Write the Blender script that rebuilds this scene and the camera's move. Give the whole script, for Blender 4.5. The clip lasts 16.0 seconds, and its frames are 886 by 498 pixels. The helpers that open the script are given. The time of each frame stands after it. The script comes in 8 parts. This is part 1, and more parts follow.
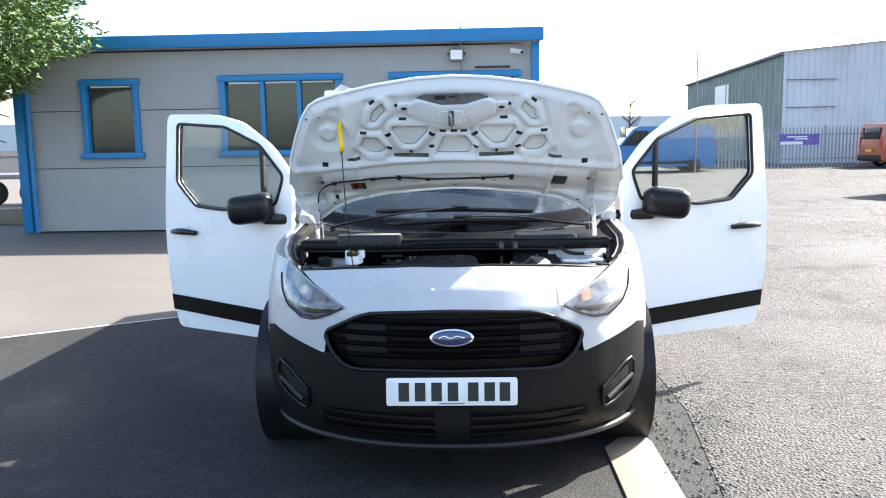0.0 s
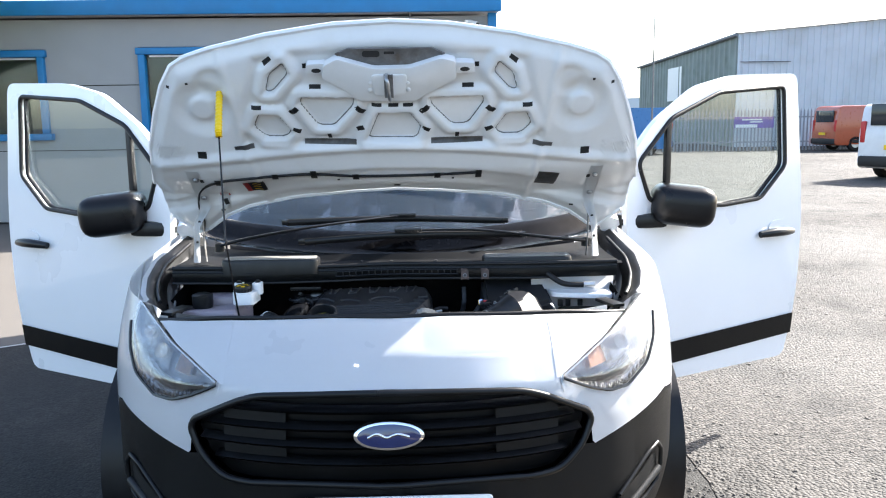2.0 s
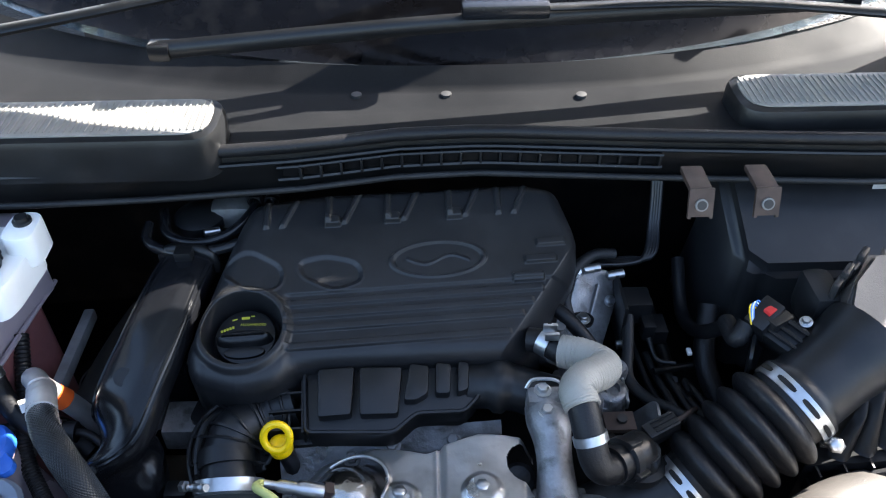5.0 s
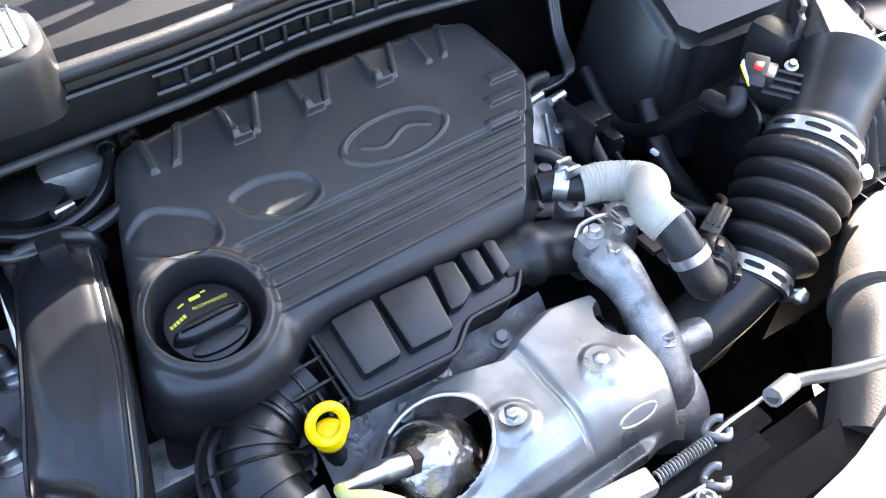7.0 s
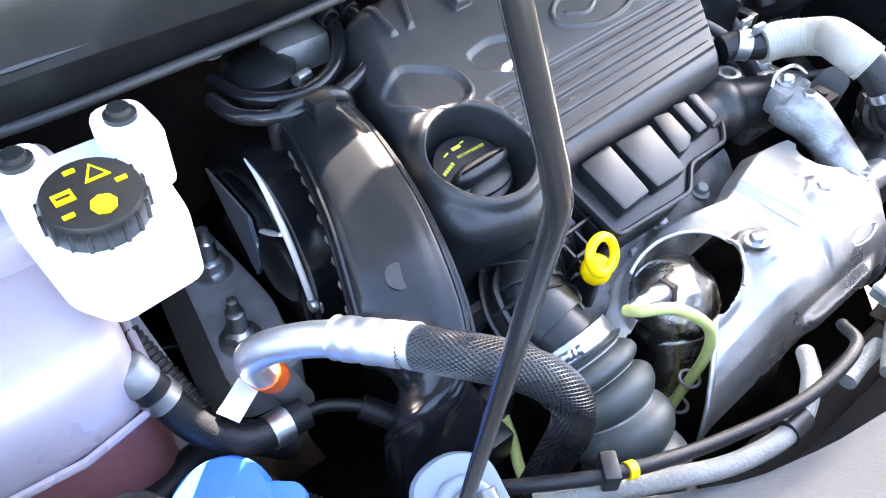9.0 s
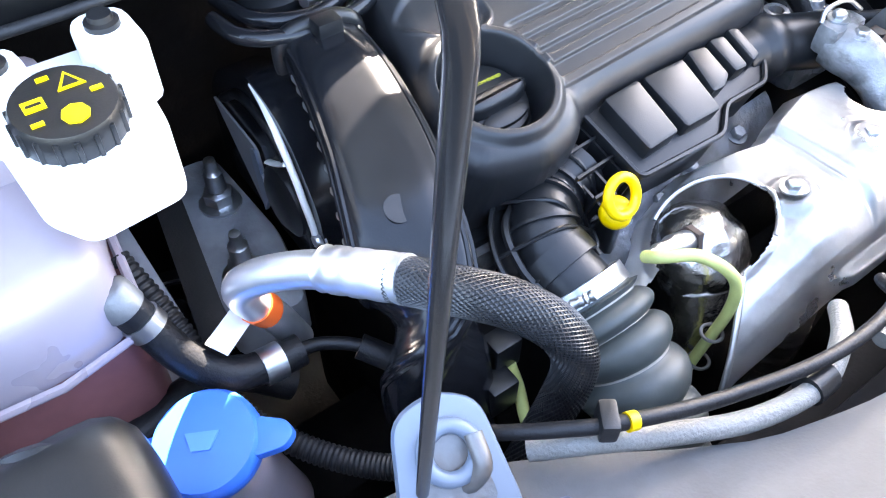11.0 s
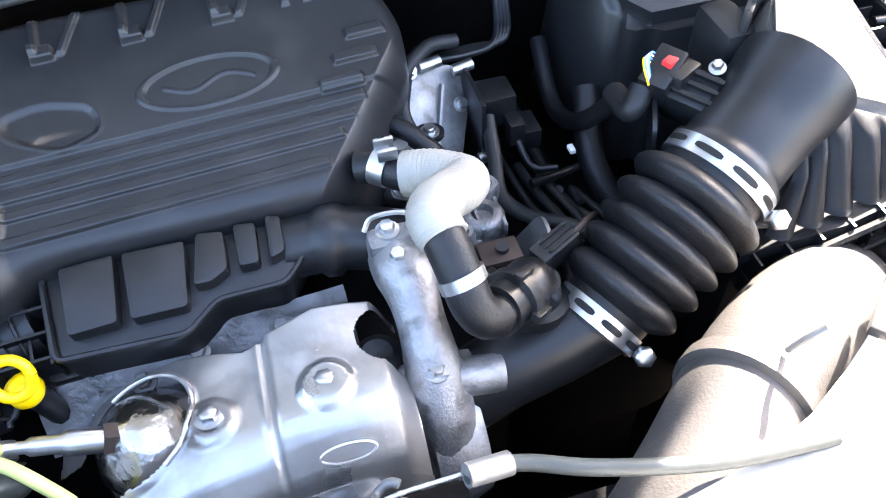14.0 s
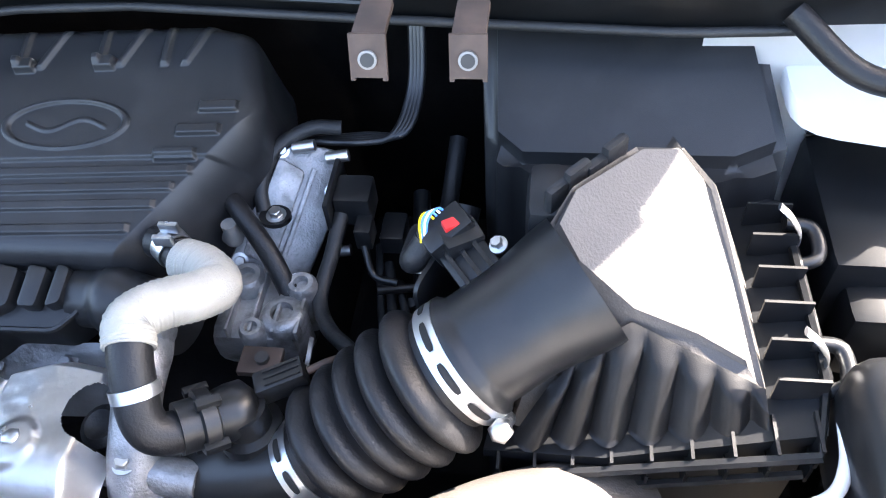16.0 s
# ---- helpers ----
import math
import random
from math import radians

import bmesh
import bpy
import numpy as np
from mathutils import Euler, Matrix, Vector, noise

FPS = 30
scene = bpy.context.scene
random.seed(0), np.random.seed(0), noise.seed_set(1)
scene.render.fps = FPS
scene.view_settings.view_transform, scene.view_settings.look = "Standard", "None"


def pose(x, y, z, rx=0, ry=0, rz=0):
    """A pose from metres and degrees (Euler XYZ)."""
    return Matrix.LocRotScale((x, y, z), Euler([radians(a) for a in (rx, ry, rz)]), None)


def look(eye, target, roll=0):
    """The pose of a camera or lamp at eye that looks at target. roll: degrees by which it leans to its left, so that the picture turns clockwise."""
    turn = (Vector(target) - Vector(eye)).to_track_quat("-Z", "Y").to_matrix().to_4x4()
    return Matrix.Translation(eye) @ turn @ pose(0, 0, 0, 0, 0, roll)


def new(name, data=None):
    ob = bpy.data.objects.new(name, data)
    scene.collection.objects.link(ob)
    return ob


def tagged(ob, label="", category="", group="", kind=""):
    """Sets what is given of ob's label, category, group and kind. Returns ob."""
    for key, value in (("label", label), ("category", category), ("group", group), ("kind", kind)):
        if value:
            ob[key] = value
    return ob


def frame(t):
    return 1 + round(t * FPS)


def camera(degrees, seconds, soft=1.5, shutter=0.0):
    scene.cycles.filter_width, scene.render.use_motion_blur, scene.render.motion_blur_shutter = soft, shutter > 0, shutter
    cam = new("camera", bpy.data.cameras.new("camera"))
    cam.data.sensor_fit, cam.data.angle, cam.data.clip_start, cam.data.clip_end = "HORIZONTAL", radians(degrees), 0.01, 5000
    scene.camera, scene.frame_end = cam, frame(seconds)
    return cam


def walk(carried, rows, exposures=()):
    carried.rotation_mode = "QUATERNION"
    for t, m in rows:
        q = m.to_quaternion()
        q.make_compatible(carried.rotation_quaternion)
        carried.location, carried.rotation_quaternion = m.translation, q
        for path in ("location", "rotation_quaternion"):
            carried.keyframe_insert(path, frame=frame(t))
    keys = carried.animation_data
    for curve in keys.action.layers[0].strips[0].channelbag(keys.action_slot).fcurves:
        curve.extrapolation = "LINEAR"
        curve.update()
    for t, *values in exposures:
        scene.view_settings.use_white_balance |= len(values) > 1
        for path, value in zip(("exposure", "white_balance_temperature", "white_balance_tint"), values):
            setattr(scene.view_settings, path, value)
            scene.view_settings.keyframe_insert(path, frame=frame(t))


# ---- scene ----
cam = camera(58.5, 16.0, soft=1.1)
PATH = [
    (0, (0.0799, -3.0524, 1.4486), (0.0074, -1.0719, 1.1801), -0.99),
    (0.5, (0.1569, -2.9051, 1.4202), (0.0884, -0.9242, 1.1527), -1.00),
    (1, (0.1220, -2.5898, 1.4248), (0.0762, -0.6105, 1.1412), -0.91),
    (1.5, (0.1132, -2.2493, 1.4109), (0.1308, -0.2707, 1.1197), -0.75),
    (2, (0.0916, -1.8755, 1.4424), (0.1392, 0.0990, 1.1276), -0.77),
    (2.5, (0.0190, -1.4984, 1.4450), (0.0785, 0.4737, 1.1173), -0.70),
    (3, (-0.0296, -1.1506, 1.4353), (0.0057, 0.8225, 1.1102), -0.73),
    (3.5, (-0.0251, -0.8104, 1.4670), (-0.0099, 1.1573, 1.1095), -0.73),
    (4, (-0.0481, -0.4967, 1.4512), (-0.0430, 1.4300, 0.9147), -0.60),
    (4.5, (-0.0742, -0.2391, 1.4255), (-0.0240, 1.5352, 0.5039), 0.14),
    (5, (-0.0425, -0.0264, 1.4283), (-0.0085, 1.4928, 0.1279), -0.45),
    (5.2, (-0.0524, 0.0148, 1.4166), (0.0104, 1.4739, 0.0502), -0.14),
    (7.3, (-0.3067, 0.1553, 1.2753), (0.5200, 1.2621, -0.1710), 1.06),
    (7.5, (-0.3199, 0.1637, 1.2764), (0.5218, 1.2469, -0.1790), 1.27),
    (8, (-0.4002, 0.1754, 1.2559), (0.4850, 1.2441, -0.1844), 1.62),
    (8.5, (-0.4933, 0.1998, 1.2347), (0.4238, 1.2333, -0.2112), 2.79),
    (8.7, (-0.5270, 0.2083, 1.2285), (0.3974, 1.2415, -0.2131), 2.72),
    (10.8, (-0.5259, 0.2076, 1.1856), (0.2730, 1.2445, -0.3266), 1.44),
    (11, (-0.5014, 0.2010, 1.1878), (0.2872, 1.2382, -0.3296), 1.39),
    (11.5, (-0.4509, 0.1936, 1.1727), (0.3883, 1.2461, -0.3064), 2.97),
    (12, (-0.3587, 0.1691, 1.1761), (0.3686, 1.2989, -0.3053), 0.12),
    (12.5, (-0.3097, 0.1524, 1.1789), (0.3960, 1.3149, -0.2876), 1.24),
    (13, (-0.2321, 0.1152, 1.1940), (0.3679, 1.3141, -0.2902), 0.33),
    (13.5, (-0.1132, 0.1107, 1.2247), (0.3920, 1.3287, -0.2790), -0.32),
    (14, (0.0114, 0.0958, 1.2340), (0.3222, 1.3638, -0.2811), -2.92),
    (14.5, (0.1170, 0.0633, 1.2534), (0.2698, 1.3664, -0.2561), -4.04),
    (15, (0.2152, 0.0710, 1.2741), (0.2102, 1.3713, -0.2455), -5.32),
    (15.5, (0.3023, 0.1151, 1.2712), (0.1444, 1.4038, -0.2501), -6.84),
    (16, (0.3350, 0.1654, 1.2703), (0.0761, 1.4273, -0.2596), -6.56),
]
walk(cam, [(t, look(eye, target, roll)) for t, eye, target, roll in PATH], exposures=[(0.0, 2.35, 6500, 10), (2.6, 2.3, 6500, 10), (3.4, 2.1, 6500, 10), (4.0, 2.15, 6500, 10), (4.5, 2.35, 6500, 10), (5.0, 2.85, 6500, 10), (6.6, 4.1, 6800, 13), (8.0, 4.85, 7050, 15), (11.5, 4.9, 7150, 15), (12.5, 4.7, 7100, 15), (14.5, 4.35, 6950, 15), (16.0, 4.15, 6900, 15)])

# ---- world and sun ----
SUN = Vector((0.676, 0.458, 0.577)).normalized()
world = bpy.data.worlds.new("sky")
scene.world = world
world.use_nodes = True
wn = world.node_tree.nodes
sky = wn.new("ShaderNodeTexSky")
sky.sky_type = "NISHITA"
sky.sun_disc = False
sky.sun_elevation = math.asin(SUN.z)
sky.sun_rotation = math.atan2(SUN.x, SUN.y)
sky.air_density, sky.dust_density, sky.ozone_density = 1.0, 2.0, 1.0
wn["Background"].inputs["Strength"].default_value = 0.11
world.node_tree.links.new(sky.outputs[0], wn["Background"].inputs["Color"])
sun = new("sun", bpy.data.lights.new("sun", "SUN"))
sun.data.energy, sun.data.angle, sun.data.color = 5.0, radians(0.5), (1.0, 0.95, 0.88)
sun.matrix_world = look(SUN * 30, (0, 0, 0))


# ---- materials ----
def material(name, col, rough=0.5, metal=0.0, var=0.25, scale=8.0, bump=0.0, grain=300.0, coat=0.0, stain=None, rvar=0.15, spec=0.5, trans=0.0, rnd=0.0):
    """A principled surface with two scales of tone, roughness changes and fine relief. stain: colour, amount, scale."""
    m = bpy.data.materials.new(name)
    m.use_nodes = True
    nt, N, L = m.node_tree, m.node_tree.nodes, m.node_tree.links
    b = N["Principled BSDF"]
    tc = N.new("ShaderNodeTexCoord")

    def noise_tex(sc, detail=4.0):
        n = N.new("ShaderNodeTexNoise")
        n.inputs["Scale"].default_value, n.inputs["Detail"].default_value = sc, detail
        L.new(tc.outputs["Object"], n.inputs["Vector"])
        return n.outputs["Fac"]

    def ramp(fac, lo, hi, a, c):
        r = N.new("ShaderNodeMapRange")
        r.inputs[1].default_value, r.inputs[2].default_value, r.inputs[3].default_value, r.inputs[4].default_value = lo, hi, a, c
        L.new(fac, r.inputs[0])
        return r.outputs[0]

    def mix(fac, a, c, mode="MIX"):
        x = N.new("ShaderNodeMix")
        x.data_type, x.blend_type = "RGBA", mode
        for sock, v in ((x.inputs[0], fac), (x.inputs[6], a), (x.inputs[7], c)):
            if hasattr(v, "is_output"):
                L.new(v, sock)
            else:
                sock.default_value = v if isinstance(v, float) else (*v, 1.0)
        return x.outputs[2]

    big, small = noise_tex(scale), noise_tex(grain * 0.35, 6.0)
    dark, light = [c * (1 - var) for c in col], [min(1.0, c * (1 + var)) for c in col]
    c = mix(ramp(big, 0.3, 0.7, 0.0, 1.0), dark, light)
    c = mix(ramp(small, 0.35, 0.65, 0.0, 0.35 * min(1.0, var * 2.5)), c, [v * 0.6 for v in col])
    if stain:
        sc, amount, ss = stain
        c = mix(ramp(noise_tex(ss, 8.0), 0.52, 0.68, 0.0, amount), c, sc)
    if rnd:
        oi = N.new("ShaderNodeObjectInfo")
        c = mix(ramp(oi.outputs["Random"], 0.0, 1.0, 0.0, rnd), c, [v * 0.5 for v in col])
    L.new(c, b.inputs["Base Color"])
    L.new(ramp(big, 0.25, 0.75, max(0.02, rough - rvar * rough), min(1.0, rough + rvar * rough)), b.inputs["Roughness"])
    b.inputs["Metallic"].default_value = metal
    b.inputs["Coat Weight"].default_value = coat
    b.inputs["Coat Roughness"].default_value = 0.04
    b.inputs["Specular IOR Level"].default_value = spec
    b.inputs["Transmission Weight"].default_value = trans
    if bump:
        bp = N.new("ShaderNodeBump")
        bp.inputs["Strength"].default_value, bp.inputs["Distance"].default_value = bump, 0.002
        L.new(noise_tex(grain, 5.0), bp.inputs["Height"])
        L.new(bp.outputs[0], b.inputs["Normal"])
    return m


def clear(name, col, rough=0.0, ior=1.45):
    m = bpy.data.materials.new(name)
    m.use_nodes = True
    b = m.node_tree.nodes["Principled BSDF"]
    b.inputs["Base Color"].default_value = (*col, 1)
    b.inputs["Roughness"].default_value, b.inputs["IOR"].default_value, b.inputs["Transmission Weight"].default_value = rough, ior, 1.0
    return m


COVER = material("textured black cover plastic", (0.013, 0.0135, 0.015), 0.4, var=0.2, scale=9, bump=0.1, grain=1400, stain=((0.03, 0.03, 0.031), 0.3, 25), spec=0.38)
BLACK = material("black moulded plastic", (0.008, 0.0085, 0.0095), 0.36, var=0.3, scale=14, bump=0.05, grain=900, stain=((0.02, 0.02, 0.021), 0.35, 35), spec=0.38)
GLOSSB = material("glossy black plastic", (0.007, 0.0075, 0.009), 0.2, var=0.2, scale=10, stain=((0.014, 0.014, 0.015), 0.3, 30), spec=0.36)
RUBBER = material("black rubber", (0.008, 0.008, 0.009), 0.45, var=0.3, scale=20, bump=0.2, grain=500, spec=0.32)
GREYHOSE = material("dark grey silicone", (0.045, 0.052, 0.05), 0.42, var=0.2, scale=12, bump=0.1)
# DEEP: brown grime over a near-black base that stands in for enclosed shade
DEEP = material("grimy metal with bay shade in its black", (0.004, 0.004, 0.0045), 0.8, var=0.5, scale=18, bump=0.3, grain=200, stain=((0.02, 0.016, 0.013), 0.4, 14), spec=0.1)
CAST = material("cast aluminium", (0.28, 0.28, 0.285), 0.45, metal=0.7, var=0.35, scale=40, bump=0.35, grain=520, stain=((0.1, 0.095, 0.09), 0.8, 60))
SHIELD = material("aluminised heat shield", (0.78, 0.77, 0.76), 0.33, metal=0.9, var=0.1, scale=16, bump=0.35, grain=60, stain=((0.32, 0.3, 0.28), 0.7, 13), rvar=0.35)
DULLPLATE = material("heat-dulled aluminium plate", (0.3, 0.3, 0.31), 0.4, metal=0.8, var=0.35, scale=35, bump=0.5, grain=200, stain=((0.09, 0.08, 0.075), 0.8, 22), rvar=0.4)
FOIL = material("crinkled foil", (0.6, 0.58, 0.55), 0.22, metal=1.0, var=0.3, scale=40, bump=1.0, grain=70, stain=((0.22, 0.17, 0.12), 0.6, 20))
ZINC = material("zinc plated steel", (0.5, 0.51, 0.52), 0.32, metal=0.95, var=0.15, scale=60)
STEEL = material("dull steel bracket", (0.2, 0.2, 0.2), 0.5, metal=0.6, var=0.35, scale=25, bump=0.2, stain=((0.12, 0.08, 0.05), 0.5, 30))
RUST = material("brown rusty steel", (0.062, 0.042, 0.034), 0.6, metal=0.4, var=0.5, scale=40)
ALU = material("aluminium pipe", (0.62, 0.62, 0.63), 0.38, metal=0.85, var=0.12, scale=30)
WHITEP = material("white plastic", (0.8, 0.8, 0.79), 0.35, var=0.04, scale=10)
SLEEVE = material("silver white sleeve", (0.3, 0.285, 0.25), 0.55, metal=0.1, var=0.12, scale=30, bump=0.5, grain=700)
TANK = material("milky tank plastic", (0.34, 0.29, 0.32), 0.3, var=0.06, scale=9, trans=0.12)
YELLOW = material("yellow plastic", (0.85, 0.55, 0.0), 0.35, var=0.06, scale=20)
PRINTY = material("yellow print", (0.45, 0.42, 0.03), 0.5, var=0.1)
LIME = material("lime green sleeve", (0.48, 0.5, 0.17), 0.45, var=0.15, scale=40)
BLUE = material("blue cap plastic", (0.03, 0.16, 0.68), 0.38, var=0.08, scale=15)
BLUEW = material("light blue print", (0.07, 0.24, 0.75), 0.4, var=0.05)
ORANGE = material("orange tape", (0.8, 0.12, 0.02), 0.45, var=0.06)
BRAID = material("black woven braid", (0.013, 0.0135, 0.015), 0.35, var=0.2, scale=60)
RED = material("red plastic", (0.5, 0.02, 0.02), 0.4, var=0.1)
REDFLUID = material("red washer bottle", (0.26, 0.1, 0.1), 0.4, var=0.3, scale=8)
PAPER = material("white paper label", (0.78, 0.78, 0.76), 0.6, var=0.05)
INK = material("black ink", (0.02, 0.02, 0.02), 0.6, var=0.05)
PAINT = material("white car paint", (0.83, 0.84, 0.86), 0.3, var=0.015, scale=3, coat=0.9)
PRIMER = material("white underbonnet paint", (0.74, 0.74, 0.74), 0.32, var=0.03, scale=5, coat=0.35, stain=((0.6, 0.58, 0.54), 0.3, 9))
BUMPER = material("grained charcoal bumper plastic", (0.012, 0.012, 0.0125), 0.5, var=0.12, scale=6, bump=0.2, grain=700, spec=0.4)
GRILLE = material("satin black grille plastic", (0.005, 0.0053, 0.006), 0.38, var=0.15, scale=12, spec=0.3)
COWL = material("weathered grey cowl plastic", (0.012, 0.0125, 0.0135), 0.55, var=0.2, scale=10, bump=0.1, grain=900, stain=((0.018, 0.018, 0.019), 0.4, 18), spec=0.04)
SLAMG = material("grey plastic front carrier", (0.2, 0.2, 0.205), 0.5, var=0.12, scale=8, bump=0.15, grain=500, stain=((0.13, 0.12, 0.11), 0.4, 16))
DARKHOSE = material("dull dark hose", (0.016, 0.0165, 0.0175), 0.5, var=0.25, scale=25, bump=0.25, grain=400, spec=0.3)
FADED = material("sun faded black plastic", (0.055, 0.05, 0.046), 0.5, var=0.25, scale=10, bump=0.2, grain=500, stain=((0.1, 0.09, 0.08), 0.4, 14))
PALEB = material("pale blue white paint", (0.13, 0.16, 0.205), 0.35, var=0.05, scale=10)
LOOMS = material("silver loom sleeve", (0.22, 0.215, 0.2), 0.5, metal=0.2, var=0.15, scale=40, bump=0.5, grain=500)
MOUNTM = material("grey cast iron", (0.32, 0.32, 0.33), 0.6, metal=0.2, var=0.2, scale=30, bump=0.4, grain=200, stain=((0.1, 0.09, 0.085), 0.5, 20))
MESHP = material("grey grille mesh", (0.25, 0.24, 0.22), 0.55, var=0.12, scale=12, bump=0.6, grain=900)
CHROME = material("chrome", (0.85, 0.85, 0.86), 0.07, metal=1.0, var=0.03)
TYRE = material("tyre rubber", (0.013, 0.013, 0.013), 0.75, var=0.2, bump=0.3, spec=0.2)
MIRRORP = material("satin black mirror shell", (0.006, 0.006, 0.007), 0.3, var=0.15, scale=10, spec=0.3)
BADGE = material("dark blue enamel", (0.01, 0.02, 0.09), 0.15, var=0.1, coat=1.0)
NAVY = material("navy fabric trim", (0.02, 0.022, 0.03), 0.8, var=0.3, scale=20)
GLASS = clear("window glass", (0.86, 0.93, 0.9))
SCREEN = clear("tinted windscreen", (0.42, 0.56, 0.62), ior=1.34)
FRIT = material("black ceramic print", (0.005, 0.005, 0.006), 0.12, var=0.2, scale=20, stain=((0.02, 0.02, 0.02), 0.4, 40), spec=0.15)
LENS = clear("clear lamp lens", (0.96, 0.97, 0.98))
LAMPIN = material("satin silver lamp interior", (0.46, 0.46, 0.46), 0.22, metal=0.8, var=0.08, scale=20)
AMBER = material("amber reflector", (0.6, 0.36, 0.22), 0.2, var=0.1)


# ---- mesh tools ----
def frame_of(o, x, y):
    """A matrix with origin o and axes x, y and their normal."""
    x = Vector(x).normalized()
    z = x.cross(Vector(y)).normalized()
    y = z.cross(x)
    return Matrix.Translation(o) @ Matrix((x, y, z)).transposed().to_4x4()


def along(a, b, up=(0, 0, 1)):
    """A matrix at a with z towards b."""
    z = (Vector(b) - Vector(a)).normalized()
    u = Vector(up) if abs(z.dot(Vector(up))) < 0.95 else Vector((1, 0, 0))
    x = u.cross(z).normalized()
    return Matrix.Translation(a) @ Matrix((x, z.cross(x), z)).transposed().to_4x4()


def thing(name, at, label, category, group="", kind=""):
    ob = new(name)
    ob.empty_display_size = 0.05
    ob.location = at
    return tagged(ob, label, category, group, kind)


def finish(name, bm, mat, sharp=50):
    me = bpy.data.meshes.new(name)
    bmesh.ops.recalc_face_normals(bm, faces=bm.faces)
    for f in bm.faces:
        f.smooth = True
    bm.to_mesh(me)
    bm.free()
    me.set_sharp_from_angle(angle=radians(sharp))
    for m in mat if isinstance(mat, (list, tuple)) else [mat]:
        me.materials.append(m)
    return me


def offset_of(ob):
    m = Matrix.Translation(ob.location)
    p = ob.parent
    while p:
        m = Matrix.Translation(p.location) @ m
        p = p.parent
    return m


def part(name, bm, mat, parent, label="", sharp=50):
    """Links a bmesh, in world coordinates, as one mesh object under a thing or a part."""
    ob = new(name, finish(name, bm, mat, sharp))
    ob.parent = parent
    if parent.type == "EMPTY":
        ob.matrix_parent_inverse = offset_of(parent).inverted()
    return tagged(ob, label)


def single(name, bm, mat, label, category, group="", kind="", sharp=50):
    return tagged(new(name, finish(name, bm, mat, sharp)), label, category, group, kind)


def box(c, s, m=None, bevel=0.0, bm=None, seg=2, taper=1.0):
    b = bmesh.new()
    bmesh.ops.create_cube(b, size=1.0)
    for v in b.verts:
        k = taper if v.co.z > 0 else 1.0
        v.co = Vector((v.co.x * s[0] * k, v.co.y * s[1] * k, v.co.z * s[2]))
    if bevel:
        bmesh.ops.bevel(b, geom=b.edges[:], offset=bevel, segments=seg, affect="EDGES", profile=0.6)
    t = (m or Matrix()) @ Matrix.Translation(c)
    bmesh.ops.transform(b, matrix=t, verts=b.verts)
    return join(bm, b)


def join(bm, b):
    if bm is None:
        return b
    me = bpy.data.meshes.new("t")
    b.to_mesh(me)
    b.free()
    bm.from_mesh(me)
    bpy.data.meshes.remove(me)
    return bm


def prism(poly, z0, z1, m=None, bevel=0.0, bm=None, inset=0.0, seg=2):
    """A polygon drawn out from z0 to z1, its upper rim bevelled; inset narrows the top."""
    b = bmesh.new()
    n = len(poly)
    cx, cy = sum(p[0] for p in poly) / n, sum(p[1] for p in poly) / n
    lo = [b.verts.new((x, y, z0)) for x, y in poly]
    hi = []
    for x, y in poly:
        d = math.hypot(x - cx, y - cy) or 1.0
        k = 1 - inset / d
        hi.append(b.verts.new((cx + (x - cx) * k, cy + (y - cy) * k, z1)))
    b.faces.new(lo)
    top = b.faces.new(hi)
    for i in range(n):
        b.faces.new((lo[i], lo[(i + 1) % n], hi[(i + 1) % n], hi[i]))
    if bevel:
        bmesh.ops.recalc_face_normals(b, faces=b.faces)
        bmesh.ops.bevel(b, geom=top.edges[:], offset=bevel, segments=seg, affect="EDGES", profile=0.55)
    bmesh.ops.transform(b, matrix=m or Matrix(), verts=b.verts)
    return join(bm, b)


def rounded(poly, r, n=4):
    """The polygon with its corners rounded by r."""
    out = []
    k = len(poly)
    for i in range(k):
        p, a, c = Vector(poly[i]), Vector(poly[i - 1]), Vector(poly[(i + 1) % k])
        d1, d2 = (a - p), (c - p)
        q = min(r, d1.length * 0.45, d2.length * 0.45)
        s, e = p + d1.normalized() * q, p + d2.normalized() * q
        for j in range(n + 1):
            t = j / n
            out.append(tuple(s * (1 - t) ** 2 + p * 2 * t * (1 - t) + e * t * t))
    return out


def oval(cx, cy, rx, ry, n=24):
    return [(cx + rx * math.cos(2 * math.pi * i / n), cy + ry * math.sin(2 * math.pi * i / n)) for i in range(n)]


def spline(pts, k=6):
    """A smooth line through the points."""
    p = [Vector(q) for q in pts]
    if len(p) == 2:
        return [p[0].lerp(p[1], i / k) for i in range(k + 1)]
    p = [2 * p[0] - p[1]] + p + [2 * p[-1] - p[-2]]
    out = []
    for i in range(1, len(p) - 2):
        a, b, c, d = p[i - 1 : i + 3]
        for j in range(k):
            t = j / k
            out.append(0.5 * ((2 * b) + (c - a) * t + (2 * a - 5 * b + 4 * c - d) * t * t + (3 * b - a - 3 * c + d) * t**3))
    return out + [p[-2]]


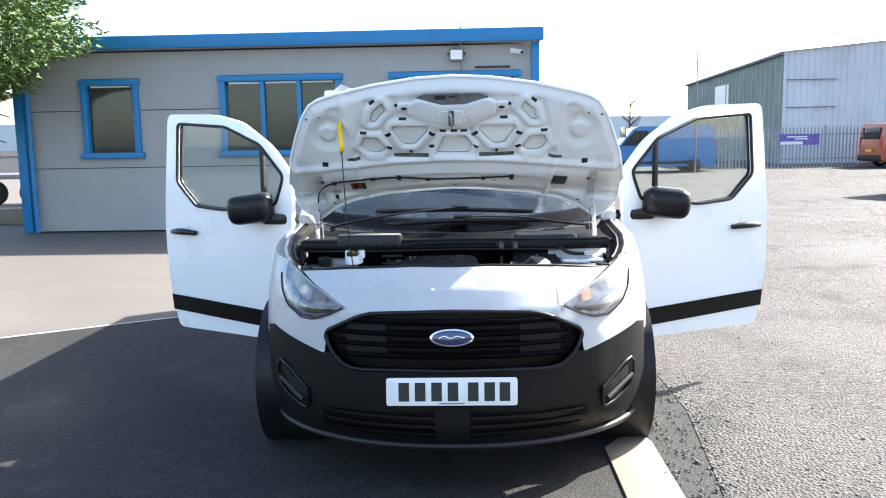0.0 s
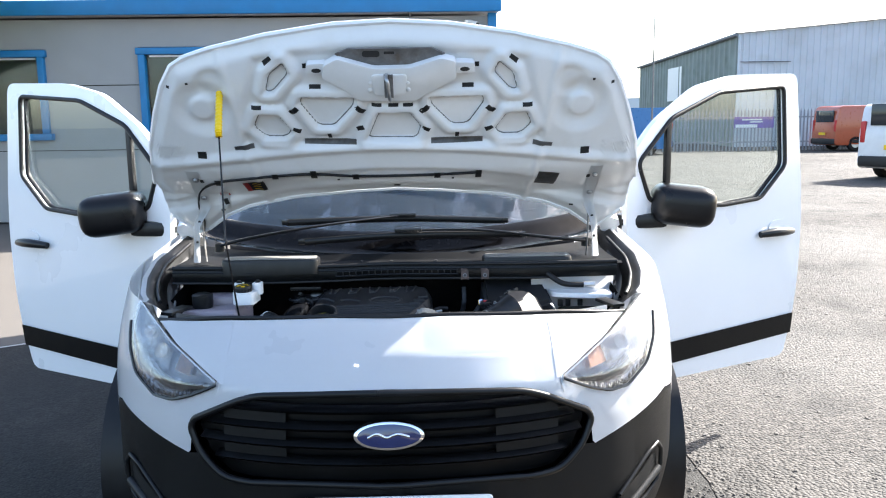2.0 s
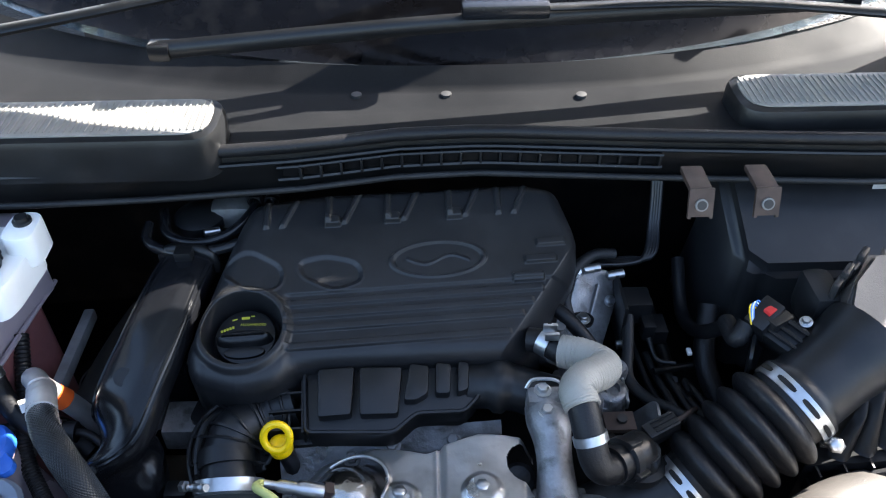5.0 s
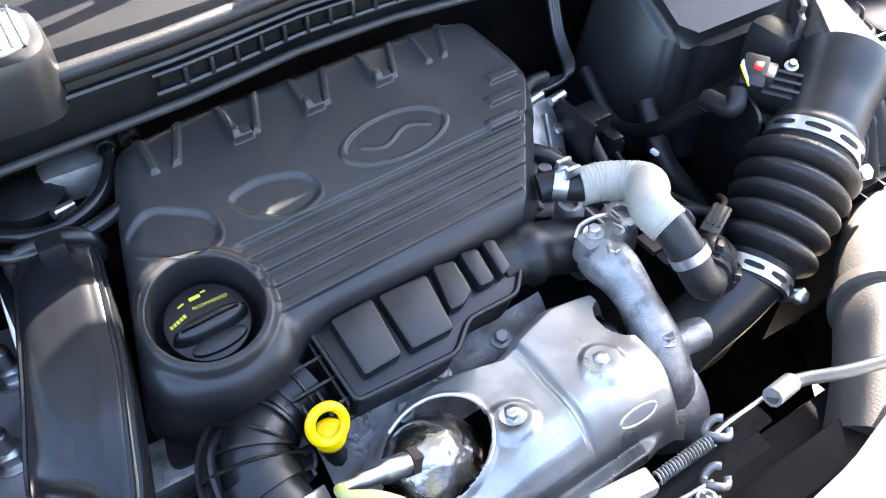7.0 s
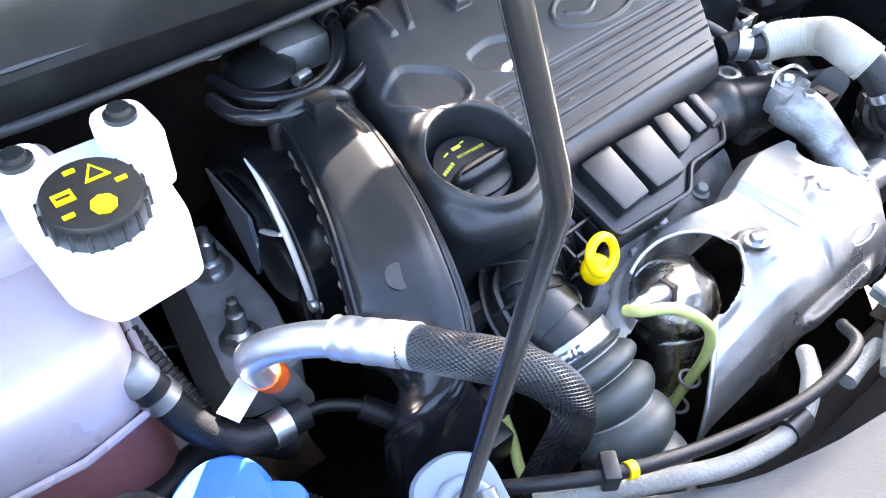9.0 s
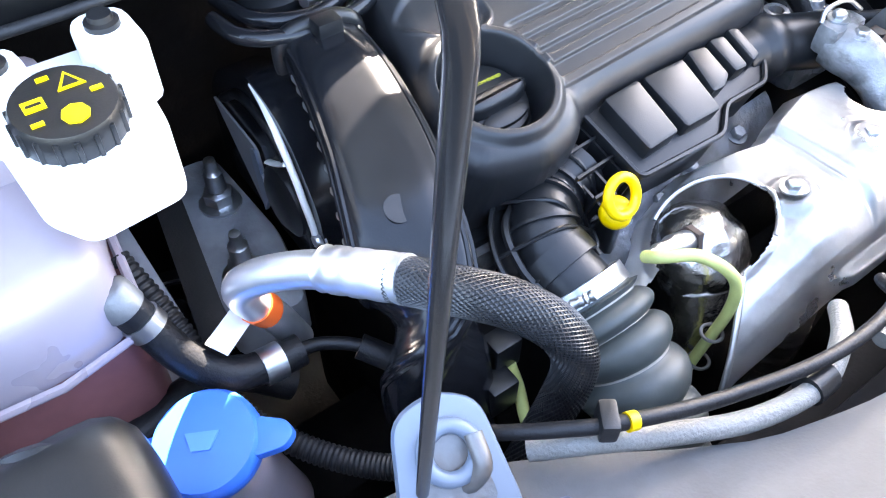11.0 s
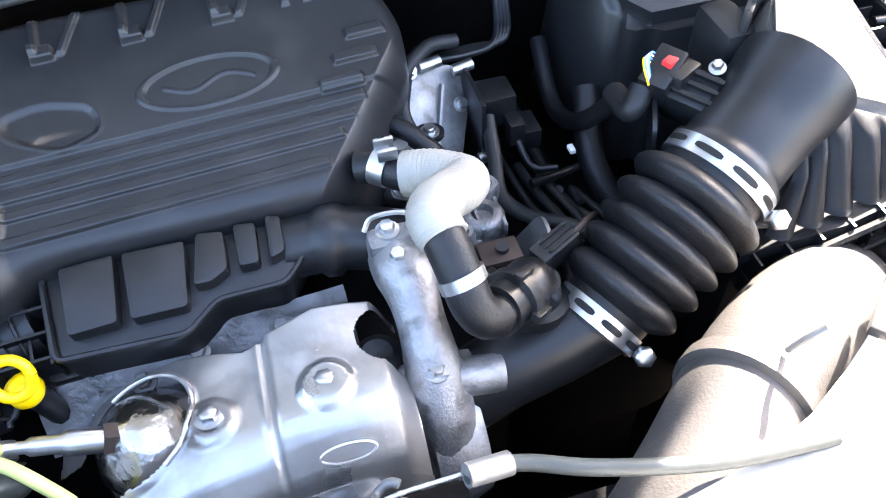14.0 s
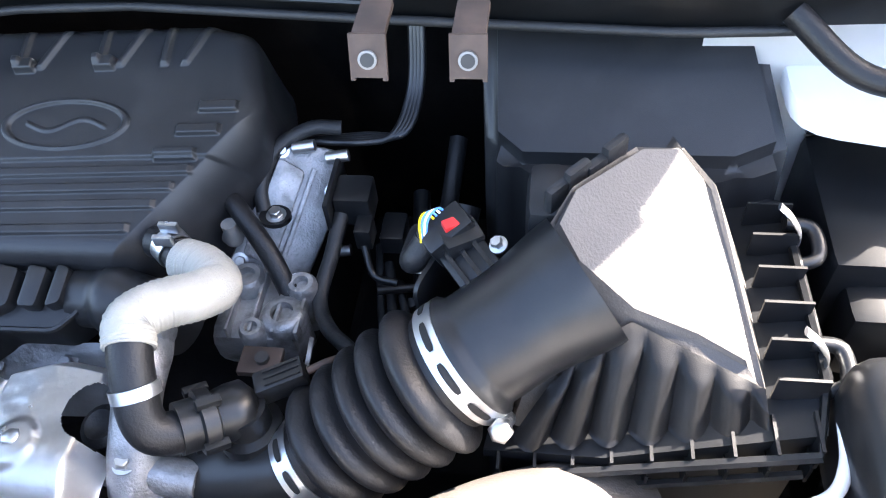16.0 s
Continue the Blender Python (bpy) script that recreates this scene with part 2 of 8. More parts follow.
def tube(pts, r, n=12, k=6, bm=None, caps=True, flat=1.0, up=(0, 0, 1)):
    """A pipe along a smooth line; r is a number or a function of the way along, 0 to 1."""
    line = spline(pts, k)
    b = bmesh.new()
    rings = []
    x = None
    total = len(line) - 1
    for i, p in enumerate(line):
        d = (line[min(i + 1, total)] - line[max(i - 1, 0)]).normalized()
        if x is None:
            u = Vector(up) if abs(d.dot(Vector(up))) < 0.95 else Vector((1, 0, 0))
            x = u.cross(d).normalized()
        else:
            x = (x - d * x.dot(d)).normalized()
        y = d.cross(x)
        rr = r(i / total) if callable(r) else r
        rings.append([b.verts.new(p + x * rr * math.cos(2 * math.pi * j / n) + y * rr * flat * math.sin(2 * math.pi * j / n)) for j in range(n)])
    for s, e in zip(rings, rings[1:]):
        for j in range(n):
            b.faces.new((s[j], s[(j + 1) % n], e[(j + 1) % n], e[j]))
    if caps:
        b.faces.new(rings[0])
        b.faces.new(rings[-1])
    return join(bm, b)


def lathe(profile, m=None, n=24, bm=None):
    """Turns (radius, height) pairs round the z axis of m."""
    b = bmesh.new()
    rings = []
    for r, h in profile:
        rings.append([b.verts.new((max(r, 1e-4) * math.cos(2 * math.pi * j / n), max(r, 1e-4) * math.sin(2 * math.pi * j / n), h)) for j in range(n)])
    for s, e in zip(rings, rings[1:]):
        for j in range(n):
            b.faces.new((s[j], s[(j + 1) % n], e[(j + 1) % n], e[j]))
    b.faces.new(rings[0])
    b.faces.new(rings[-1])
    bmesh.ops.transform(b, matrix=m or Matrix(), verts=b.verts)
    return join(bm, b)


def ringband(m, r, w, th, n=32, bm=None):
    """A flat metal band round the z axis of m."""
    return lathe([(r, -w / 2), (r + th, -w / 2), (r + th, w / 2), (r, w / 2), (r, -w / 2)], m, n, bm)


def hexbolt(m, r=0.007, h=0.006, flange=1.5, bm=None):
    b = lathe([(r * flange, 0), (r * flange, 0.0015), (r * 0.95, 0.002)], m, 18, bm)
    b = lathe([(r, 0.002), (r, h), (r * 0.85, h + 0.001)], m, 6, b)
    return b


def sheet(fn, us, vs, th=0.0, bm=None):
    """A grid over us x vs shaped by fn(u, v), given a thickness along its normals."""
    b = bmesh.new()
    g = [[b.verts.new(fn(u, v)) for v in vs] for u in us]
    for i in range(len(us) - 1):
        for j in range(len(vs) - 1):
            b.faces.new((g[i][j], g[i + 1][j], g[i + 1][j + 1], g[i][j + 1]))
    if th:
        bmesh.ops.solidify(b, geom=b.faces[:], thickness=th)
    return join(bm, b)


def lettering(text, size, m, depth=0.0003):
    """The text as a flat mesh in the plane of m."""
    cu = bpy.data.curves.new("text", "FONT")
    cu.body, cu.size, cu.extrude, cu.resolution_u = text, size, depth, 2
    ob = bpy.data.objects.new("text", cu)
    me = bpy.data.meshes.new_from_object(ob)
    b = bmesh.new()
    b.from_mesh(me)
    bpy.data.objects.remove(ob)
    bpy.data.curves.remove(cu)
    bpy.data.meshes.remove(me)
    bmesh.ops.transform(b, matrix=m, verts=b.verts)
    return b


def span(a, b, n):
    return [a + (b - a) * i / n for i in range(n + 1)]


def interp(x, xs, ys):
    return float(np.interp(x, xs, ys))


# ---- ground, buildings and yard ----
ASPHALT = material("worn asphalt", (0.022, 0.0218, 0.0212), 0.8, var=0.35, scale=0.9, bump=1.0, grain=90, stain=((0.05, 0.046, 0.041), 0.3, 3.5), spec=0.25)
DUSTY = material("pale dusty tarmac", (0.098, 0.088, 0.078), 0.85, var=0.12, scale=0.5, bump=0.8, grain=90, stain=((0.075, 0.068, 0.06), 0.5, 1.2))
GRAVEL = material("loose pale gravel", (0.036, 0.0327, 0.03), 0.85, var=0.3, scale=0.5, bump=1.0, grain=100, stain=((0.007, 0.0066, 0.0062), 1.0, 1.7))
STONES = material("pale loose stones", (0.06, 0.055, 0.05), 0.8, var=0.5, scale=9, bump=0.6, grain=80)
CONCRETE = material("pale concrete strip", (0.23, 0.19, 0.14), 0.8, var=0.15, scale=3, bump=0.5, grain=120)
LINEP = material("faded white line paint", (0.5, 0.5, 0.48), 0.7, var=0.3, scale=10)
CLAD = material("grey coated cladding panel", (0.31, 0.312, 0.312), 0.5, var=0.04, scale=2)
SEAM = material("dark joint", (0.05, 0.05, 0.05), 0.7)
BLUEF = material("blue painted frame", (0.004, 0.17, 0.4), 0.4, var=0.08, scale=4)
ROOFT = material("pale roof trim", (0.5, 0.5, 0.5), 0.5)
BLIND = material("white window blind", (0.55, 0.56, 0.56), 0.7, var=0.06)
DARKIN = material("dark sheet for the unlit room", (0.03, 0.035, 0.03), 0.9, var=0.3, scale=2)
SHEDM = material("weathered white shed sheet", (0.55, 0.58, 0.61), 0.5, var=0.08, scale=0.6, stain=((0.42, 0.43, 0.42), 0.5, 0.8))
SHEDS = material("darker green-grey shed sheet", (0.22, 0.25, 0.22), 0.7, var=0.2, scale=0.7, stain=((0.14, 0.17, 0.13), 0.6, 1.0))
ROOFM = material("grey roof sheet", (0.2, 0.21, 0.22), 0.6)
PALING = material("galvanised paling", (0.3, 0.31, 0.33), 0.5, metal=0.3, var=0.15)
LEAF = material("conifer green", (0.09, 0.15, 0.035), 0.7, var=0.5, scale=9, rnd=0.3)
BARK = material("brown bark", (0.07, 0.05, 0.035), 0.9, var=0.3, bump=0.8, grain=30)
HILL = material("far hill with haze in its colour", (0.62, 0.65, 0.66), 1.0, var=0.06, scale=0.02)
BANNER = material("purple banner", (0.16, 0.1, 0.36), 0.5)
VANBLUE = material("blue van paint", (0.02, 0.17, 0.42), 0.3, coat=0.8, var=0.05)
VANRED = material("orange red van paint", (0.42, 0.08, 0.03), 0.3, coat=0.8, var=0.05)
VANWHITE = material("dull white van paint", (0.7, 0.7, 0.7), 0.35, coat=0.5, var=0.04)
CABGLASS = clear("dim cabin window glass", (0.72, 0.8, 0.74), ior=1.35)
DARKGLASS = material("dark vehicle glass", (0.02, 0.025, 0.03), 0.08, var=0.1)


def pebbled(m, scale, lo, hi, depth):
    """Breaks a ground surface into small stones of differing tone and height."""
    N, L = m.node_tree.nodes, m.node_tree.links
    b = N["Principled BSDF"]
    tc = N.new("ShaderNodeTexCoord")
    cells = N.new("ShaderNodeTexVoronoi")
    cells.inputs["Scale"].default_value, cells.inputs["Randomness"].default_value = scale, 1.0
    L.new(tc.outputs["Object"], cells.inputs["Vector"])
    sep = N.new("ShaderNodeSeparateColor")
    L.new(cells.outputs["Color"], sep.inputs[0])
    tone = N.new("ShaderNodeMapRange")
    tone.inputs[3].default_value, tone.inputs[4].default_value = lo, hi
    L.new(sep.outputs[0], tone.inputs[0])
    mul = N.new("ShaderNodeVectorMath")
    mul.operation = "MULTIPLY"
    L.new(b.inputs["Base Color"].links[0].from_socket, mul.inputs[0])
    L.new(tone.outputs[0], mul.inputs[1])
    L.new(mul.outputs[0], b.inputs["Base Color"])
    bp = N["Bump"]
    inv = N.new("ShaderNodeMath")
    inv.operation = "MULTIPLY_ADD"
    inv.inputs[1].default_value = -1.0
    L.new(cells.outputs["Distance"], inv.inputs[0])
    L.new(sep.outputs[1], inv.inputs[2])
    L.new(inv.outputs[0], bp.inputs["Height"])
    bp.inputs["Strength"].default_value, bp.inputs["Distance"].default_value = 0.9, depth


pebbled(GRAVEL, 58.0, 0.12, 2.0, 0.012)
pebbled(ASPHALT, 95.0, 0.6, 1.5, 0.003)
b = bmesh.new()
bmesh.ops.create_grid(b, x_segments=2, y_segments=2, size=1500)
single("ground", b, ASPHALT, "dark worn asphalt yard", "ground", kind="structure")


def patch_edge(t, seed):
    return 0.25 * noise.noise((t * 0.35, seed, 0)) + 0.12 * noise.noise((t * 1.7, seed, 3))


b = sheet(lambda u, v: Vector((1.1 + patch_edge(v, 1.0) + u * u * 60, v, 0.004 + 0.012 * (0.5 + 0.5 * noise.noise((u * 30, v * 0.6, 5))) * min(1, u * 20))), span(0, 1, 24), span(-8, 45, 70))
single("gravel", b, GRAVEL, "pale loose gravel and broken stone beside the asphalt", "gravel", kind="stuff")
b = prism([(0.695, -6), (0.93, -6), (0.93, 0.6), (0.89, 0.76), (0.86, 0.76), (0.695, 0.54)], -0.05, 0.012, None, bevel=0.004)
single("concrete_strip", b, CONCRETE, "pale beige concrete strip let into the asphalt", "kerb strip", kind="structure")
def pale_at(u, v):
    x = 0.6 - 40 * u
    y0 = 3.68 + 0.615 * (x + 2.2) + 0.1 * noise.noise((x * 1.3, 1, 0))
    return Vector((x, y0 + (45 - y0) * v, 0.003))


single("pale_yard", sheet(pale_at, span(0, 1, 90), span(0, 1, 12)), DUSTY, "pale dusty tarmac beyond the parking line", "ground", kind="structure")
b = sheet(lambda u, v: Vector((-2.2 - 2.6 * v, 3.62 - 1.6 * v + 0.035 * u, 0.005)), span(0, 1, 1), span(0, 2.2, 14))
single("painted_line", b, LINEP, "faded white parking line on asphalt", "line", kind="structure")

# loose stones on the gravel, nearest part
rng = random.Random(4)
verts, faces = [], []
for i in range(30000):
    x = 1.1 + patch_edge(0.0, 1.0) - 0.2 + abs(rng.gauss(0, 1.0)) * 2.6
    y = -3.0 + 14 * rng.random() ** 1.3
    r = rng.uniform(0.004, 0.01) * (1.7 if rng.random() < 0.04 else 1)
    k = len(verts)
    for dx, dy, dz in ((1, 0, 0), (0.3, 1, 0), (-0.8, 0.6, 0), (-0.8, -0.6, 0), (0.3, -1, 0), (0.6, 0.1, 0.6), (0.0, 0.6, 0.65), (-0.5, 0.2, 0.6), (-0.4, -0.4, 0.55), (0.2, -0.5, 0.6)):
        verts.append((x + dx * r * rng.uniform(0.6, 1.3), y + dy * r * rng.uniform(0.6, 1.3), 0.006 + dz * r * rng.uniform(0.6, 1.2)))
    faces += [(k + a, k + (a + 1) % 5, k + 5 + (a + 1) % 5, k + 5 + a) for a in range(5)] + [tuple(range(k + 5, k + 10))]
me = bpy.data.meshes.new("loose_stones")
me.from_pydata(verts, [], faces)
me.materials.append(STONES)
tagged(new("loose_stones", me), "scattered pale stones on the gravel", "stones", kind="stuff")

# office cabin
FY = 10.3
cabin = thing("office_cabin", (-3.1, 12.5, 0), "grey clad single storey office cabin with blue trim", "building")
b = bmesh.new()
holes = [(-6.46, -5.48, 1.26, 2.58), (-4.1, -2.05, 1.26, 2.6), (-1.24, 0.9, 1.26, 2.6)]
xs = sorted({-7.5, 1.2, *[h[0] for h in holes], *[h[1] for h in holes]})
rows = [(0.02, 1.1), (1.1, 2.06), (2.06, 3.02)]
for x0, x1 in zip(xs, xs[1:]):
    hole = next((h for h in holes if h[0] <= x0 and x1 <= h[1]), None)
    for z0, z1 in rows:
        for a, c in ([(z0, min(z1, hole[2])), (max(z0, hole[3]), z1)] if hole else [(z0, z1)]):
            if c - a > 0.02:
                box(((x0 + x1) / 2, FY + 0.05, (a + c) / 2 + 0.004), (x1 - x0, 0.1, c - a - 0.014), bm=b)
part("front_cladding", b, CLAD, cabin, "flat grey composite panels")
part("panel_joints", box((-3.15, FY + 0.075, 1.5), (8.6, 0.06, 2.9)), SEAM, cabin)
part("side_wall", box((1.15, FY + 2.2, 1.5), (0.1, 4.2, 3.0)), CLAD, cabin)
part("side_wall", box((-7.45, FY + 2.2, 1.5), (0.1, 4.2, 3.0)), CLAD, cabin)
part("back_wall", box((-3.15, FY + 4.3, 1.5), (8.7, 0.1, 3.0)), CLAD, cabin)
part("roof", box((-3.16, FY + 2.1, 3.2), (8.78, 4.6, 0.06), bevel=0.01), ROOFM, cabin)
part("fascia", box((-3.16, FY - 0.22, 3.15), (8.88, 0.1, 0.21), bevel=0.015), BLUEF, cabin, "blue roof fascia")
part("soffit", box((-3.16, FY - 0.1, 3.06), (8.8, 0.22, 0.03)), ROOFT, cabin)
part("corner_post", box((1.16, FY - 0.03, 1.55), (0.13, 0.12, 3.05), bevel=0.01), BLUEF, cabin, "blue corner post")
part("corner_post", box((-7.52, FY - 0.03, 1.55), (0.16, 0.14, 3.05), bevel=0.01), BLUEF, cabin, "blue corner post")
part("downpipe", tube([(-7.35, FY - 0.1, 3.0), (-7.35, FY - 0.1, 0.02)], 0.035), BLUEF, cabin, "blue downpipe")
for h, panes in zip(holes, (1, 3, 3)):
    x0, x1, z0, z1 = h
    # A flat dark sheet fills the opening; the room's shade is its colour.
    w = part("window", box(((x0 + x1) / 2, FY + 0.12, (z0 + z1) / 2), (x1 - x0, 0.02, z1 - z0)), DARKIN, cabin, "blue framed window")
    b = bmesh.new()
    f = 0.1
    for c, s in ((((x0 + x1) / 2, FY, z1 - f / 2), (x1 - x0 + 0.06, 0.14, f)), (((x0 + x1) / 2, FY - 0.02, z0 + f / 2), (x1 - x0 + 0.1, 0.18, f)), ((x0 + f / 2, FY, (z0 + z1) / 2), (f, 0.14, z1 - z0 - 2 * f)), ((x1 - f / 2, FY, (z0 + z1) / 2), (f, 0.14, z1 - z0 - 2 * f))):
        box(c, s, bm=b, bevel=0.012)
    part("frame", b, BLUEF, w)
    step = (x1 - x0 - 2 * f) / panes
    for i in range(panes):
        cx = x0 + f + step * (i + 0.5)
        if i:
            part("mullion", box((cx - step / 2, FY + 0.005, (z0 + z1) / 2), (0.07, 0.1, z1 - z0 - 2 * f), bevel=0.008), BLUEF, w)
        part("pane", box((cx, FY + 0.03, (z0 + z1) / 2), (step - 0.02, 0.012, z1 - z0 - 2 * f)), CABGLASS, w).visible_shadow = False
        part("bead", box((cx, FY + 0.02, z1 - f - 0.02), (step - 0.1, 0.03, 0.025)), WHITEP, w)
        if panes == 3:
            b = bmesh.new()
            for j in range(22):
                box((cx, FY + 0.062, z1 - f - 0.05 - j * 0.046), (step - 0.09, 0.02, 0.038), pose(0, 0, 0), bm=b)
            part("blind", b, BLIND, w)
flood = thing("floodlight", (-0.13, FY - 0.1, 2.85), "square outdoor floodlight on the cabin wall", "lamp")
part("housing", box((-0.13, FY - 0.12, 2.85), (0.24, 0.1, 0.2), bevel=0.02), STEEL, flood)
part("glass", box((-0.13, FY - 0.18, 2.85), (0.19, 0.012, 0.15), bevel=0.004), WHITEP, flood)
part("bracket", box((-0.13, FY - 0.03, 2.88), (0.3, 0.05, 0.03), bevel=0.005), INK, flood)
cc = thing("security_camera", (0.85, FY - 0.05, 2.9), "small white security camera on the cabin wall", "camera")
part("mount", box((0.8, FY - 0.03, 2.91), (0.1, 0.06, 0.08), bevel=0.01), WHITEP, cc)
part("body", tube([(0.82, FY - 0.05, 2.91), (0.93, FY - 0.16, 2.87)], 0.04, k=2), WHITEP, cc)
part("lens", lathe([(0.03, 0), (0.03, 0.01)], along((0.93, FY - 0.16, 2.87), (0.97, FY - 0.2, 2.855))), INK, cc)
single("wall_vent", box((0.46, FY - 0.005, 2.66), (0.58, 0.03, 0.035), bevel=0.005), INK, "dark slotted vent strip", "vent")
single("cabin_aerial", tube([(-0.06, FY - 0.15, 2.3), (-0.06, FY - 0.15, 3.3)], 0.012), STEEL, "thin upright aerial on the cabin", "aerial")
single("step_wall", box((-9.3, 12.2, 0.15), (3.5, 0.4, 0.3), bevel=0.03), CONCRETE, "low concrete kerb beside the cabin", "kerb")

# conifer by the cabin
tree = thing("conifer_tree", (-8.3, 8.9, 0), "bushy green conifer at the corner of the cabin", "tree")
b = tube([(-8.3, 8.9, 0), (-8.25, 8.9, 2.2), (-8.3, 8.95, 4.6)], lambda t: 0.2 * (1 - 0.8 * t), n=10)
for i in range(22):
    a, z = i * 2.4, 1.6 + i * 0.14
    b = tube([(-8.3, 8.9, z), (-8.3 + math.cos(a) * 0.7, 8.9 + math.sin(a) * 0.7, z + 0.1), (-8.3 + math.cos(a) * 1.3, 8.9 + math.sin(a) * 1.3, z - 0.05)], lambda t: 0.04 * (1 - 0.8 * t), n=5, k=3, bm=b)
part("trunk", b, BARK, tree)
verts, faces = [], []
rng = random.Random(9)
for i in range(52000):
    a = rng.random() * 6.283
    z = rng.uniform(2.0, 5.6)
    lump = 0.75 + 0.35 * noise.noise((math.cos(a) * 1.6, math.sin(a) * 1.6, z * 1.4)) + 0.22 * noise.noise((math.cos(a) * 5, math.sin(a) * 5, z * 4))
    R = min(2.9, 0.7 + (z - 2.0) * 2.2) * lump * (rng.random() ** 0.3)
    c = Vector((-8.3 + R * math.cos(a), 8.9 + R * math.sin(a), z + 0.1 * math.sin(a * 7)))
    d = Vector((math.cos(a) + rng.gauss(0, 0.5), math.sin(a) + rng.gauss(0, 0.5), rng.gauss(-0.1, 0.5))).normalized() * rng.uniform(0.05, 0.12)
    s = d.cross(Vector((rng.gauss(0, 1), rng.gauss(0, 1), rng.gauss(0, 1)))).normalized() * rng.uniform(0.012, 0.028)
    k = len(verts)
    verts += [c - s, c + s, c + d + s * 0.3, c + d * 1.25, c + d - s * 0.3]
    faces += [(k, k + 1, k + 2, k + 3, k + 4)]
me = bpy.data.meshes.new("foliage")
me.from_pydata(verts, [], faces)
me.materials.append(LEAF)
fo = new("foliage", me)
fo.parent, fo.matrix_parent_inverse = tree, offset_of(tree).inverted()
tagged(fo, "dense feathery needles", kind="stuff")

# far shed
shed = thing("warehouse_shed", (22, 50, 0), "large corrugated metal warehouse with darker green-grey side wall", "building")


def corrugated(x0, y0, x1, y1, z1a, z1b, pitch=0.33, depth=0.045):
    n = int(math.hypot(x1 - x0, y1 - y0) / pitch)
    d = Vector((x1 - x0, y1 - y0, 0)).normalized()
    nn = Vector((d.y, -d.x, 0))
    bb = bmesh.new()
    prev = None
    for i in range(n + 1):
        for f, o in ((0.0, 0), (0.7, 0), (0.78, depth), (0.92, depth)):
            t = min(1.0, (i + f) / n)
            p = Vector((x0 + (x1 - x0) * t, y0 + (y1 - y0) * t, 0)) + nn * o
            top = z1a + (z1b - z1a) * t
            cur = (bb.verts.new(p), bb.verts.new(p + Vector((0, 0, top))))
            if prev:
                bb.faces.new((prev[0], cur[0], cur[1], prev[1]))
            prev = cur
    return bb


part("front_wall", corrugated(16.2, 39.0, 42.0, 39.0, 5.7, 7.9), SHEDM, shed, "pale corrugated sheet")
part("side_wall", corrugated(18.3, 65.0, 16.2, 39.0, 5.8, 5.7, 0.9, 0.06), SHEDS, shed, "blotchy green-grey sheet, darker than the front")
b = bmesh.new()
vs = [b.verts.new(p) for p in ((16.0, 38.8, 5.72), (42.2, 38.8, 7.95), (42.2, 66, 7.95), (18.1, 66, 5.82))]
b.faces.new(vs)
bmesh.ops.solidify(b, geom=b.faces[:], thickness=-0.18)
part("roof", b, ROOFM, shed)
part("gutter", tube([(16.05, 38.85, 5.65), (18.15, 65, 5.75)], 0.1, n=8, k=2), ROOFM, shed)
part("downpipe", tube([(16.2, 38.8, 5.6), (16.2, 38.8, 0)], 0.07, n=8, k=2), SHEDM, shed)
for z in (1.5, 2.9, 4.3):
    part("sheet_seam", box((17.6, 38.9, z), (2.6, 0.06, 0.03)), SEAM, shed)
part("inspection_panel", box((17.17, 52, 3.8), (0.05, 3.2, 2.2)), WHITEP, shed, "pale patch panels")
single("lamp_pole", tube([(9.3, 30, 0), (9.3, 30, 5.5)], lambda t: 0.05 - 0.03 * t, n=8), STEEL, "slim grey steel pole in the yard", "pole")

# palisade fence
fence = thing("palisade_fence", (20, 34, 0), "grey galvanised palisade security fence", "fence")
pale = finish("pale", prism([(-0.035, 0), (0.035, 0), (0.035, 1.75), (0.012, 1.85), (0, 1.92), (-0.012, 1.85), (-0.035, 1.75)], -0.004, 0.004, pose(0, 0, 0, 90)), PALING)
for i in range(110):
    o = new("pale", pale)
    o.parent, o.location = fence, (-9.0 + i * 0.16, 0, 0.0)
for x in range(4):
    part("post", box((12 + x * 4.3, 34.06, 0.95), (0.1, 0.08, 1.9)), PALING, fence)
for z in (0.4, 1.5):
    part("rail", box((20, 34.04, z), (18, 0.05, 0.06)), PALING, fence)
sg = part("banner", box((15.1, 33.97, 1.28), (1.8, 0.02, 0.5)), BANNER, fence, "purple and white banner tied to the fence")
part("stripe", box((14.75, 33.955, 1.12), (1.0, 0.01, 0.14), pose(0, 0, 0, 0, 0, 0)), WHITEP, sg)
b = box((15.0, 33.955, 1.4), (0.9, 0.01, 0.06))
box((15.2, 33.955, 1.3), (0.6, 0.01, 0.05), bm=b)
part("lettering", b, WHITEP, sg, "unreadable white lettering bars")


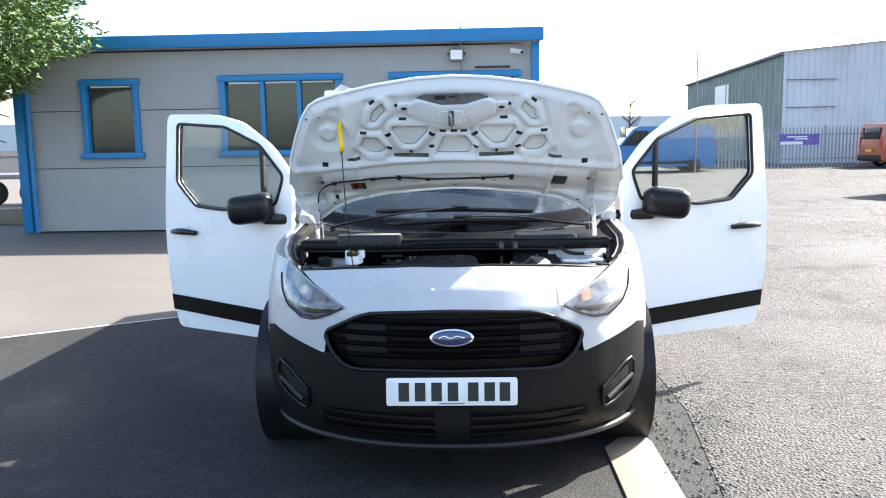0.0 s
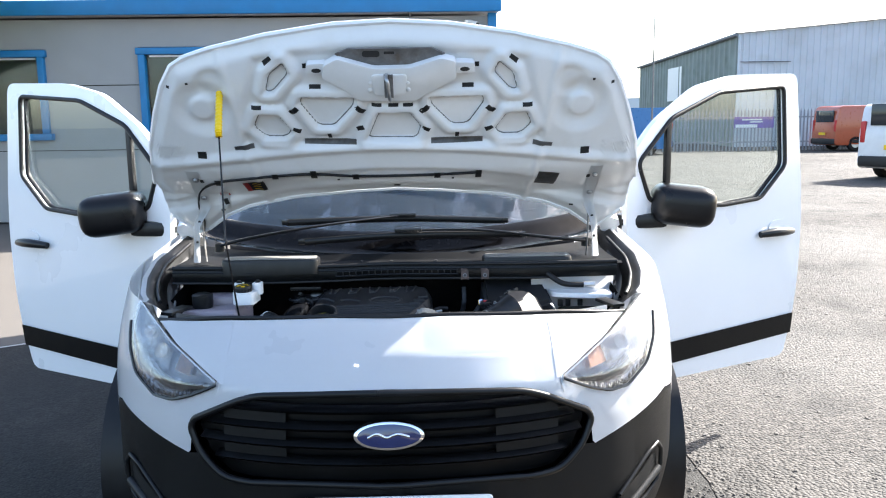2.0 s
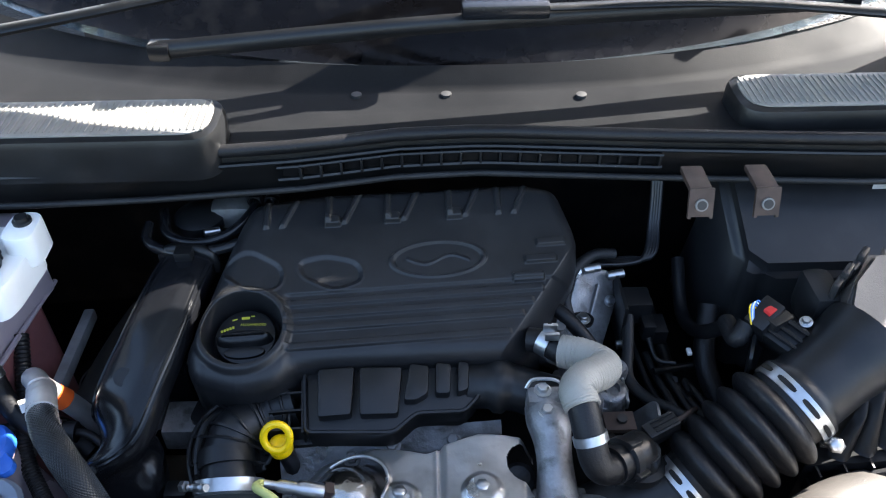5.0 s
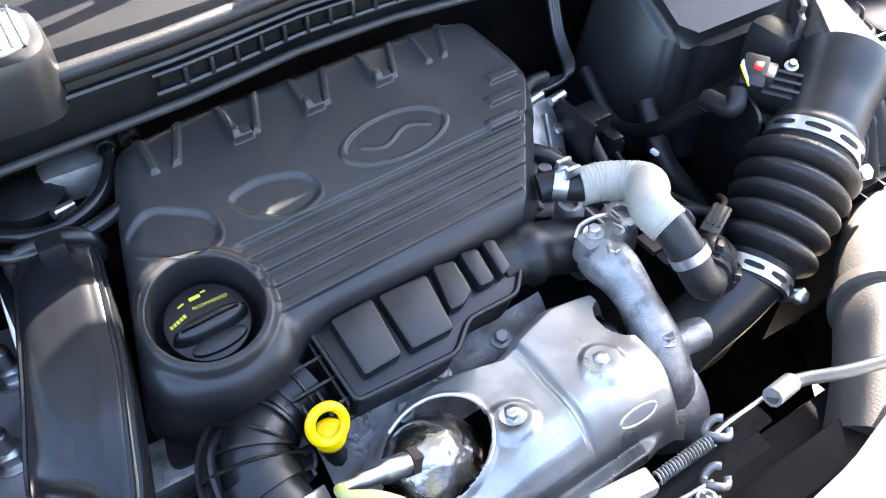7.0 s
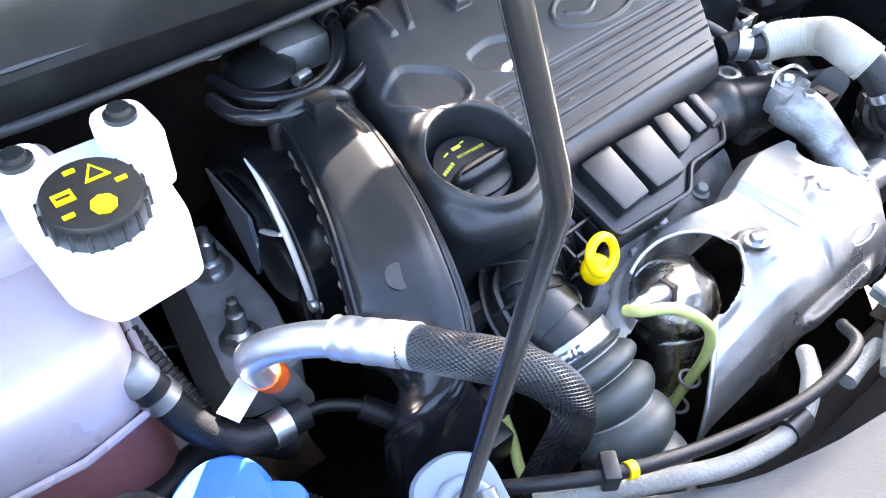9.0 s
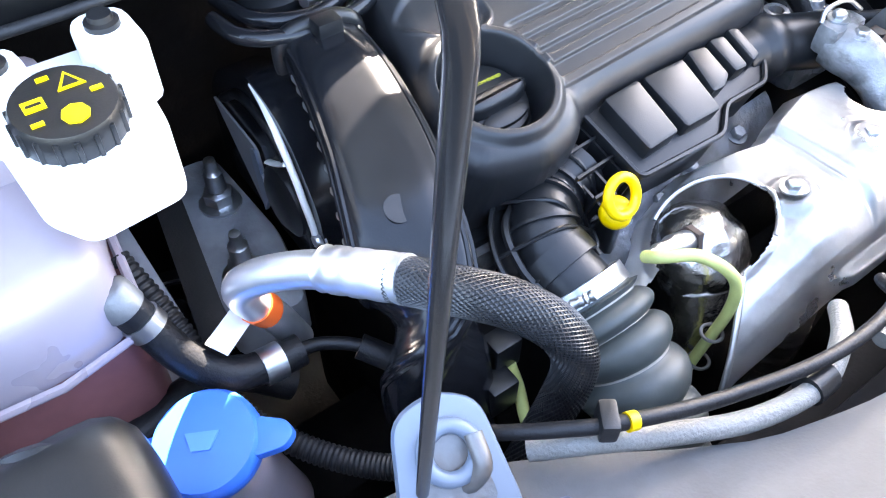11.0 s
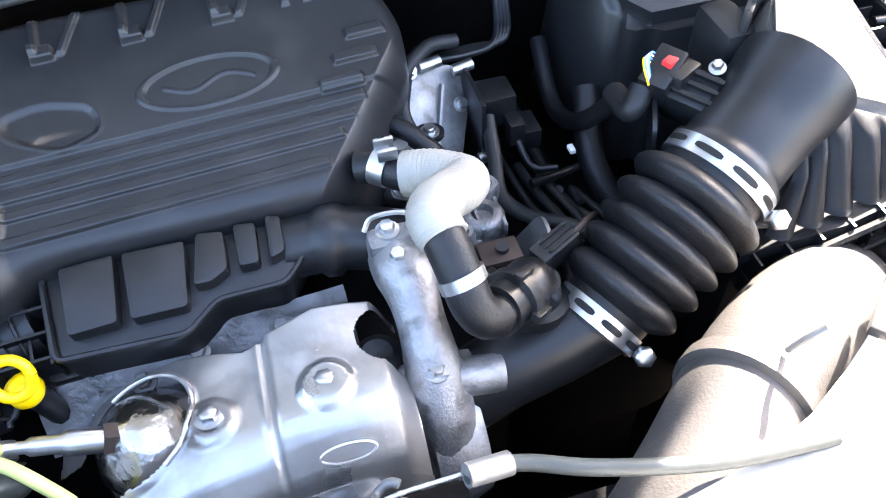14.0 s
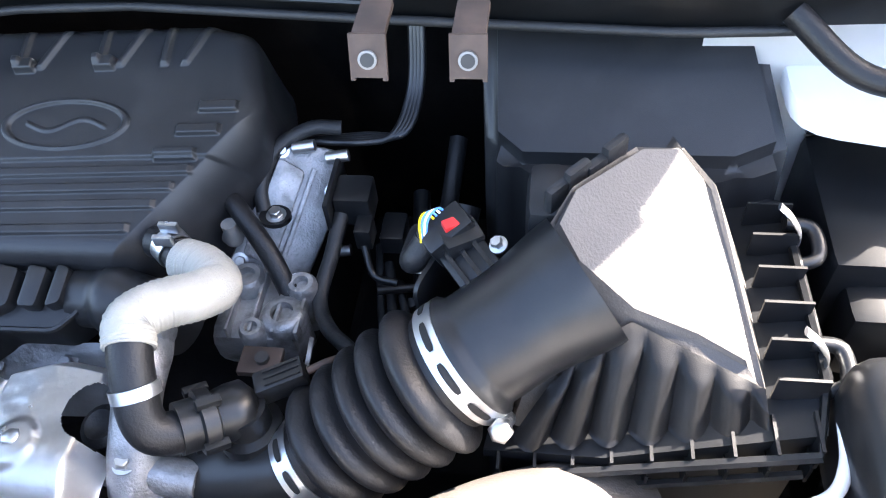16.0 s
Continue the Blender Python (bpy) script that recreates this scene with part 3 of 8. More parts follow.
def parked_van(name, at, turn, paint, label, L=4.9, W=1.9, H=1.95, bonnet=0.9):
    """A panel van, its nose along +x of its own frame, before it is turned."""
    t = thing(name, at, label, "van")
    m = Matrix.Translation(at) @ pose(0, 0, 0, 0, 0, turn)
    side = [(-L / 2, 0.35), (-L / 2 + 0.03, 1.1), (-L / 2 + 0.15, H - 0.08), (-L / 2 + 0.3, H), (L / 2 - bonnet - 0.9, H), (L / 2 - bonnet - 0.65, H - 0.06), (L / 2 - bonnet, 1.12), (L / 2 - 0.15, 0.95), (L / 2, 0.7), (L / 2 + 0.02, 0.35), (L / 2 - 0.1, 0.25), (-L / 2 + 0.1, 0.25)]
    turn_up = Matrix(((1, 0, 0, 0), (0, 0, -1, 0), (0, 1, 0, 0), (0, 0, 0, 1)))
    part("body", prism(rounded(side, 0.12, 3), -W / 2, W / 2, m @ turn_up, bevel=0.08), paint, t)
    for s in (-1, 1):
        g = [(L / 2 - bonnet - 0.12, 1.15), (L / 2 - bonnet - 0.68, H - 0.18), (L / 2 - bonnet - 1.25, H - 0.18), (L / 2 - bonnet - 1.25, 1.15)]
        part("side_window", prism(g, -0.01, 0.01, m @ Matrix.Translation((0, s * (W / 2 - 0.0), 0)) @ turn_up), DARKGLASS, t)
        part("sill", box((0, s * W / 2, 0.42), (L - 1.6, 0.04, 0.14), m, bevel=0.015), BUMPER, t)
        part("rear_lamp", box((-L / 2 + 0.05, s * (W / 2 - 0.08), 1.1), (0.08, 0.12, 0.5), m, bevel=0.02), RED, t)
        for x in (-L / 2 + 0.95, L / 2 - 0.85):
            wm = m @ Matrix.Translation((x, s * (W / 2 - 0.1), 0.33)) @ pose(0, 0, 0, 90)
            wheel = part("wheel", lathe([(0.18, -0.1), (0.3, -0.1), (0.33, -0.06), (0.33, 0.06), (0.3, 0.1), (0.18, 0.1), (0.18, -0.1)], wm), TYRE, t)
            part("rim", lathe([(0.0, -0.085), (0.19, -0.09), (0.19, 0.09), (0.0, 0.085)], wm, 16), ZINC, wheel)
    part("rear_window", box((-L / 2 + 0.045, 0, 1.5), (0.06, W - 0.5, 0.5), m, bevel=0.02), DARKGLASS, t)
    part("windscreen", box((L / 2 - bonnet - 0.33, 0, 1.52), (0.03, W - 0.25, 0.82), m @ Matrix.Translation((0, 0, 0)), bevel=0.01), DARKGLASS, t)
    part("bumper", box((L / 2 - 0.05, 0, 0.42), (0.18, W - 0.06, 0.3), m, bevel=0.05), BUMPER, t)
    part("bumper", box((-L / 2 + 0.02, 0, 0.42), (0.16, W - 0.06, 0.25), m, bevel=0.05), BUMPER, t)
    part("number_plate", box((-L / 2 - 0.05, 0, 0.75), (0.03, 0.5, 0.11), m), YELLOW, t)
    return t


parked_van("blue_van", (8.0, 32.0, 0), 178, VANBLUE, "blue panel van parked by the shed", L=5.0)
parked_van("red_van", (20.2, 33.0, 0), 2, VANRED, "orange red panel van parked by the fence")
parked_van("white_van", (12.75, 17.1, 0), 30, VANWHITE, "small white van parked on the gravel", L=4.3, W=1.8, H=1.75)
tr = thing("flatbed_trailer", (-11.6, 17.5, 0), "dark flatbed trailer beyond the cabin", "trailer")
part("bed", box((-11.6, 17.5, 0.75), (3.0, 1.6, 0.12), bevel=0.02), STEEL, tr)
part("rail", box((-11.6, 16.75, 1.25), (3.0, 0.05, 0.06)), STEEL, tr)
for x in (-12.9, -12.0, -11.1, -10.2):
    part("stake", box((x, 16.75, 1.0), (0.05, 0.05, 0.5)), STEEL, tr)
for x in (-12.1, -11.1):
    part("wheel", lathe([(0.05, -0.1), (0.3, -0.1), (0.33, 0), (0.3, 0.1), (0.05, 0.1)], pose(x, 16.8, 0.34, 90)), TYRE, tr)
part("rear_light", box((-10.2, 16.7, 0.62), (0.3, 0.04, 0.12), bevel=0.01), RED, tr)

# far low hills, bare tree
# The air's haze is mixed into the pale hill colour.
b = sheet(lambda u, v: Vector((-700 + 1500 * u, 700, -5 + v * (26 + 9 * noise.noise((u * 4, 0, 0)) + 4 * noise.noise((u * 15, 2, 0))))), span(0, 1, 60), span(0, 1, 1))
single("backdrop", b, HILL, "far hills on the horizon, haze painted into their pale colour", "hills", kind="structure")
bt = thing("bare_tree", (14.5, 70, 0), "bare leafless tree in the distance", "tree")
b = tube([(14.5, 70, 0), (14.5, 70, 2.0), (14.6, 70, 5.0)], lambda t: 0.16 * (1 - 0.9 * t), n=6)
rng = random.Random(2)
for i in range(40):
    z, a = rng.uniform(1.5, 4.5), rng.random() * 6.28
    l = rng.uniform(0.6, 1.8)
    b = tube([(14.5, 70, z), (14.5 + math.cos(a) * l * 0.6, 70 + math.sin(a) * l * 0.6, z + l * 0.5), (14.5 + math.cos(a) * l, 70 + math.sin(a) * l, z + l * 1.1)], lambda t: 0.03 * (1 - 0.8 * t), n=4, k=2, bm=b)
part("branches", b, BARK, bt)


# ---- the van: body, bonnet and doors ----
van = thing("panel_van", (0, 0, 0), "white panel van with black bumper, bonnet and doors open", "van")


def lean(z):
    """How far the nose leans back with height."""
    return interp(z, [0.15, 0.22, 0.3, 0.45, 0.55, 0.66, 0.78, 0.86, 0.93, 1.05], [0.12, 0.05, 0.005, 0.0, 0.0, 0.0, 0.01, 0.06, 0.128, 0.25])


ROUND = 2.2
WIDE = 0.9


def half_at(z):
    return WIDE - 0.05 * max(0.0, (z - 0.6) / 0.4) ** 2 - 0.06 * max(0.0, (0.42 - z) / 0.22) ** 1.5


def nose(a, z, out=0.0):
    """A place on the van's nose: a runs from -90 (its flank) over 0 (the middle) to 90."""
    s, c = math.sin(radians(abs(a))), math.cos(radians(a))
    k = s ** (2 / ROUND)
    x, y = half_at(z) * k, 0.75 * (1 - max(c, 0) ** (2 / ROUND)) + lean(z) * max(0.0, 1 - k**6 * 0.8)
    n = Vector((s, -c, 0))
    return Vector((math.copysign(1, a) * (x + n.x * out), y + n.y * out, z))


def angle_at(x, z=0.6):
    return math.degrees(math.asin(min(1.0, (abs(x) / half_at(z))) ** (ROUND / 2))) * math.copysign(1, x)


def nose_patch(lo, hi, a0, a1, nu, nv, th, out=0.0):
    """A patch of the nose between two height curves given over |x|."""
    def place(a, v):
        x = WIDE * math.sin(radians(abs(a))) ** (2 / ROUND)
        z0, z1 = interp(x, *lo), interp(x, *hi)
        return nose(a, z0 + (z1 - z0) * v, out)
    return sheet(place, span(a0, a1, nu), span(0, 1, nv), th)


part("bumper", nose_patch(([0, 0.5, 0.8, 0.88], [0.2, 0.2, 0.2, 0.22]), ([0, 0.4, 0.5, 0.54, 0.8, 0.88], [0.543, 0.54, 0.598, 0.592, 0.655, 0.62]), -72, 72, 120, 16, 0.012), BUMPER, van, "unpainted charcoal plastic bumper")
LAMPLO = ([0.449, 0.52, 0.58, 0.64, 0.71, 0.745, 0.763, 0.765], [0.787, 0.752, 0.731, 0.731, 0.77, 0.82, 0.885, 0.938])
LAMPHI = ([0.44, 0.54, 0.6, 0.665], [0.787, 0.838, 0.866, 0.902])
part("front_panel", nose_patch(([0, 0.33, 0.388, 0.516, 0.526, 0.534, 0.8, 0.88], [0.788, 0.775, 0.758, 0.694, 0.668, 0.59, 0.66, 0.625]), ([0, 0.16, 0.3, 0.44, *LAMPLO[0], 0.88], [0.94, 0.942, 0.936, 0.928, *LAMPLO[1], 0.955]), -72, 72, 240, 14, 0.01), PAINT, van, "white painted nose panel")
for s in (-1, 1):
    part("upper_panel", nose_patch(LAMPHI, ([0.434, 0.449, 0.64, 0.672], [0.929, 0.928, 0.91, 0.905]), s * angle_at(0.434), s * angle_at(0.672), 30, 6, 0.01, 0.0015), PAINT, van, "white panel between bonnet edge and headlight")
SLAM = ([0, 0.08, 0.134, 0.2, 0.255, 0.3, 0.34, 0.38, 0.42, 0.6], [0.207, 0.213, 0.224, 0.236, 0.252, 0.277, 0.303, 0.325, 0.338, 0.362])


def slam_at(u, v):
    """The painted carrier behind the nose, sloping down into the bay."""
    y0 = 0.147 + 0.16 * (abs(u) / 0.6) ** 2.2
    y1 = interp(abs(u), *SLAM)
    return Vector((u, y0 + (y1 - y0) * v, interp(v, [0, 0.12, 0.3, 1.0], [0.925, 0.88, 0.85, 0.826])))


part("slam_panel", sheet(slam_at, span(-0.61, -0.02, 34), span(0, 1, 14), 0.006), SLAMG, van, "grey plastic front carrier")
part("headlight_carrier", sheet(slam_at, span(-0.017, 0.61, 36), span(0, 1, 14), 0.006), PRIMER, van, "white painted headlight carrier")
part("lip_seal", tube([nose(angle_at(x, 0.93), z, -0.006) for x, z in ((-0.66, 0.905), (-0.6, 0.912), (-0.46, 0.93), (-0.3, 0.938), (-0.16, 0.944), (0, 0.942), (0.16, 0.944), (0.3, 0.938), (0.46, 0.93), (0.6, 0.912), (0.66, 0.905))], 0.006, n=8), RUBBER, van, "black rubber bonnet seal")

# grille
grille = part("grille", nose_patch(([0, 0.38, 0.44, 0.5, 0.526], [0.545, 0.541, 0.548, 0.602, 0.664]), ([0, 0.33, 0.385, 0.515, 0.526], [0.783, 0.77, 0.753, 0.69, 0.668]), angle_at(-0.525), angle_at(0.525), 60, 10, 0.01, -0.03), GRILLE, van, "satin black grille with wide bars")
gpts = [(0, 0.784), (0.33, 0.771), (0.388, 0.754), (0.516, 0.69), (0.526, 0.666), (0.5, 0.602), (0.44, 0.547), (0.38, 0.54), (0, 0.544)]
loop = gpts + [(-x, z) for x, z in reversed(gpts[1:-1])]
part("surround", tube([nose(angle_at(x) if x else 0.01, z, 0.004) for x, z in [p for q in [rounded(loop, 0.03, 3)] for p in q + q[:1]]], 0.009, n=8, k=1), GRILLE, grille)
for i, z in enumerate((0.735, 0.69, 0.645, 0.6)):
    w = (0.41, 0.48, 0.5, 0.46)[i]
    b = sheet(lambda a, v: nose(a, z + 0.014 * v, 0.002 - 0.02 * abs(v)), span(angle_at(-w), angle_at(w), 40), [-1, -0.5, 0, 0.5, 1], 0.006)
    part("bar", b, GLOSSB if i == 0 else GRILLE, grille)
for s in (-1, 1):
    for z in (0.712, 0.667, 0.622):
        part("infill", sheet(lambda a, v: nose(a, z + 0.012 * v, -0.012), span(angle_at(s * 0.27), angle_at(s * 0.44), 12), [-1, 0, 1], 0.006), BUMPER, grille)
bm_ = Matrix.Translation((-0.002, -0.026, 0.687)) @ pose(0, 0, 0, 80)
badge = part("badge", prism(oval(0, 0, 0.088, 0.036, 40), -0.01, 0.012, bm_, bevel=0.006), CHROME, van, "oval chrome badge")
part("enamel", prism(oval(0, 0, 0.078, 0.029, 40), 0.008, 0.0145, bm_, bevel=0.002), BADGE, badge)
b = tube([Vector(p) for p in ((-0.052, -0.003, 0.0155), (-0.03, 0.006, 0.0155), (-0.006, -0.003, 0.0155), (0.02, 0.005, 0.0155), (0.05, -0.002, 0.0155))], 0.003, n=8, flat=0.6)
bmesh.ops.transform(b, matrix=bm_, verts=b.verts)
part("swoosh", b, CHROME, badge)

# number plate, its characters as plain bars
pm = Matrix.Translation((-0.006, -0.026, 0.468)) @ pose(0, 0, 0, 86)
plate = part("number_plate", prism(rounded([(-0.26, -0.0555), (0.26, -0.0555), (0.26, 0.0555), (-0.26, 0.0555)], 0.012), -0.004, 0.004, pm, bevel=0.0015), WHITEP, van, "white number plate with dark bars")
for x in (-0.19, -0.125, -0.06, 0.005, 0.085, 0.15, 0.21):
    part("bar", box((x, 0, 0.0045), (0.042, 0.075, 0.001), pm), INK, plate)
part("maker_strip", box((0, -0.047, 0.0045), (0.1, 0.004, 0.001), pm), STEEL, plate)

# lower intake and fog lamp recesses
part("lower_intake", nose_patch(([0, 0.6], [0.25, 0.27]), ([0, 0.6], [0.375, 0.36]), angle_at(-0.56), angle_at(0.56), 30, 4, 0.006, 0.004), GLOSSB, van, "dark lower air intake")
for z in (0.28, 0.315, 0.35):
    part("intake_slat", nose_patch(([0, 0.6], [z - 0.006, z]), ([0, 0.6], [z + 0.006, z + 0.01]), angle_at(-0.54), angle_at(0.54), 30, 1, 0.006, 0.014), BUMPER, van)
part("tow_panel", nose_patch(([0, 1], [0.25, 0.25]), ([0, 1], [0.4, 0.4]), angle_at(-0.075), angle_at(0.065), 4, 3, 0.008, 0.02), BUMPER, van)
part("splitter", tube([nose(a, 0.215, 0.012) for a in span(-70, 70, 20)], 0.014, n=8, k=2), BUMPER, van)
for s in (-1, 1):
    q = [(0.615, 0.42), (0.755, 0.515), (0.76, 0.4), (0.64, 0.335)]
    rim = [nose(s * angle_at(x), z, 0.008) for x, z in q + [q[0]]]
    part("fog_surround", tube(rim, 0.007, n=8, k=3), GRILLE, van, "moulded fog lamp surround")
    part("fog_recess", nose_patch(([0.63, 0.75], [0.355, 0.42]), ([0.63, 0.75], [0.42, 0.5]), s * angle_at(0.63), s * angle_at(0.75), 5, 3, 0.004, 0.006), INK, van)
    part("fog_blade", tube([nose(s * angle_at(0.64), 0.37, 0.012), nose(s * angle_at(0.755), 0.44, 0.014)], 0.012, n=8), BUMPER, van)

# headlights
LAMP_L = [(0.447, 0.785), (0.52, 0.75), (0.58, 0.729), (0.64, 0.729), (0.708, 0.769), (0.745, 0.82), (0.76, 0.885), (0.748, 0.93)]
LAMP_U = [(0.45, 0.79), (0.5, 0.817), (0.55, 0.843), (0.6, 0.867), (0.65, 0.895), (0.69, 0.915), (0.72, 0.93), (0.738, 0.936)]
for s in (-1, 1):
    def lamp(t, v, out=0.006):
        k = [i / 7 for i in range(8)]
        x0, z0 = interp(t, k, [p[0] for p in LAMP_L]), interp(t, k, [p[1] for p in LAMP_L])
        x1, z1 = interp(t, k, [p[0] for p in LAMP_U]), interp(t, k, [p[1] for p in LAMP_U])
        x, z = x0 + (x1 - x0) * v, z0 + (z1 - z0) * v
        return nose(s * angle_at(x, z), z, out)
    hl = part("headlight", sheet(lambda t, v: lamp(t, v, -0.035 + 0.03 * max(abs(2 * v - 1) ** 4, abs(2 * t - 1) ** 6)), span(0, 1, 30), span(0, 1, 12), 0.004), LAMPIN, van, "clear headlight with silver reflector")
    part("lens", sheet(lambda t, v: lamp(t, v, 0.004 + 0.008 * math.sin(v * 3.14) * math.sin(t * 3.14)), span(0, 1, 30), span(0, 1, 12), 0.003), LENS, hl).visible_shadow = False
    part("lower_trim", tube([lamp(t, 0.0, 0.006) for t in span(0, 0.86, 20)], 0.0045, n=6, k=2), GLOSSB, hl, "thin black lower trim")
    part("chrome_strip", sheet(lambda t, v: lamp(0.04 + 0.72 * t, 0.05 + 0.11 * v, -0.006 - 0.006 * v), span(0, 1, 20), span(0, 1, 3), 0.003), CHROME, hl, "chrome light strip along the lower edge")
    part("upper_trim", tube([lamp(t, 1.0, 0.003) for t in span(0, 1, 20)], 0.003, n=6, k=2), LAMPIN, hl)
    part("bezel", sheet(lambda t, v: lamp(0.1 + 0.4 * t, 0.2 + (0.14 + 0.1 * t) * v, -0.018 + 0.006 * v), span(0, 1, 12), span(0, 1, 4), 0.004), STEEL, hl, "grey ribbed inner bezel")
    part("shelf", sheet(lambda t, v: lamp(0.14 + 0.5 * t, 0.36 + 0.03 * t, -0.03 + 0.026 * v), span(0, 1, 12), span(0, 1, 3), 0.003), LAMPIN, hl)
    part("divider", sheet(lambda t, v: lamp(0.37 + 0.02 * t, 0.42 + 0.5 * t, -0.03 + 0.026 * v), span(0, 1, 8), span(0, 1, 3), 0.003), LAMPIN, hl)
    part("indicator", sheet(lambda t, v: lamp(0.22 + 0.12 * t, 0.55 + 0.34 * v, -0.016), span(0, 1, 6), span(0, 1, 4), 0.003), AMBER, hl, "amber tinted indicator reflector")
    for t, r in ((0.5, 0.022), (0.66, 0.02)):
        c = lamp(t, 0.62, -0.026)
        part("reflector_bowl", lathe([(r, 0.012), (r * 0.9, 0.0), (r * 0.5, -0.012), (0.008, -0.016)], along(c, c + Vector((s * 0.3, -1, 0.2)))), CHROME, hl)
    for i in range(18):
        c = lamp(0.16 + 0.03 * i, 0.1, -0.001)
        part("led_facet", box(c, (0.004, 0.008, 0.014), bevel=0.001), STEEL, hl)

# wings with wheel arches
for s in (-1, 1):
    def top_of(y):
        return interp(y, [0.43, 0.55, 0.8, 1.28], [0.936, 0.958, 1.0, 1.055])

    def arch_of(y):
        return 0.3 if abs(y - 0.87) > 0.36 else 0.33 + math.sqrt(max(0, 0.36**2 - (y - 0.87) ** 2))

    def wing(t, v):
        y = 0.765 + 0.515 * t
        zlo, zhi = arch_of(y), top_of(y)
        z = zlo + (zhi - zlo) * v
        return Vector((s * (half_at(z) - 0.002), y, z))

    def wing_nose(a, v):
        y = nose(a, 0.7).y
        zlo, zhi = max(0.6, arch_of(y)), top_of(nose(a, 0.93).y)
        return nose(s * a, zlo + (zhi - zlo) * v, 0.0012)

    wg = part("wing", sheet(wing, span(0, 1, 30), span(0, 1, 14), 0.008), PAINT, van, "white front wing")
    part("wing_front", sheet(wing_nose, span(70, 90, 16), span(0, 1, 12), 0.008), PAINT, wg)

    def gutter(t, v):
        y = 0.42 + 0.78 * t
        q = nose(angle_at(0.745, 0.93), 0.93) if y < 0.45 else Vector((interp(y, [0.42, 0.5, 0.62, 0.776, 1.3], [0.738, 0.772, 0.805, 0.825, 0.81]), y, 0))
        zt = top_of(y)
        w = interp(t, [0, 0.3, 1], [0.1, 0.085, 0.07])
        return Vector((s * (q.x - w * v), y, zt - 0.002 + 0.006 * math.sin(v * 3.1) - 0.075 * v**1.6))

    # The gutter is coloured black for the shadow in the gap beside the wing.
    part("wing_gutter", sheet(gutter, span(0, 1, 30), span(0.16, 1, 8), 0.006), BLACK, van, "gutter along the wing top, gap shadow put into its black")
    part("wing_edge", sheet(gutter, span(0, 1, 30), span(0, 0.17, 3), 0.007), PRIMER, van, "painted wing edge")
    fl_ = [0.0, 0.09, 0.1, 0.2, 0.21, 0.3, 0.32, 0.42, 0.43, 0.52, 0.54, 0.66]
    part("inner_flange", sheet(lambda t, v: gutter(t, 0.8 + (0.22 + 0.1 * (fl_.index(t) // 2 % 2)) * v) + Vector((-s * 0.004, 0, 0.012 - 0.012 * v + 0.003 * (fl_.index(t) // 2 % 3))), fl_, [0, 0.4, 1], 0.003), SLAMG, van, "stepped folded metal flange")
    part("gutter_seal", tube([gutter(t, 0.55) + Vector((0, 0, 0.008)) for t in span(0.05, 0.8, 12)], 0.006, n=8, k=2), RUBBER, van)
    part("edge_loom", tube([gutter(t, 1.05) + Vector((0, 0, 0.006 + 0.004 * math.sin(t * 31))) for t in span(0.02, 0.75, 16)], 0.0065, n=8, k=3), DARKHOSE, van, "dark wiring along the bay edge")
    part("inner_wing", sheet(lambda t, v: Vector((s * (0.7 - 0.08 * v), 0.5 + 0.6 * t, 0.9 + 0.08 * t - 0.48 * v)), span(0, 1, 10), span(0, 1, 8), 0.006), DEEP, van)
    for k in range(11):
        q = k / 10
        part("edge_tab", box((0, 0, 0), (0.006, 0.016 + 0.012 * (k % 3), 0.008 + 0.006 * (k % 2)), Matrix.Translation(gutter(0.04 + 0.075 * k, 1.0) + Vector((-s * 0.006, 0, 0.002 * (k % 3)))) @ pose(0, 0, 0, 14 * (k % 3), s * 20, s * (-20 + 11 * (k % 4))), bevel=0.0015), SLAMG if k % 3 else STEEL, van, "folded metal flange tab")
    wm = Matrix.Translation((s * 0.78, 0.87, 0.32)) @ pose(0, 0, 0, 0, 90, 0)
    wheel = part("wheel", lathe([(0.2, -0.1), (0.29, -0.105), (0.32, -0.08), (0.322, 0), (0.32, 0.08), (0.29, 0.105), (0.2, 0.1), (0.2, -0.1)], wm, 40), TYRE, van)
    part("rim", lathe([(0.02, -0.06), (0.2, -0.1), (0.2, 0.1), (0.15, 0.09), (0.02, 0.06)], wm), ZINC, wheel)
    part("arch_liner", lathe([(0.36, -0.16), (0.37, -0.16), (0.37, 0.14), (0.36, 0.14)], wm, 36), RUBBER, van)

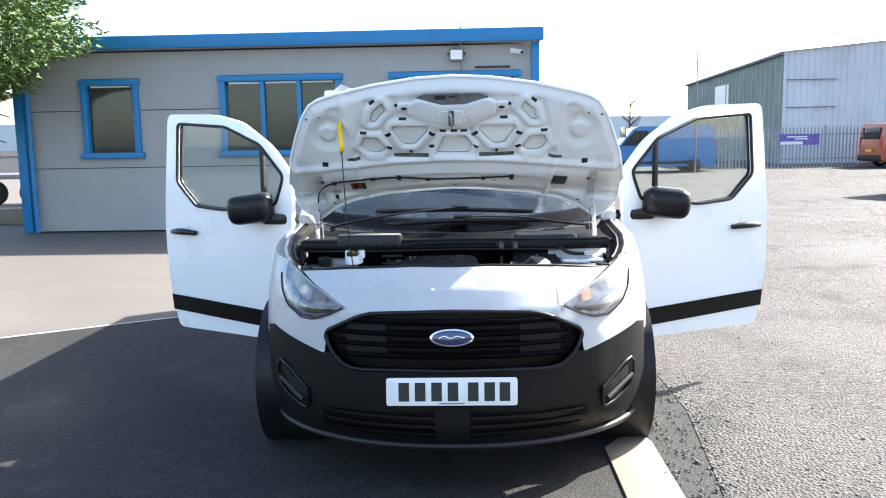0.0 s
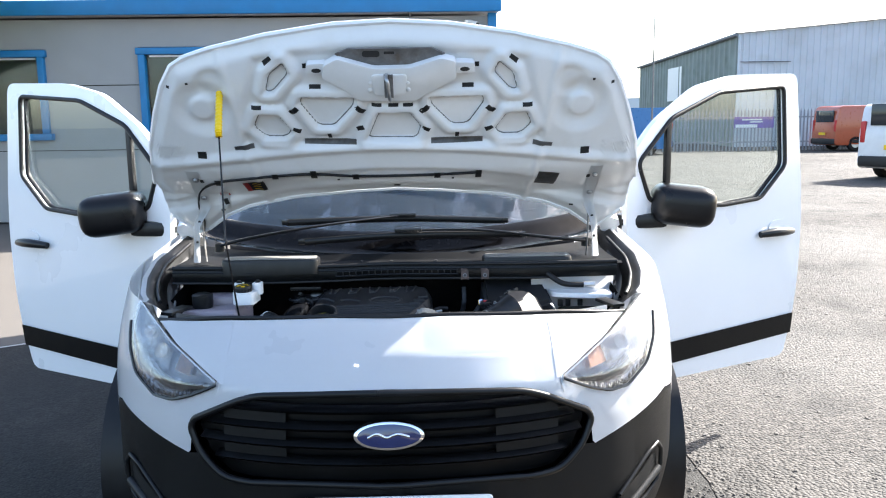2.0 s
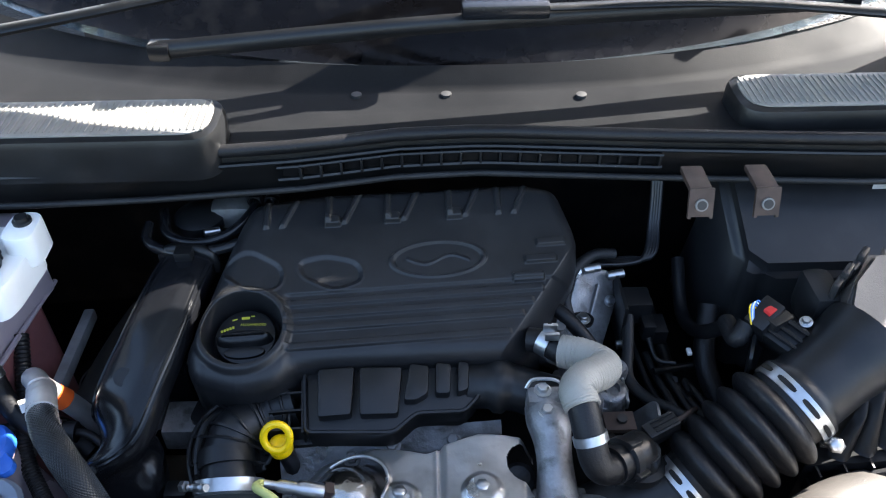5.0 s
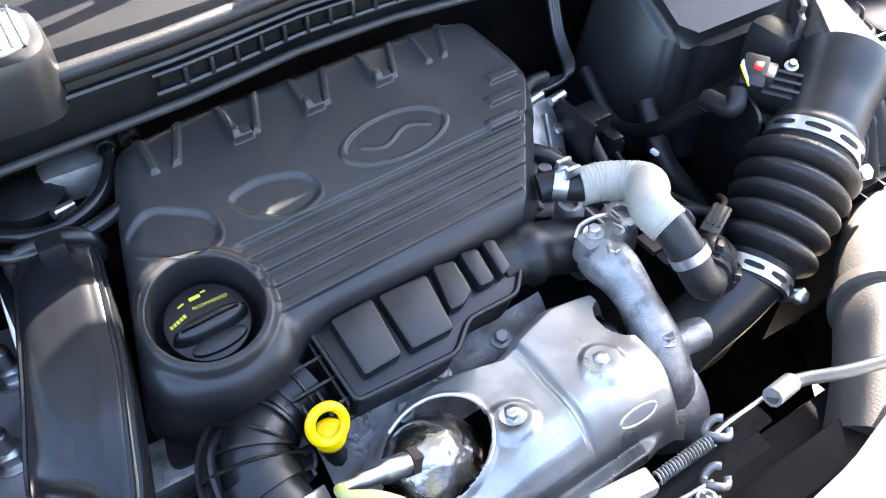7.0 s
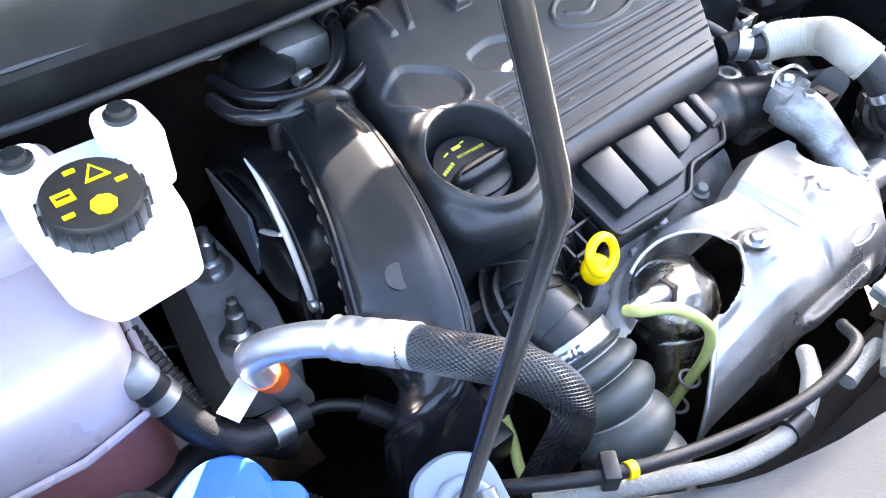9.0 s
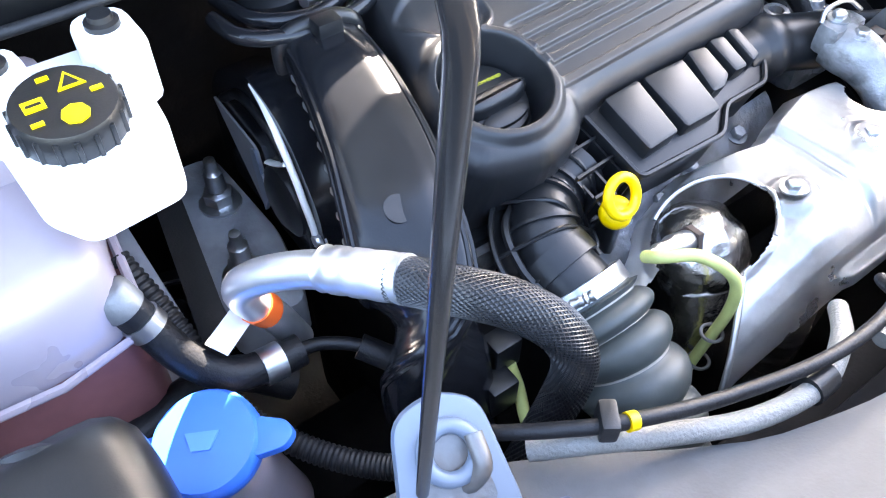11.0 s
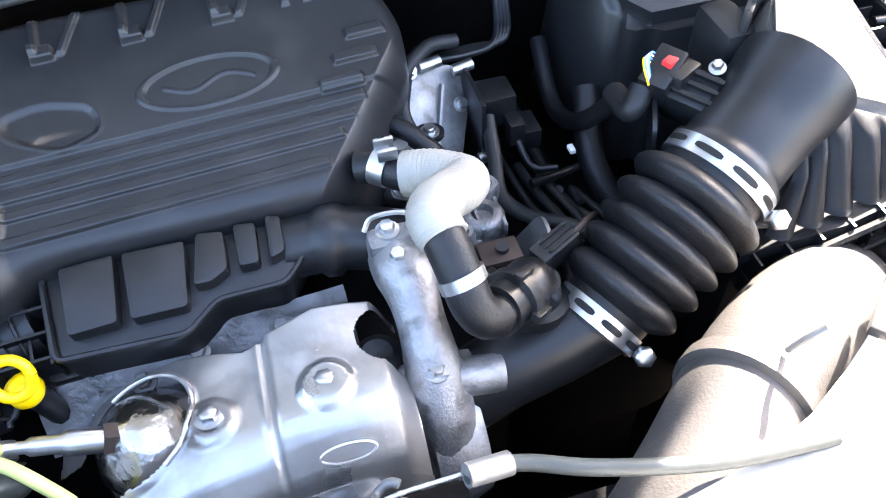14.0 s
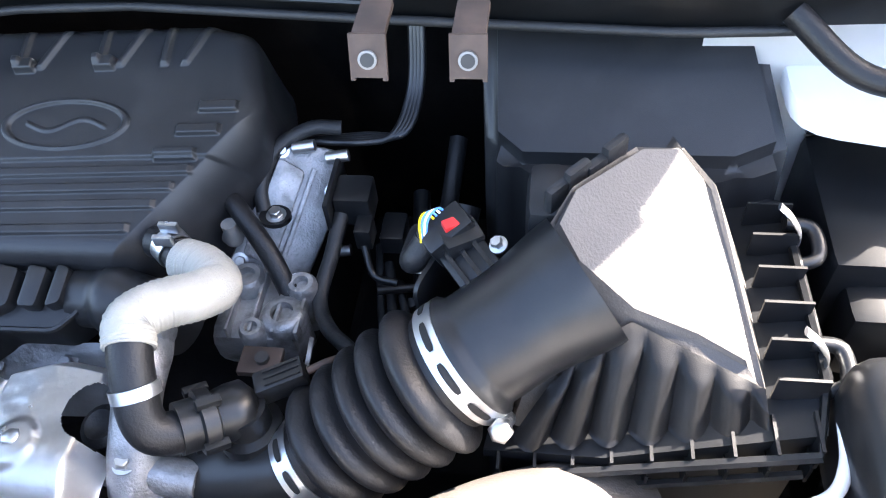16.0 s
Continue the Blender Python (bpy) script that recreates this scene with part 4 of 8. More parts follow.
# cab and load body behind
for s in (-1, 1):
    part("side_panel", box((s * 0.87, 3.58, 1.0), (0.06, 2.61, 1.45), bevel=0.02), PAINT, van)
    part("sill", box((s * 0.85, 1.75, 0.32), (0.09, 1.1, 0.14), bevel=0.02), PAINT, van)
    part("windscreen_pillar", tube([(s * 0.8, 1.1, 1.05), (s * 0.74, 1.6, 1.45), (s * 0.68, 2.05, 1.76)], 0.04, n=8), PAINT, van)
    part("centre_pillar", box((s * 0.85, 2.33, 1.05), (0.08, 0.14, 1.5), bevel=0.02), PAINT, van)
    part("upper_side", sheet(lambda t, v: Vector((s * (0.88 - 0.15 * v * v), 2.0 + 2.88 * t, 1.6 + 0.22 * v)), span(0, 1, 6), span(0, 1, 5), 0.02), PAINT, van)
    w2 = Matrix.Translation((s * 0.78, 3.75, 0.32)) @ pose(0, 0, 0, 0, 90, 0)
    wheel = part("wheel", lathe([(0.2, -0.1), (0.29, -0.105), (0.32, -0.08), (0.322, 0), (0.32, 0.08), (0.29, 0.105), (0.2, 0.1), (0.2, -0.1)], w2, 32), TYRE, van)
    part("seat", box((s * 0.38, 2.25, 0.8), (0.5, 0.5, 0.3), bevel=0.06), NAVY, van)
    part("backrest", box((s * 0.38, 2.55, 1.15), (0.46, 0.16, 0.6), bevel=0.06), NAVY, van)
    part("headrest", box((s * 0.38, 2.6, 1.53), (0.26, 0.1, 0.16), bevel=0.04), NAVY, van)
part("roof", sheet(lambda u, v: Vector((u, 2.02 + 2.88 * v, 1.76 + 0.08 * min(1, v * 4) - 0.05 * (u / 0.75) ** 4)), span(-0.74, 0.74, 16), span(0, 1, 12), 0.03), PAINT, van)
part("rear_doors", box((0, 4.9, 1.0), (1.7, 0.06, 1.55), bevel=0.02), PAINT, van)
part("floor", box((0, 2.95, 0.4), (1.68, 3.5, 0.08)), NAVY, van)
part("bulkhead", box((0, 2.8, 1.05), (1.64, 0.03, 1.4)), NAVY, van)


def screen(u, v):
    """The curved windscreen: u across, v up."""
    x = 0.76 * u * (1 - 0.1 * v)
    return Vector((x, 0.782 + 0.3 * abs(u) ** 2.2 + 1.2 * v, 0.996 + 0.04 * abs(u) ** 2 + 0.75 * v))


ws = part("windscreen", sheet(screen, span(-1, 1, 30), span(0, 1, 10), 0.005), SCREEN, van, "tinted windscreen")
ws.visible_shadow = False
part("frit_band", sheet(lambda u, v: screen(u, 0.005 + v) + Vector((0, -0.002, 0.0045)), span(-0.98, 0.98, 30), span(0, 0.085, 4), 0.001), FRIT, ws, "black printed border of the windscreen")
part("dashboard", sheet(lambda u, v: Vector((0.74 * u, 0.98 + 0.28 * abs(u) ** 2 + 0.5 * v, 0.98 + 0.09 * math.sin(v * 2.4))), span(-1, 1, 20), span(0, 1, 8), 0.02), NAVY, van, "black dashboard top")
part("dash_front", box((0, 1.55, 0.85), (1.5, 0.06, 0.4), bevel=0.02), NAVY, van)
part("steering_wheel", tube([(0.38 + 0.18 * math.cos(a), 1.72 + 0.09 * math.sin(a), 1.08 + 0.16 * math.sin(a)) for a in span(0, 6.283, 16)], 0.016, n=8, k=2), BLACK, van)

# bonnet, propped open
BO = frame_of((0.004, 0.724, 1.2), (1, 0, 0), (0, -0.55, 0.835))


def half_width(v):
    return interp(v, [-0.17, -0.13, -0.06, 0.07, 0.24, 0.38, 0.46, 0.5, 0.53, 0.56, 0.585, 0.596], [0.7, 0.755, 0.79, 0.8, 0.755, 0.695, 0.655, 0.62, 0.5, 0.36, 0.17, 0.02])


def inner_edge(u):
    return interp(abs(u), [0, 0.15, 0.34, 0.5, 0.6, 0.66, 0.7, 0.82], [0.037, 0.028, 0.006, -0.035, -0.085, -0.14, -0.17, -0.06])


def top_edge(u):
    return interp(abs(u), [0, 0.17, 0.36, 0.53, 0.625, 0.66, 0.69, 0.75, 0.8], [0.595, 0.586, 0.557, 0.517, 0.485, 0.45, 0.39, 0.24, 0.05])


def crown(u, v):
    """How far the bonnet's skin bows away from its plane."""
    return -0.03 * (u / 0.8) ** 2 - 0.05 * max(0.0, (v - 0.3) / 0.3) ** 2


def curl(u, v, h):
    """A place on the bonnet, whose rear edge curls back towards the windscreen."""
    q = min(1.2, (max(0.0, 0.13 - v) / 0.1) ** 2)
    return BO @ Vector((u, v - 0.05 * q, crown(u, v) - 0.062 * q + h))


def skin(h):
    def place(u, t):
        uu = 0.81 * u
        lo, hi = inner_edge(uu), top_edge(uu)
        v = lo + (hi - lo) * t
        return curl(uu, v, h)
    return place


bonnet = part("bonnet", sheet(skin(-0.028), span(-0.995, 0.995, 50), span(0, 1, 24), 0.002), PAINT, van, "white bonnet propped open, pressed inner frame")
bonnet_rim = [skin(-0.012)(u, 1.0) for u in span(-0.99, 0.99, 40)]
part("rim_seam", tube(bonnet_rim, 0.009, n=6, k=1), PAINT, bonnet)
part("rear_hem", tube([skin(-0.012)(u, 0.0) for u in span(-0.97, 0.97, 40)], 0.009, n=6, k=1), PAINT, bonnet)

# pressed inner frame: one height field with embossed channels, panels and cups
PANELS = [[(-0.078, 0.24), (-0.042, 0.328), (0.05, 0.328), (0.085, 0.278), (0.072, 0.238)],
          [(0.112, 0.378), (0.269, 0.38), (0.276, 0.362), (0.228, 0.286), (0.179, 0.284), (0.116, 0.355)],
          [(0.311, 0.263), (0.347, 0.32), (0.405, 0.322), (0.425, 0.28), (0.393, 0.244), (0.33, 0.244)],
          [(0.3, 0.455), (0.316, 0.484), (0.358, 0.45), (0.374, 0.398), (0.352, 0.399)]]
PANELS += [[(-x, y) for x, y in p] for p in PANELS[1:]]


def inside(p, poly):
    """Signed distance to a polygon's rim: positive inside."""
    x, y = p
    best, odd = 9.0, False
    for (x0, y0), (x1, y1) in zip(poly, poly[1:] + poly[:1]):
        dx, dy = x1 - x0, y1 - y0
        t = max(0.0, min(1.0, ((x - x0) * dx + (y - y0) * dy) / (dx * dx + dy * dy)))
        best = min(best, math.hypot(x - x0 - t * dx, y - y0 - t * dy))
        if (y0 > y) != (y1 > y) and x < x0 + (y - y0) * dx / dy:
            odd = not odd
    return best if odd else -best


def smooth(a, b, x):
    t = max(0.0, min(1.0, (x - a) / (b - a)))
    return t * t * (3 - 2 * t)


FIELD = [(-0.47, 0.215), (-0.4, 0.215), (0, 0.205), (0.4, 0.215), (0.47, 0.215), (0.46, 0.3), (0.43, 0.4), (0.4, 0.5), (0.28, 0.52), (0, 0.53), (-0.28, 0.52), (-0.4, 0.5), (-0.43, 0.4), (-0.46, 0.3)]


def emboss(u, v):
    h = 0.0
    edge = min(v - inner_edge(u), top_edge(u) - v, half_width(v) - abs(u))
    h += 0.016 * smooth(0.0, 0.05, edge)
    h -= 0.012 * smooth(-0.012, 0.02, inside((u, v), FIELD))
    d = max(inside((u, v), p) for p in PANELS)
    h += 0.016 * smooth(-0.045, -0.02, d) * (1 if abs(u) < 0.47 and v > 0.2 else 0)
    h -= 0.022 * smooth(-0.008, 0.002, d)
    h += 0.012 * smooth(0.03, 0.0, abs(v - 0.165 - 0.05 * math.cos(u * 3.0)))
    h -= 0.008 * smooth(0.035, 0.01, abs(v - 0.1 + 0.06 * (u / 0.5) ** 2))
    for s in (-1, 1):
        r = math.hypot(u - s * 0.57, v - 0.34)
        h -= 0.016 * smooth(0.1, 0.05, r)
        h += 0.01 * smooth(0.045, 0.03, r)
        h -= 0.01 * smooth(0.06, 0.03, math.hypot(u - s * 0.53, v - 0.42))
        h += 0.006 * smooth(0.02, 0.0, abs(u * s - 0.47 - 0.12 * (v - 0.3)))
        for k in range(3):
            if 0.66 < u * s < 0.74:
                h += 0.004 * smooth(0.008, 0.0, abs(v - 0.17 - 0.018 * k))
    return h


b = bmesh.new()
NU, NV = 230, 110
grid = []
for i in range(NU + 1):
    u = -0.8 + 1.6 * i / NU
    lo, hi = inner_edge(u) + 0.004, top_edge(u) - 0.004
    col = []
    for j in range(NV + 1):
        v = lo + (hi - lo) * j / NV
        col.append(b.verts.new(curl(u, v, emboss(u, v) - 0.008)))
    grid.append(col)
for i in range(NU):
    for j in range(NV):
        b.faces.new((grid[i][j], grid[i + 1][j], grid[i + 1][j + 1], grid[i][j + 1]))
part("inner_frame", b, PRIMER, bonnet, "pressed white inner frame", sharp=60)


def on_bonnet(u, v, lift=0.0015):
    return curl(u, v, emboss(u, v) - 0.008 + lift)


def bonnet_patch(u, v, w, h, turn=0.0, lift=0.0015):
    """A thin tab lying on the inner frame."""
    c, s = math.cos(radians(turn)), math.sin(radians(turn))
    def place(a, e):
        du, dv = a * w / 2, e * h / 2
        return on_bonnet(u + du * c - dv * s, v + du * s + dv * c, lift)
    return sheet(place, span(-1, 1, 6), span(-1, 1, 3), 0.0012)


for s in (-1, 1):
    for u, v, w, h, a in ((0.195, 0.229, 0.16, 0.016, 0), (0.463, 0.21, 0.062, 0.014, -9), (0.6, 0.18, 0.028, 0.022, 0), (0.357, 0.496, 0.03, 0.012, -40), (0.225, 0.417, 0.034, 0.01, 0), (0.406, 0.351, 0.03, 0.01, 0), (0.295, 0.341, 0.034, 0.016, -45), (0.096, 0.345, 0.034, 0.016, 45), (0.292, 0.275, 0.026, 0.012, 30), (0.1, 0.278, 0.026, 0.012, -30), (0.195, 0.252, 0.012, 0.026, 0), (0.24, 0.477, 0.034, 0.014, 0), (0.6, -0.047, 0.014, 0.01, 0), (0.047, 0.359, 0.03, 0.008, 0), (0.66, 0.41, 0.01, 0.008, 0), (0.6, 0.425, 0.008, 0.008, 0), (0.185, 0.081, 0.008, 0.006, 0), (0.63, 0.075, 0.012, 0.012, 0)):
        part("slot", bonnet_patch(s * u, v, w, h, s * a), INK if w < 0.05 else STEEL, bonnet, "dark cut-out slot")
for poly in PANELS:
    q = rounded(poly, 0.012, 3)
    line_ = []
    for (x0, y0), (x1, y1) in zip(q, q[1:] + q[:1]):
        line_ += [on_bonnet(x0 + (x1 - x0) * t, y0 + (y1 - y0) * t, 0.001) for t in (0.0, 0.5)]
    part("panel_seam", tube(line_ + [line_[0]], 0.0022, n=6, k=1), STEEL, bonnet, "grey sealer line")
part("slot", bonnet_patch(0.003, 0.359, 0.03, 0.008), INK, bonnet)
part("slot", bonnet_patch(0.003, 0.055, 0.02, 0.008), INK, bonnet)
LM = BO @ Matrix.Translation((0, 0, crown(0, 0.46) + 0.008))
lp = [(-0.2, 0.456), (-0.121, 0.403), (-0.097, 0.379), (0.068, 0.376), (0.103, 0.4), (0.19, 0.45), (0.188, 0.508), (0.146, 0.52), (0.054, 0.489), (-0.048, 0.487), (-0.151, 0.52), (-0.192, 0.498)]
part("latch_plate", prism(rounded(lp, 0.01, 3), -0.006, 0.024, LM, bevel=0.007), PRIMER, bonnet, "white latch reinforcement plate")
part("plate_rib", prism(rounded([(-0.05, 0.4), (0.04, 0.4), (0.048, 0.47), (-0.058, 0.47)], 0.014, 3), 0.02, 0.029, LM, bevel=0.004), PRIMER, bonnet, "raised pad round the striker")
for q in (-1, 1):
    part("plate_tab", prism(rounded([(q * 0.185, 0.462), (q * 0.245, 0.464), (q * 0.242, 0.497), (q * 0.185, 0.5)], 0.008, 3), -0.012, 0.012, LM, bevel=0.004), PRIMER, bonnet)
    part("tab_slot", prism(oval(q * 0.214, 0.477, 0.014, 0.007, 16), 0.012, 0.0128, LM), INK, bonnet, "dark oval slot")
op = [(-0.157, 0.523), (-0.12, 0.54), (0.12, 0.54), (0.157, 0.521), (0.146, 0.518), (0.056, 0.487), (-0.05, 0.485), (-0.15, 0.517)]
part("latch_opening", prism(op, -0.004, 0.0035, LM), STEEL, bonnet, "grey recessed opening above the latch plate")
part("latch_hole", prism(rounded([(-0.08, 0.514), (-0.03, 0.514), (-0.03, 0.534), (-0.08, 0.534)], 0.009, 3), 0.0035, 0.0045, LM), INK, bonnet)
part("latch_hole", prism(rounded([(-0.018, 0.523), (0.012, 0.523), (0.012, 0.531), (-0.018, 0.531)], 0.003, 2), 0.0035, 0.0045, LM), INK, bonnet)
b = tube([LM @ Vector(p) for p in ((-0.013, 0.469, 0.02), (-0.013, 0.468, 0.045), (-0.008, 0.46, 0.058), (-0.006, 0.42, 0.058), (-0.004, 0.396, 0.045), (-0.004, 0.39, 0.02))], 0.0055, n=8)
part("striker", b, ZINC, bonnet, "steel latch striker loop")
part("striker_slot", prism([(-0.02, 0.395), (0.006, 0.395), (0.006, 0.472), (-0.02, 0.472)], 0.029, 0.0297, LM), STEEL, bonnet)
for u, v in ((-0.059, 0.44), (0.047, 0.44), (-0.062, 0.418), (0.05, 0.418)):
    part("rivet", lathe([(0.007, 0.016), (0.007, 0.018), (0.003, 0.02)], LM @ Matrix.Translation((u, v, 0.008)), 12), PRIMER, bonnet)
wire = [(-0.69, -0.15), (-0.675, -0.09), (-0.68, -0.03), (-0.65, 0.04), (-0.575, 0.075), (-0.48, 0.09), (-0.384, 0.102), (-0.26, 0.109), (-0.127, 0.097), (0, 0.097), (0.134, 0.099), (0.266, 0.106)]
part("washer_hose", tube([on_bonnet(u, v, 0.006) for u, v in wire], 0.0045, n=8), RUBBER, bonnet, "thin black washer hose")
for u, v in ((-0.575, 0.075), (-0.384, 0.102), (-0.26, 0.109), (-0.127, 0.097), (0.134, 0.099), (0.266, 0.104)):
    part("hose_clip", bonnet_patch(u, v, 0.02, 0.02 if abs(u + 0.26) > 0.01 and u < 0.2 else 0.034, 0, 0.01), INK, bonnet)
lb = part("warning_label", bonnet_patch(-0.463, 0.056, 0.07, 0.036, 7, 0.002), INK, bonnet, "black and red warning label")
part("red_end", bonnet_patch(-0.49, 0.052, 0.018, 0.036, 7, 0.003), RED, lb)
for k in range(3):
    part("text_bar", bonnet_patch(-0.455, 0.046 + 0.01 * k, 0.03, 0.003, 7, 0.0035), YELLOW, lb)
lb = part("small_label", bonnet_patch(-0.582, -0.005, 0.026, 0.06, 0, 0.002), PAPER, bonnet, "white safety label with red strip")
part("red_strip", bonnet_patch(-0.582, 0.02, 0.034, 0.01, 0, 0.003), RED, lb)
part("symbol", bonnet_patch(-0.582, -0.008, 0.016, 0.02, 20, 0.003), INK, lb)
part("grey_label", bonnet_patch(0.493, 0.072, 0.07, 0.05, -8, 0.002), STEEL, bonnet, "faded grey sticker")
for s in (-1, 1):
    hp = [on_bonnet(s * 0.648, 0.115, 0.006), on_bonnet(s * 0.65, 0.05, 0.006), on_bonnet(s * 0.655, -0.03, 0.008), Vector((s * 0.666, 0.775, 1.11)), Vector((s * 0.672, 0.785, 1.05)), Vector((s * 0.676, 0.785, 0.985))]
    hw = [0.02, 0.021, 0.019, 0.0115, 0.009, 0.012]
    hs = spline(hp, 5)

    def hinge(t, v, lift=0.0):
        i = min(int(t * (len(hs) - 1)), len(hs) - 2)
        c = hs[i].lerp(hs[i + 1], t * (len(hs) - 1) - i)
        w = interp(t, [k / 5 for k in range(6)], hw)
        return c + Vector((w * v, -0.006 * abs(v) ** 5 - lift, 0.004 * abs(v) ** 5))

    ha = part("hinge_arm", sheet(hinge, span(0, 1, 26), span(-1, 1, 9), 0.003), PRIMER, bonnet, "white painted stamped hinge arm")
    for t in (0.1, 0.3):
        part("hinge_bolt", hexbolt(Matrix.Translation(hinge(t, 0.1, 0.003)) @ BO.to_3x3().to_4x4(), 0.007), ZINC, ha)
    for t in (0.55, 0.78):
        part("hinge_hole", lathe([(0.0045, 0.0), (0.0045, 0.0012), (0.0005, 0.0012)], along(hinge(t, 0, 0.001), hinge(t, 0, 0.01)), 12), INK, ha)
    part("hinge_link", tube([hinge(0.5, -0.2, -0.014), (s * 0.655, 0.81, 1.05), (s * 0.65, 0.805, 0.985)], 0.007, n=8, k=4, flat=0.4), STEEL, ha, "thin second hinge link")

# prop rod from the front panel to its yellow grip on the bonnet
top, kink, foot = on_bonnet(-0.511, 0.39, 0.004), Vector((-0.448, 0.268, 1.131)), Vector((-0.43, 0.304, 0.9))
bend = Vector((-0.479, 0.383, 1.433))
rod = part("prop_rod", tube([foot, foot.lerp(kink, 0.5), foot.lerp(kink, 0.975), kink.lerp(foot, 0.006).lerp(bend, 0.004), kink.lerp(bend, 0.02), kink.lerp(bend, 0.5), bend, bend.lerp(top, 0.6), top], 0.0026, n=12, k=1), GLOSSB, van, "black bonnet prop rod")
part("grip", tube([kink.lerp(bend, 0.93), bend, bend.lerp(top, 0.5), top], lambda t: 0.0092 + 0.0015 * math.sin(t * 95), n=12, k=24), YELLOW, rod, "ribbed yellow plastic grip")

# front doors, wide open
WIN = [(0.06, 1.275), (0.25, 1.45), (0.54, 1.555), (0.97, 1.585), (0.985, 1.23), (0.81, 1.09), (0.56, 1.075), (0.12, 1.12)]
OUT = [(0.0, 0.34), (1.08, 0.31), (1.115, 0.5), (1.12, 0.95), (1.07, 1.645), (0.63, 1.63), (0.4, 1.58), (0.16, 1.44), (0.0, 1.28)]
for s, ang in ((1, 60), (-1, 57)):
    d = Vector((s * math.sin(radians(ang)), math.cos(radians(ang)), 0))
    dm = frame_of((s * 0.885, 1.25, 0), d, (0, 0, 1))
    side = -1 if s < 0 else 1
    dz = 1 if (dm.to_3x3() @ Vector((0, 0, 1))).y < 0 else -1
    def bulge(x, z):
        return dz * (0.03 * smooth(0.3, 0.75, z) - 0.05 * max(0, z - 1.1) + 0.006 * smooth(0.03, 0.0, abs(z - 0.86 + 0.08 * x)))
    b = bmesh.new()
    outer, inner = rounded(OUT, 0.05), rounded(WIN, 0.03)
    ov = [b.verts.new((x, z, 0)) for x, z in outer]
    iv = [b.verts.new((x, z, 0)) for x, z in inner]
    es = [b.edges.new((q[i], q[(i + 1) % len(q)])) for q in (ov, iv) for i in range(len(q))]
    bmesh.ops.triangle_fill(b, edges=es, use_beauty=True, use_dissolve=False)
    for _ in range(2):
        bmesh.ops.subdivide_edges(b, edges=[e for e in b.edges if e.calc_length() > 0.09], cuts=1, use_grid_fill=True)
        bmesh.ops.triangulate(b, faces=b.faces[:])
    for v in b.verts:
        v.co.z = bulge(v.co.x, v.co.y)
    bmesh.ops.recalc_face_normals(b, faces=b.faces)
    bmesh.ops.solidify(b, geom=b.faces[:], thickness=0.03)
    bmesh.ops.transform(b, matrix=dm, verts=b.verts)
    door = part("front_door", b, PAINT, van, "white van door standing open", sharp=50)
    part("window_seal", tube([dm @ Vector((x, z, bulge(x, z) + dz * 0.002)) for x, z in inner + [inner[0]]], 0.0095, n=8, k=1), RUBBER, door)
    part("inner_seal", tube([dm @ Vector((x, z, bulge(x, z) - dz * 0.026)) for x, z in inner + [inner[0]]], 0.011, n=8, k=1), RUBBER, door)
    b = prism(inner, -0.002, 0.002, dm @ Matrix.Translation((0, 0, dz * -0.01)))
    part("window_glass", b, GLASS, door).visible_shadow = False
    part("quarter_bar", box((0.245, 1.29, 0), (0.03, 0.34, 0.02), dm, bevel=0.005), RUBBER, door)
    mould = sheet(lambda x, z: dm @ Vector((x, z + 0.02 * (x - 0.5), bulge(x, z) + dz * 0.008)), span(0.02, 1.11, 10), span(0.41, 0.51, 4), 0.01)
    part("rubbing_strip", mould, RUBBER, door, "black side moulding")
    hb = tube([dm @ Vector((x, 0.925 + 0.008 * math.sin((x - 0.81) * 14), bulge(x, 0.92) + dz * (0.012 + 0.025 * math.sin((x - 0.81) / 0.23 * 3.14)))) for x in span(0.81, 1.04, 8)], lambda t: 0.014 + 0.006 * math.sin(t * 3.14), n=10)
    part("handle", hb, BLACK, door, "black pull handle")
    part("handle_cup", prism(oval(0.95, 0.955, 0.07, 0.03), -0.002, 0.003, dm @ Matrix.Translation((0, 0, bulge(0.95, 0.95) + dz * 0.003))), PAINT, door)
    cx = s * 1.145
    mir = part("mirror", box((0, 0, 0), (0.255, 0.2, 0.165), Matrix.Translation((cx, 1.31, 1.1)) @ pose(0, 0, 0, 0, s * 6, s * -8), bevel=0.074, seg=6), MIRRORP, door, "large black door mirror")
    part("mirror_arm", box((0, 0, 0), (0.2, 0.09, 0.06), Matrix.Translation((s * 0.975, 1.3, 1.04)) @ pose(0, 0, 0, 0, 0, s * 10), bevel=0.02), BLACK, mir)
    part("mirror_glass", box((0, 0.1, 0), (0.2, 0.006, 0.13), Matrix.Translation((cx, 1.31, 1.1)) @ pose(0, 0, 0, 0, s * 6, s * -8), bevel=0.002), CHROME, mir)


# ---- engine bay ----
EM = frame_of((-0.034, 0.588, 0.889), (math.cos(radians(4)), math.sin(radians(4)), 0), (-math.sin(radians(4)) * math.cos(radians(17)), math.cos(radians(4)) * math.cos(radians(17)), math.sin(radians(17))))


def E(x, y, z=0.0):
    return EM @ Vector((x, y, z))


# cowl and bulkhead
LIP = ([-0.75, -0.464, -0.328, -0.172, -0.075, 0.013, 0.203, 0.422, 0.75], [0.66, 0.634, 0.64, 0.654, 0.672, 0.676, 0.66, 0.645, 0.66])
cowl = thing("windscreen_cowl", (0, 0.7, 0.95), "weathered dark plastic cowl below the windscreen", "car trim")


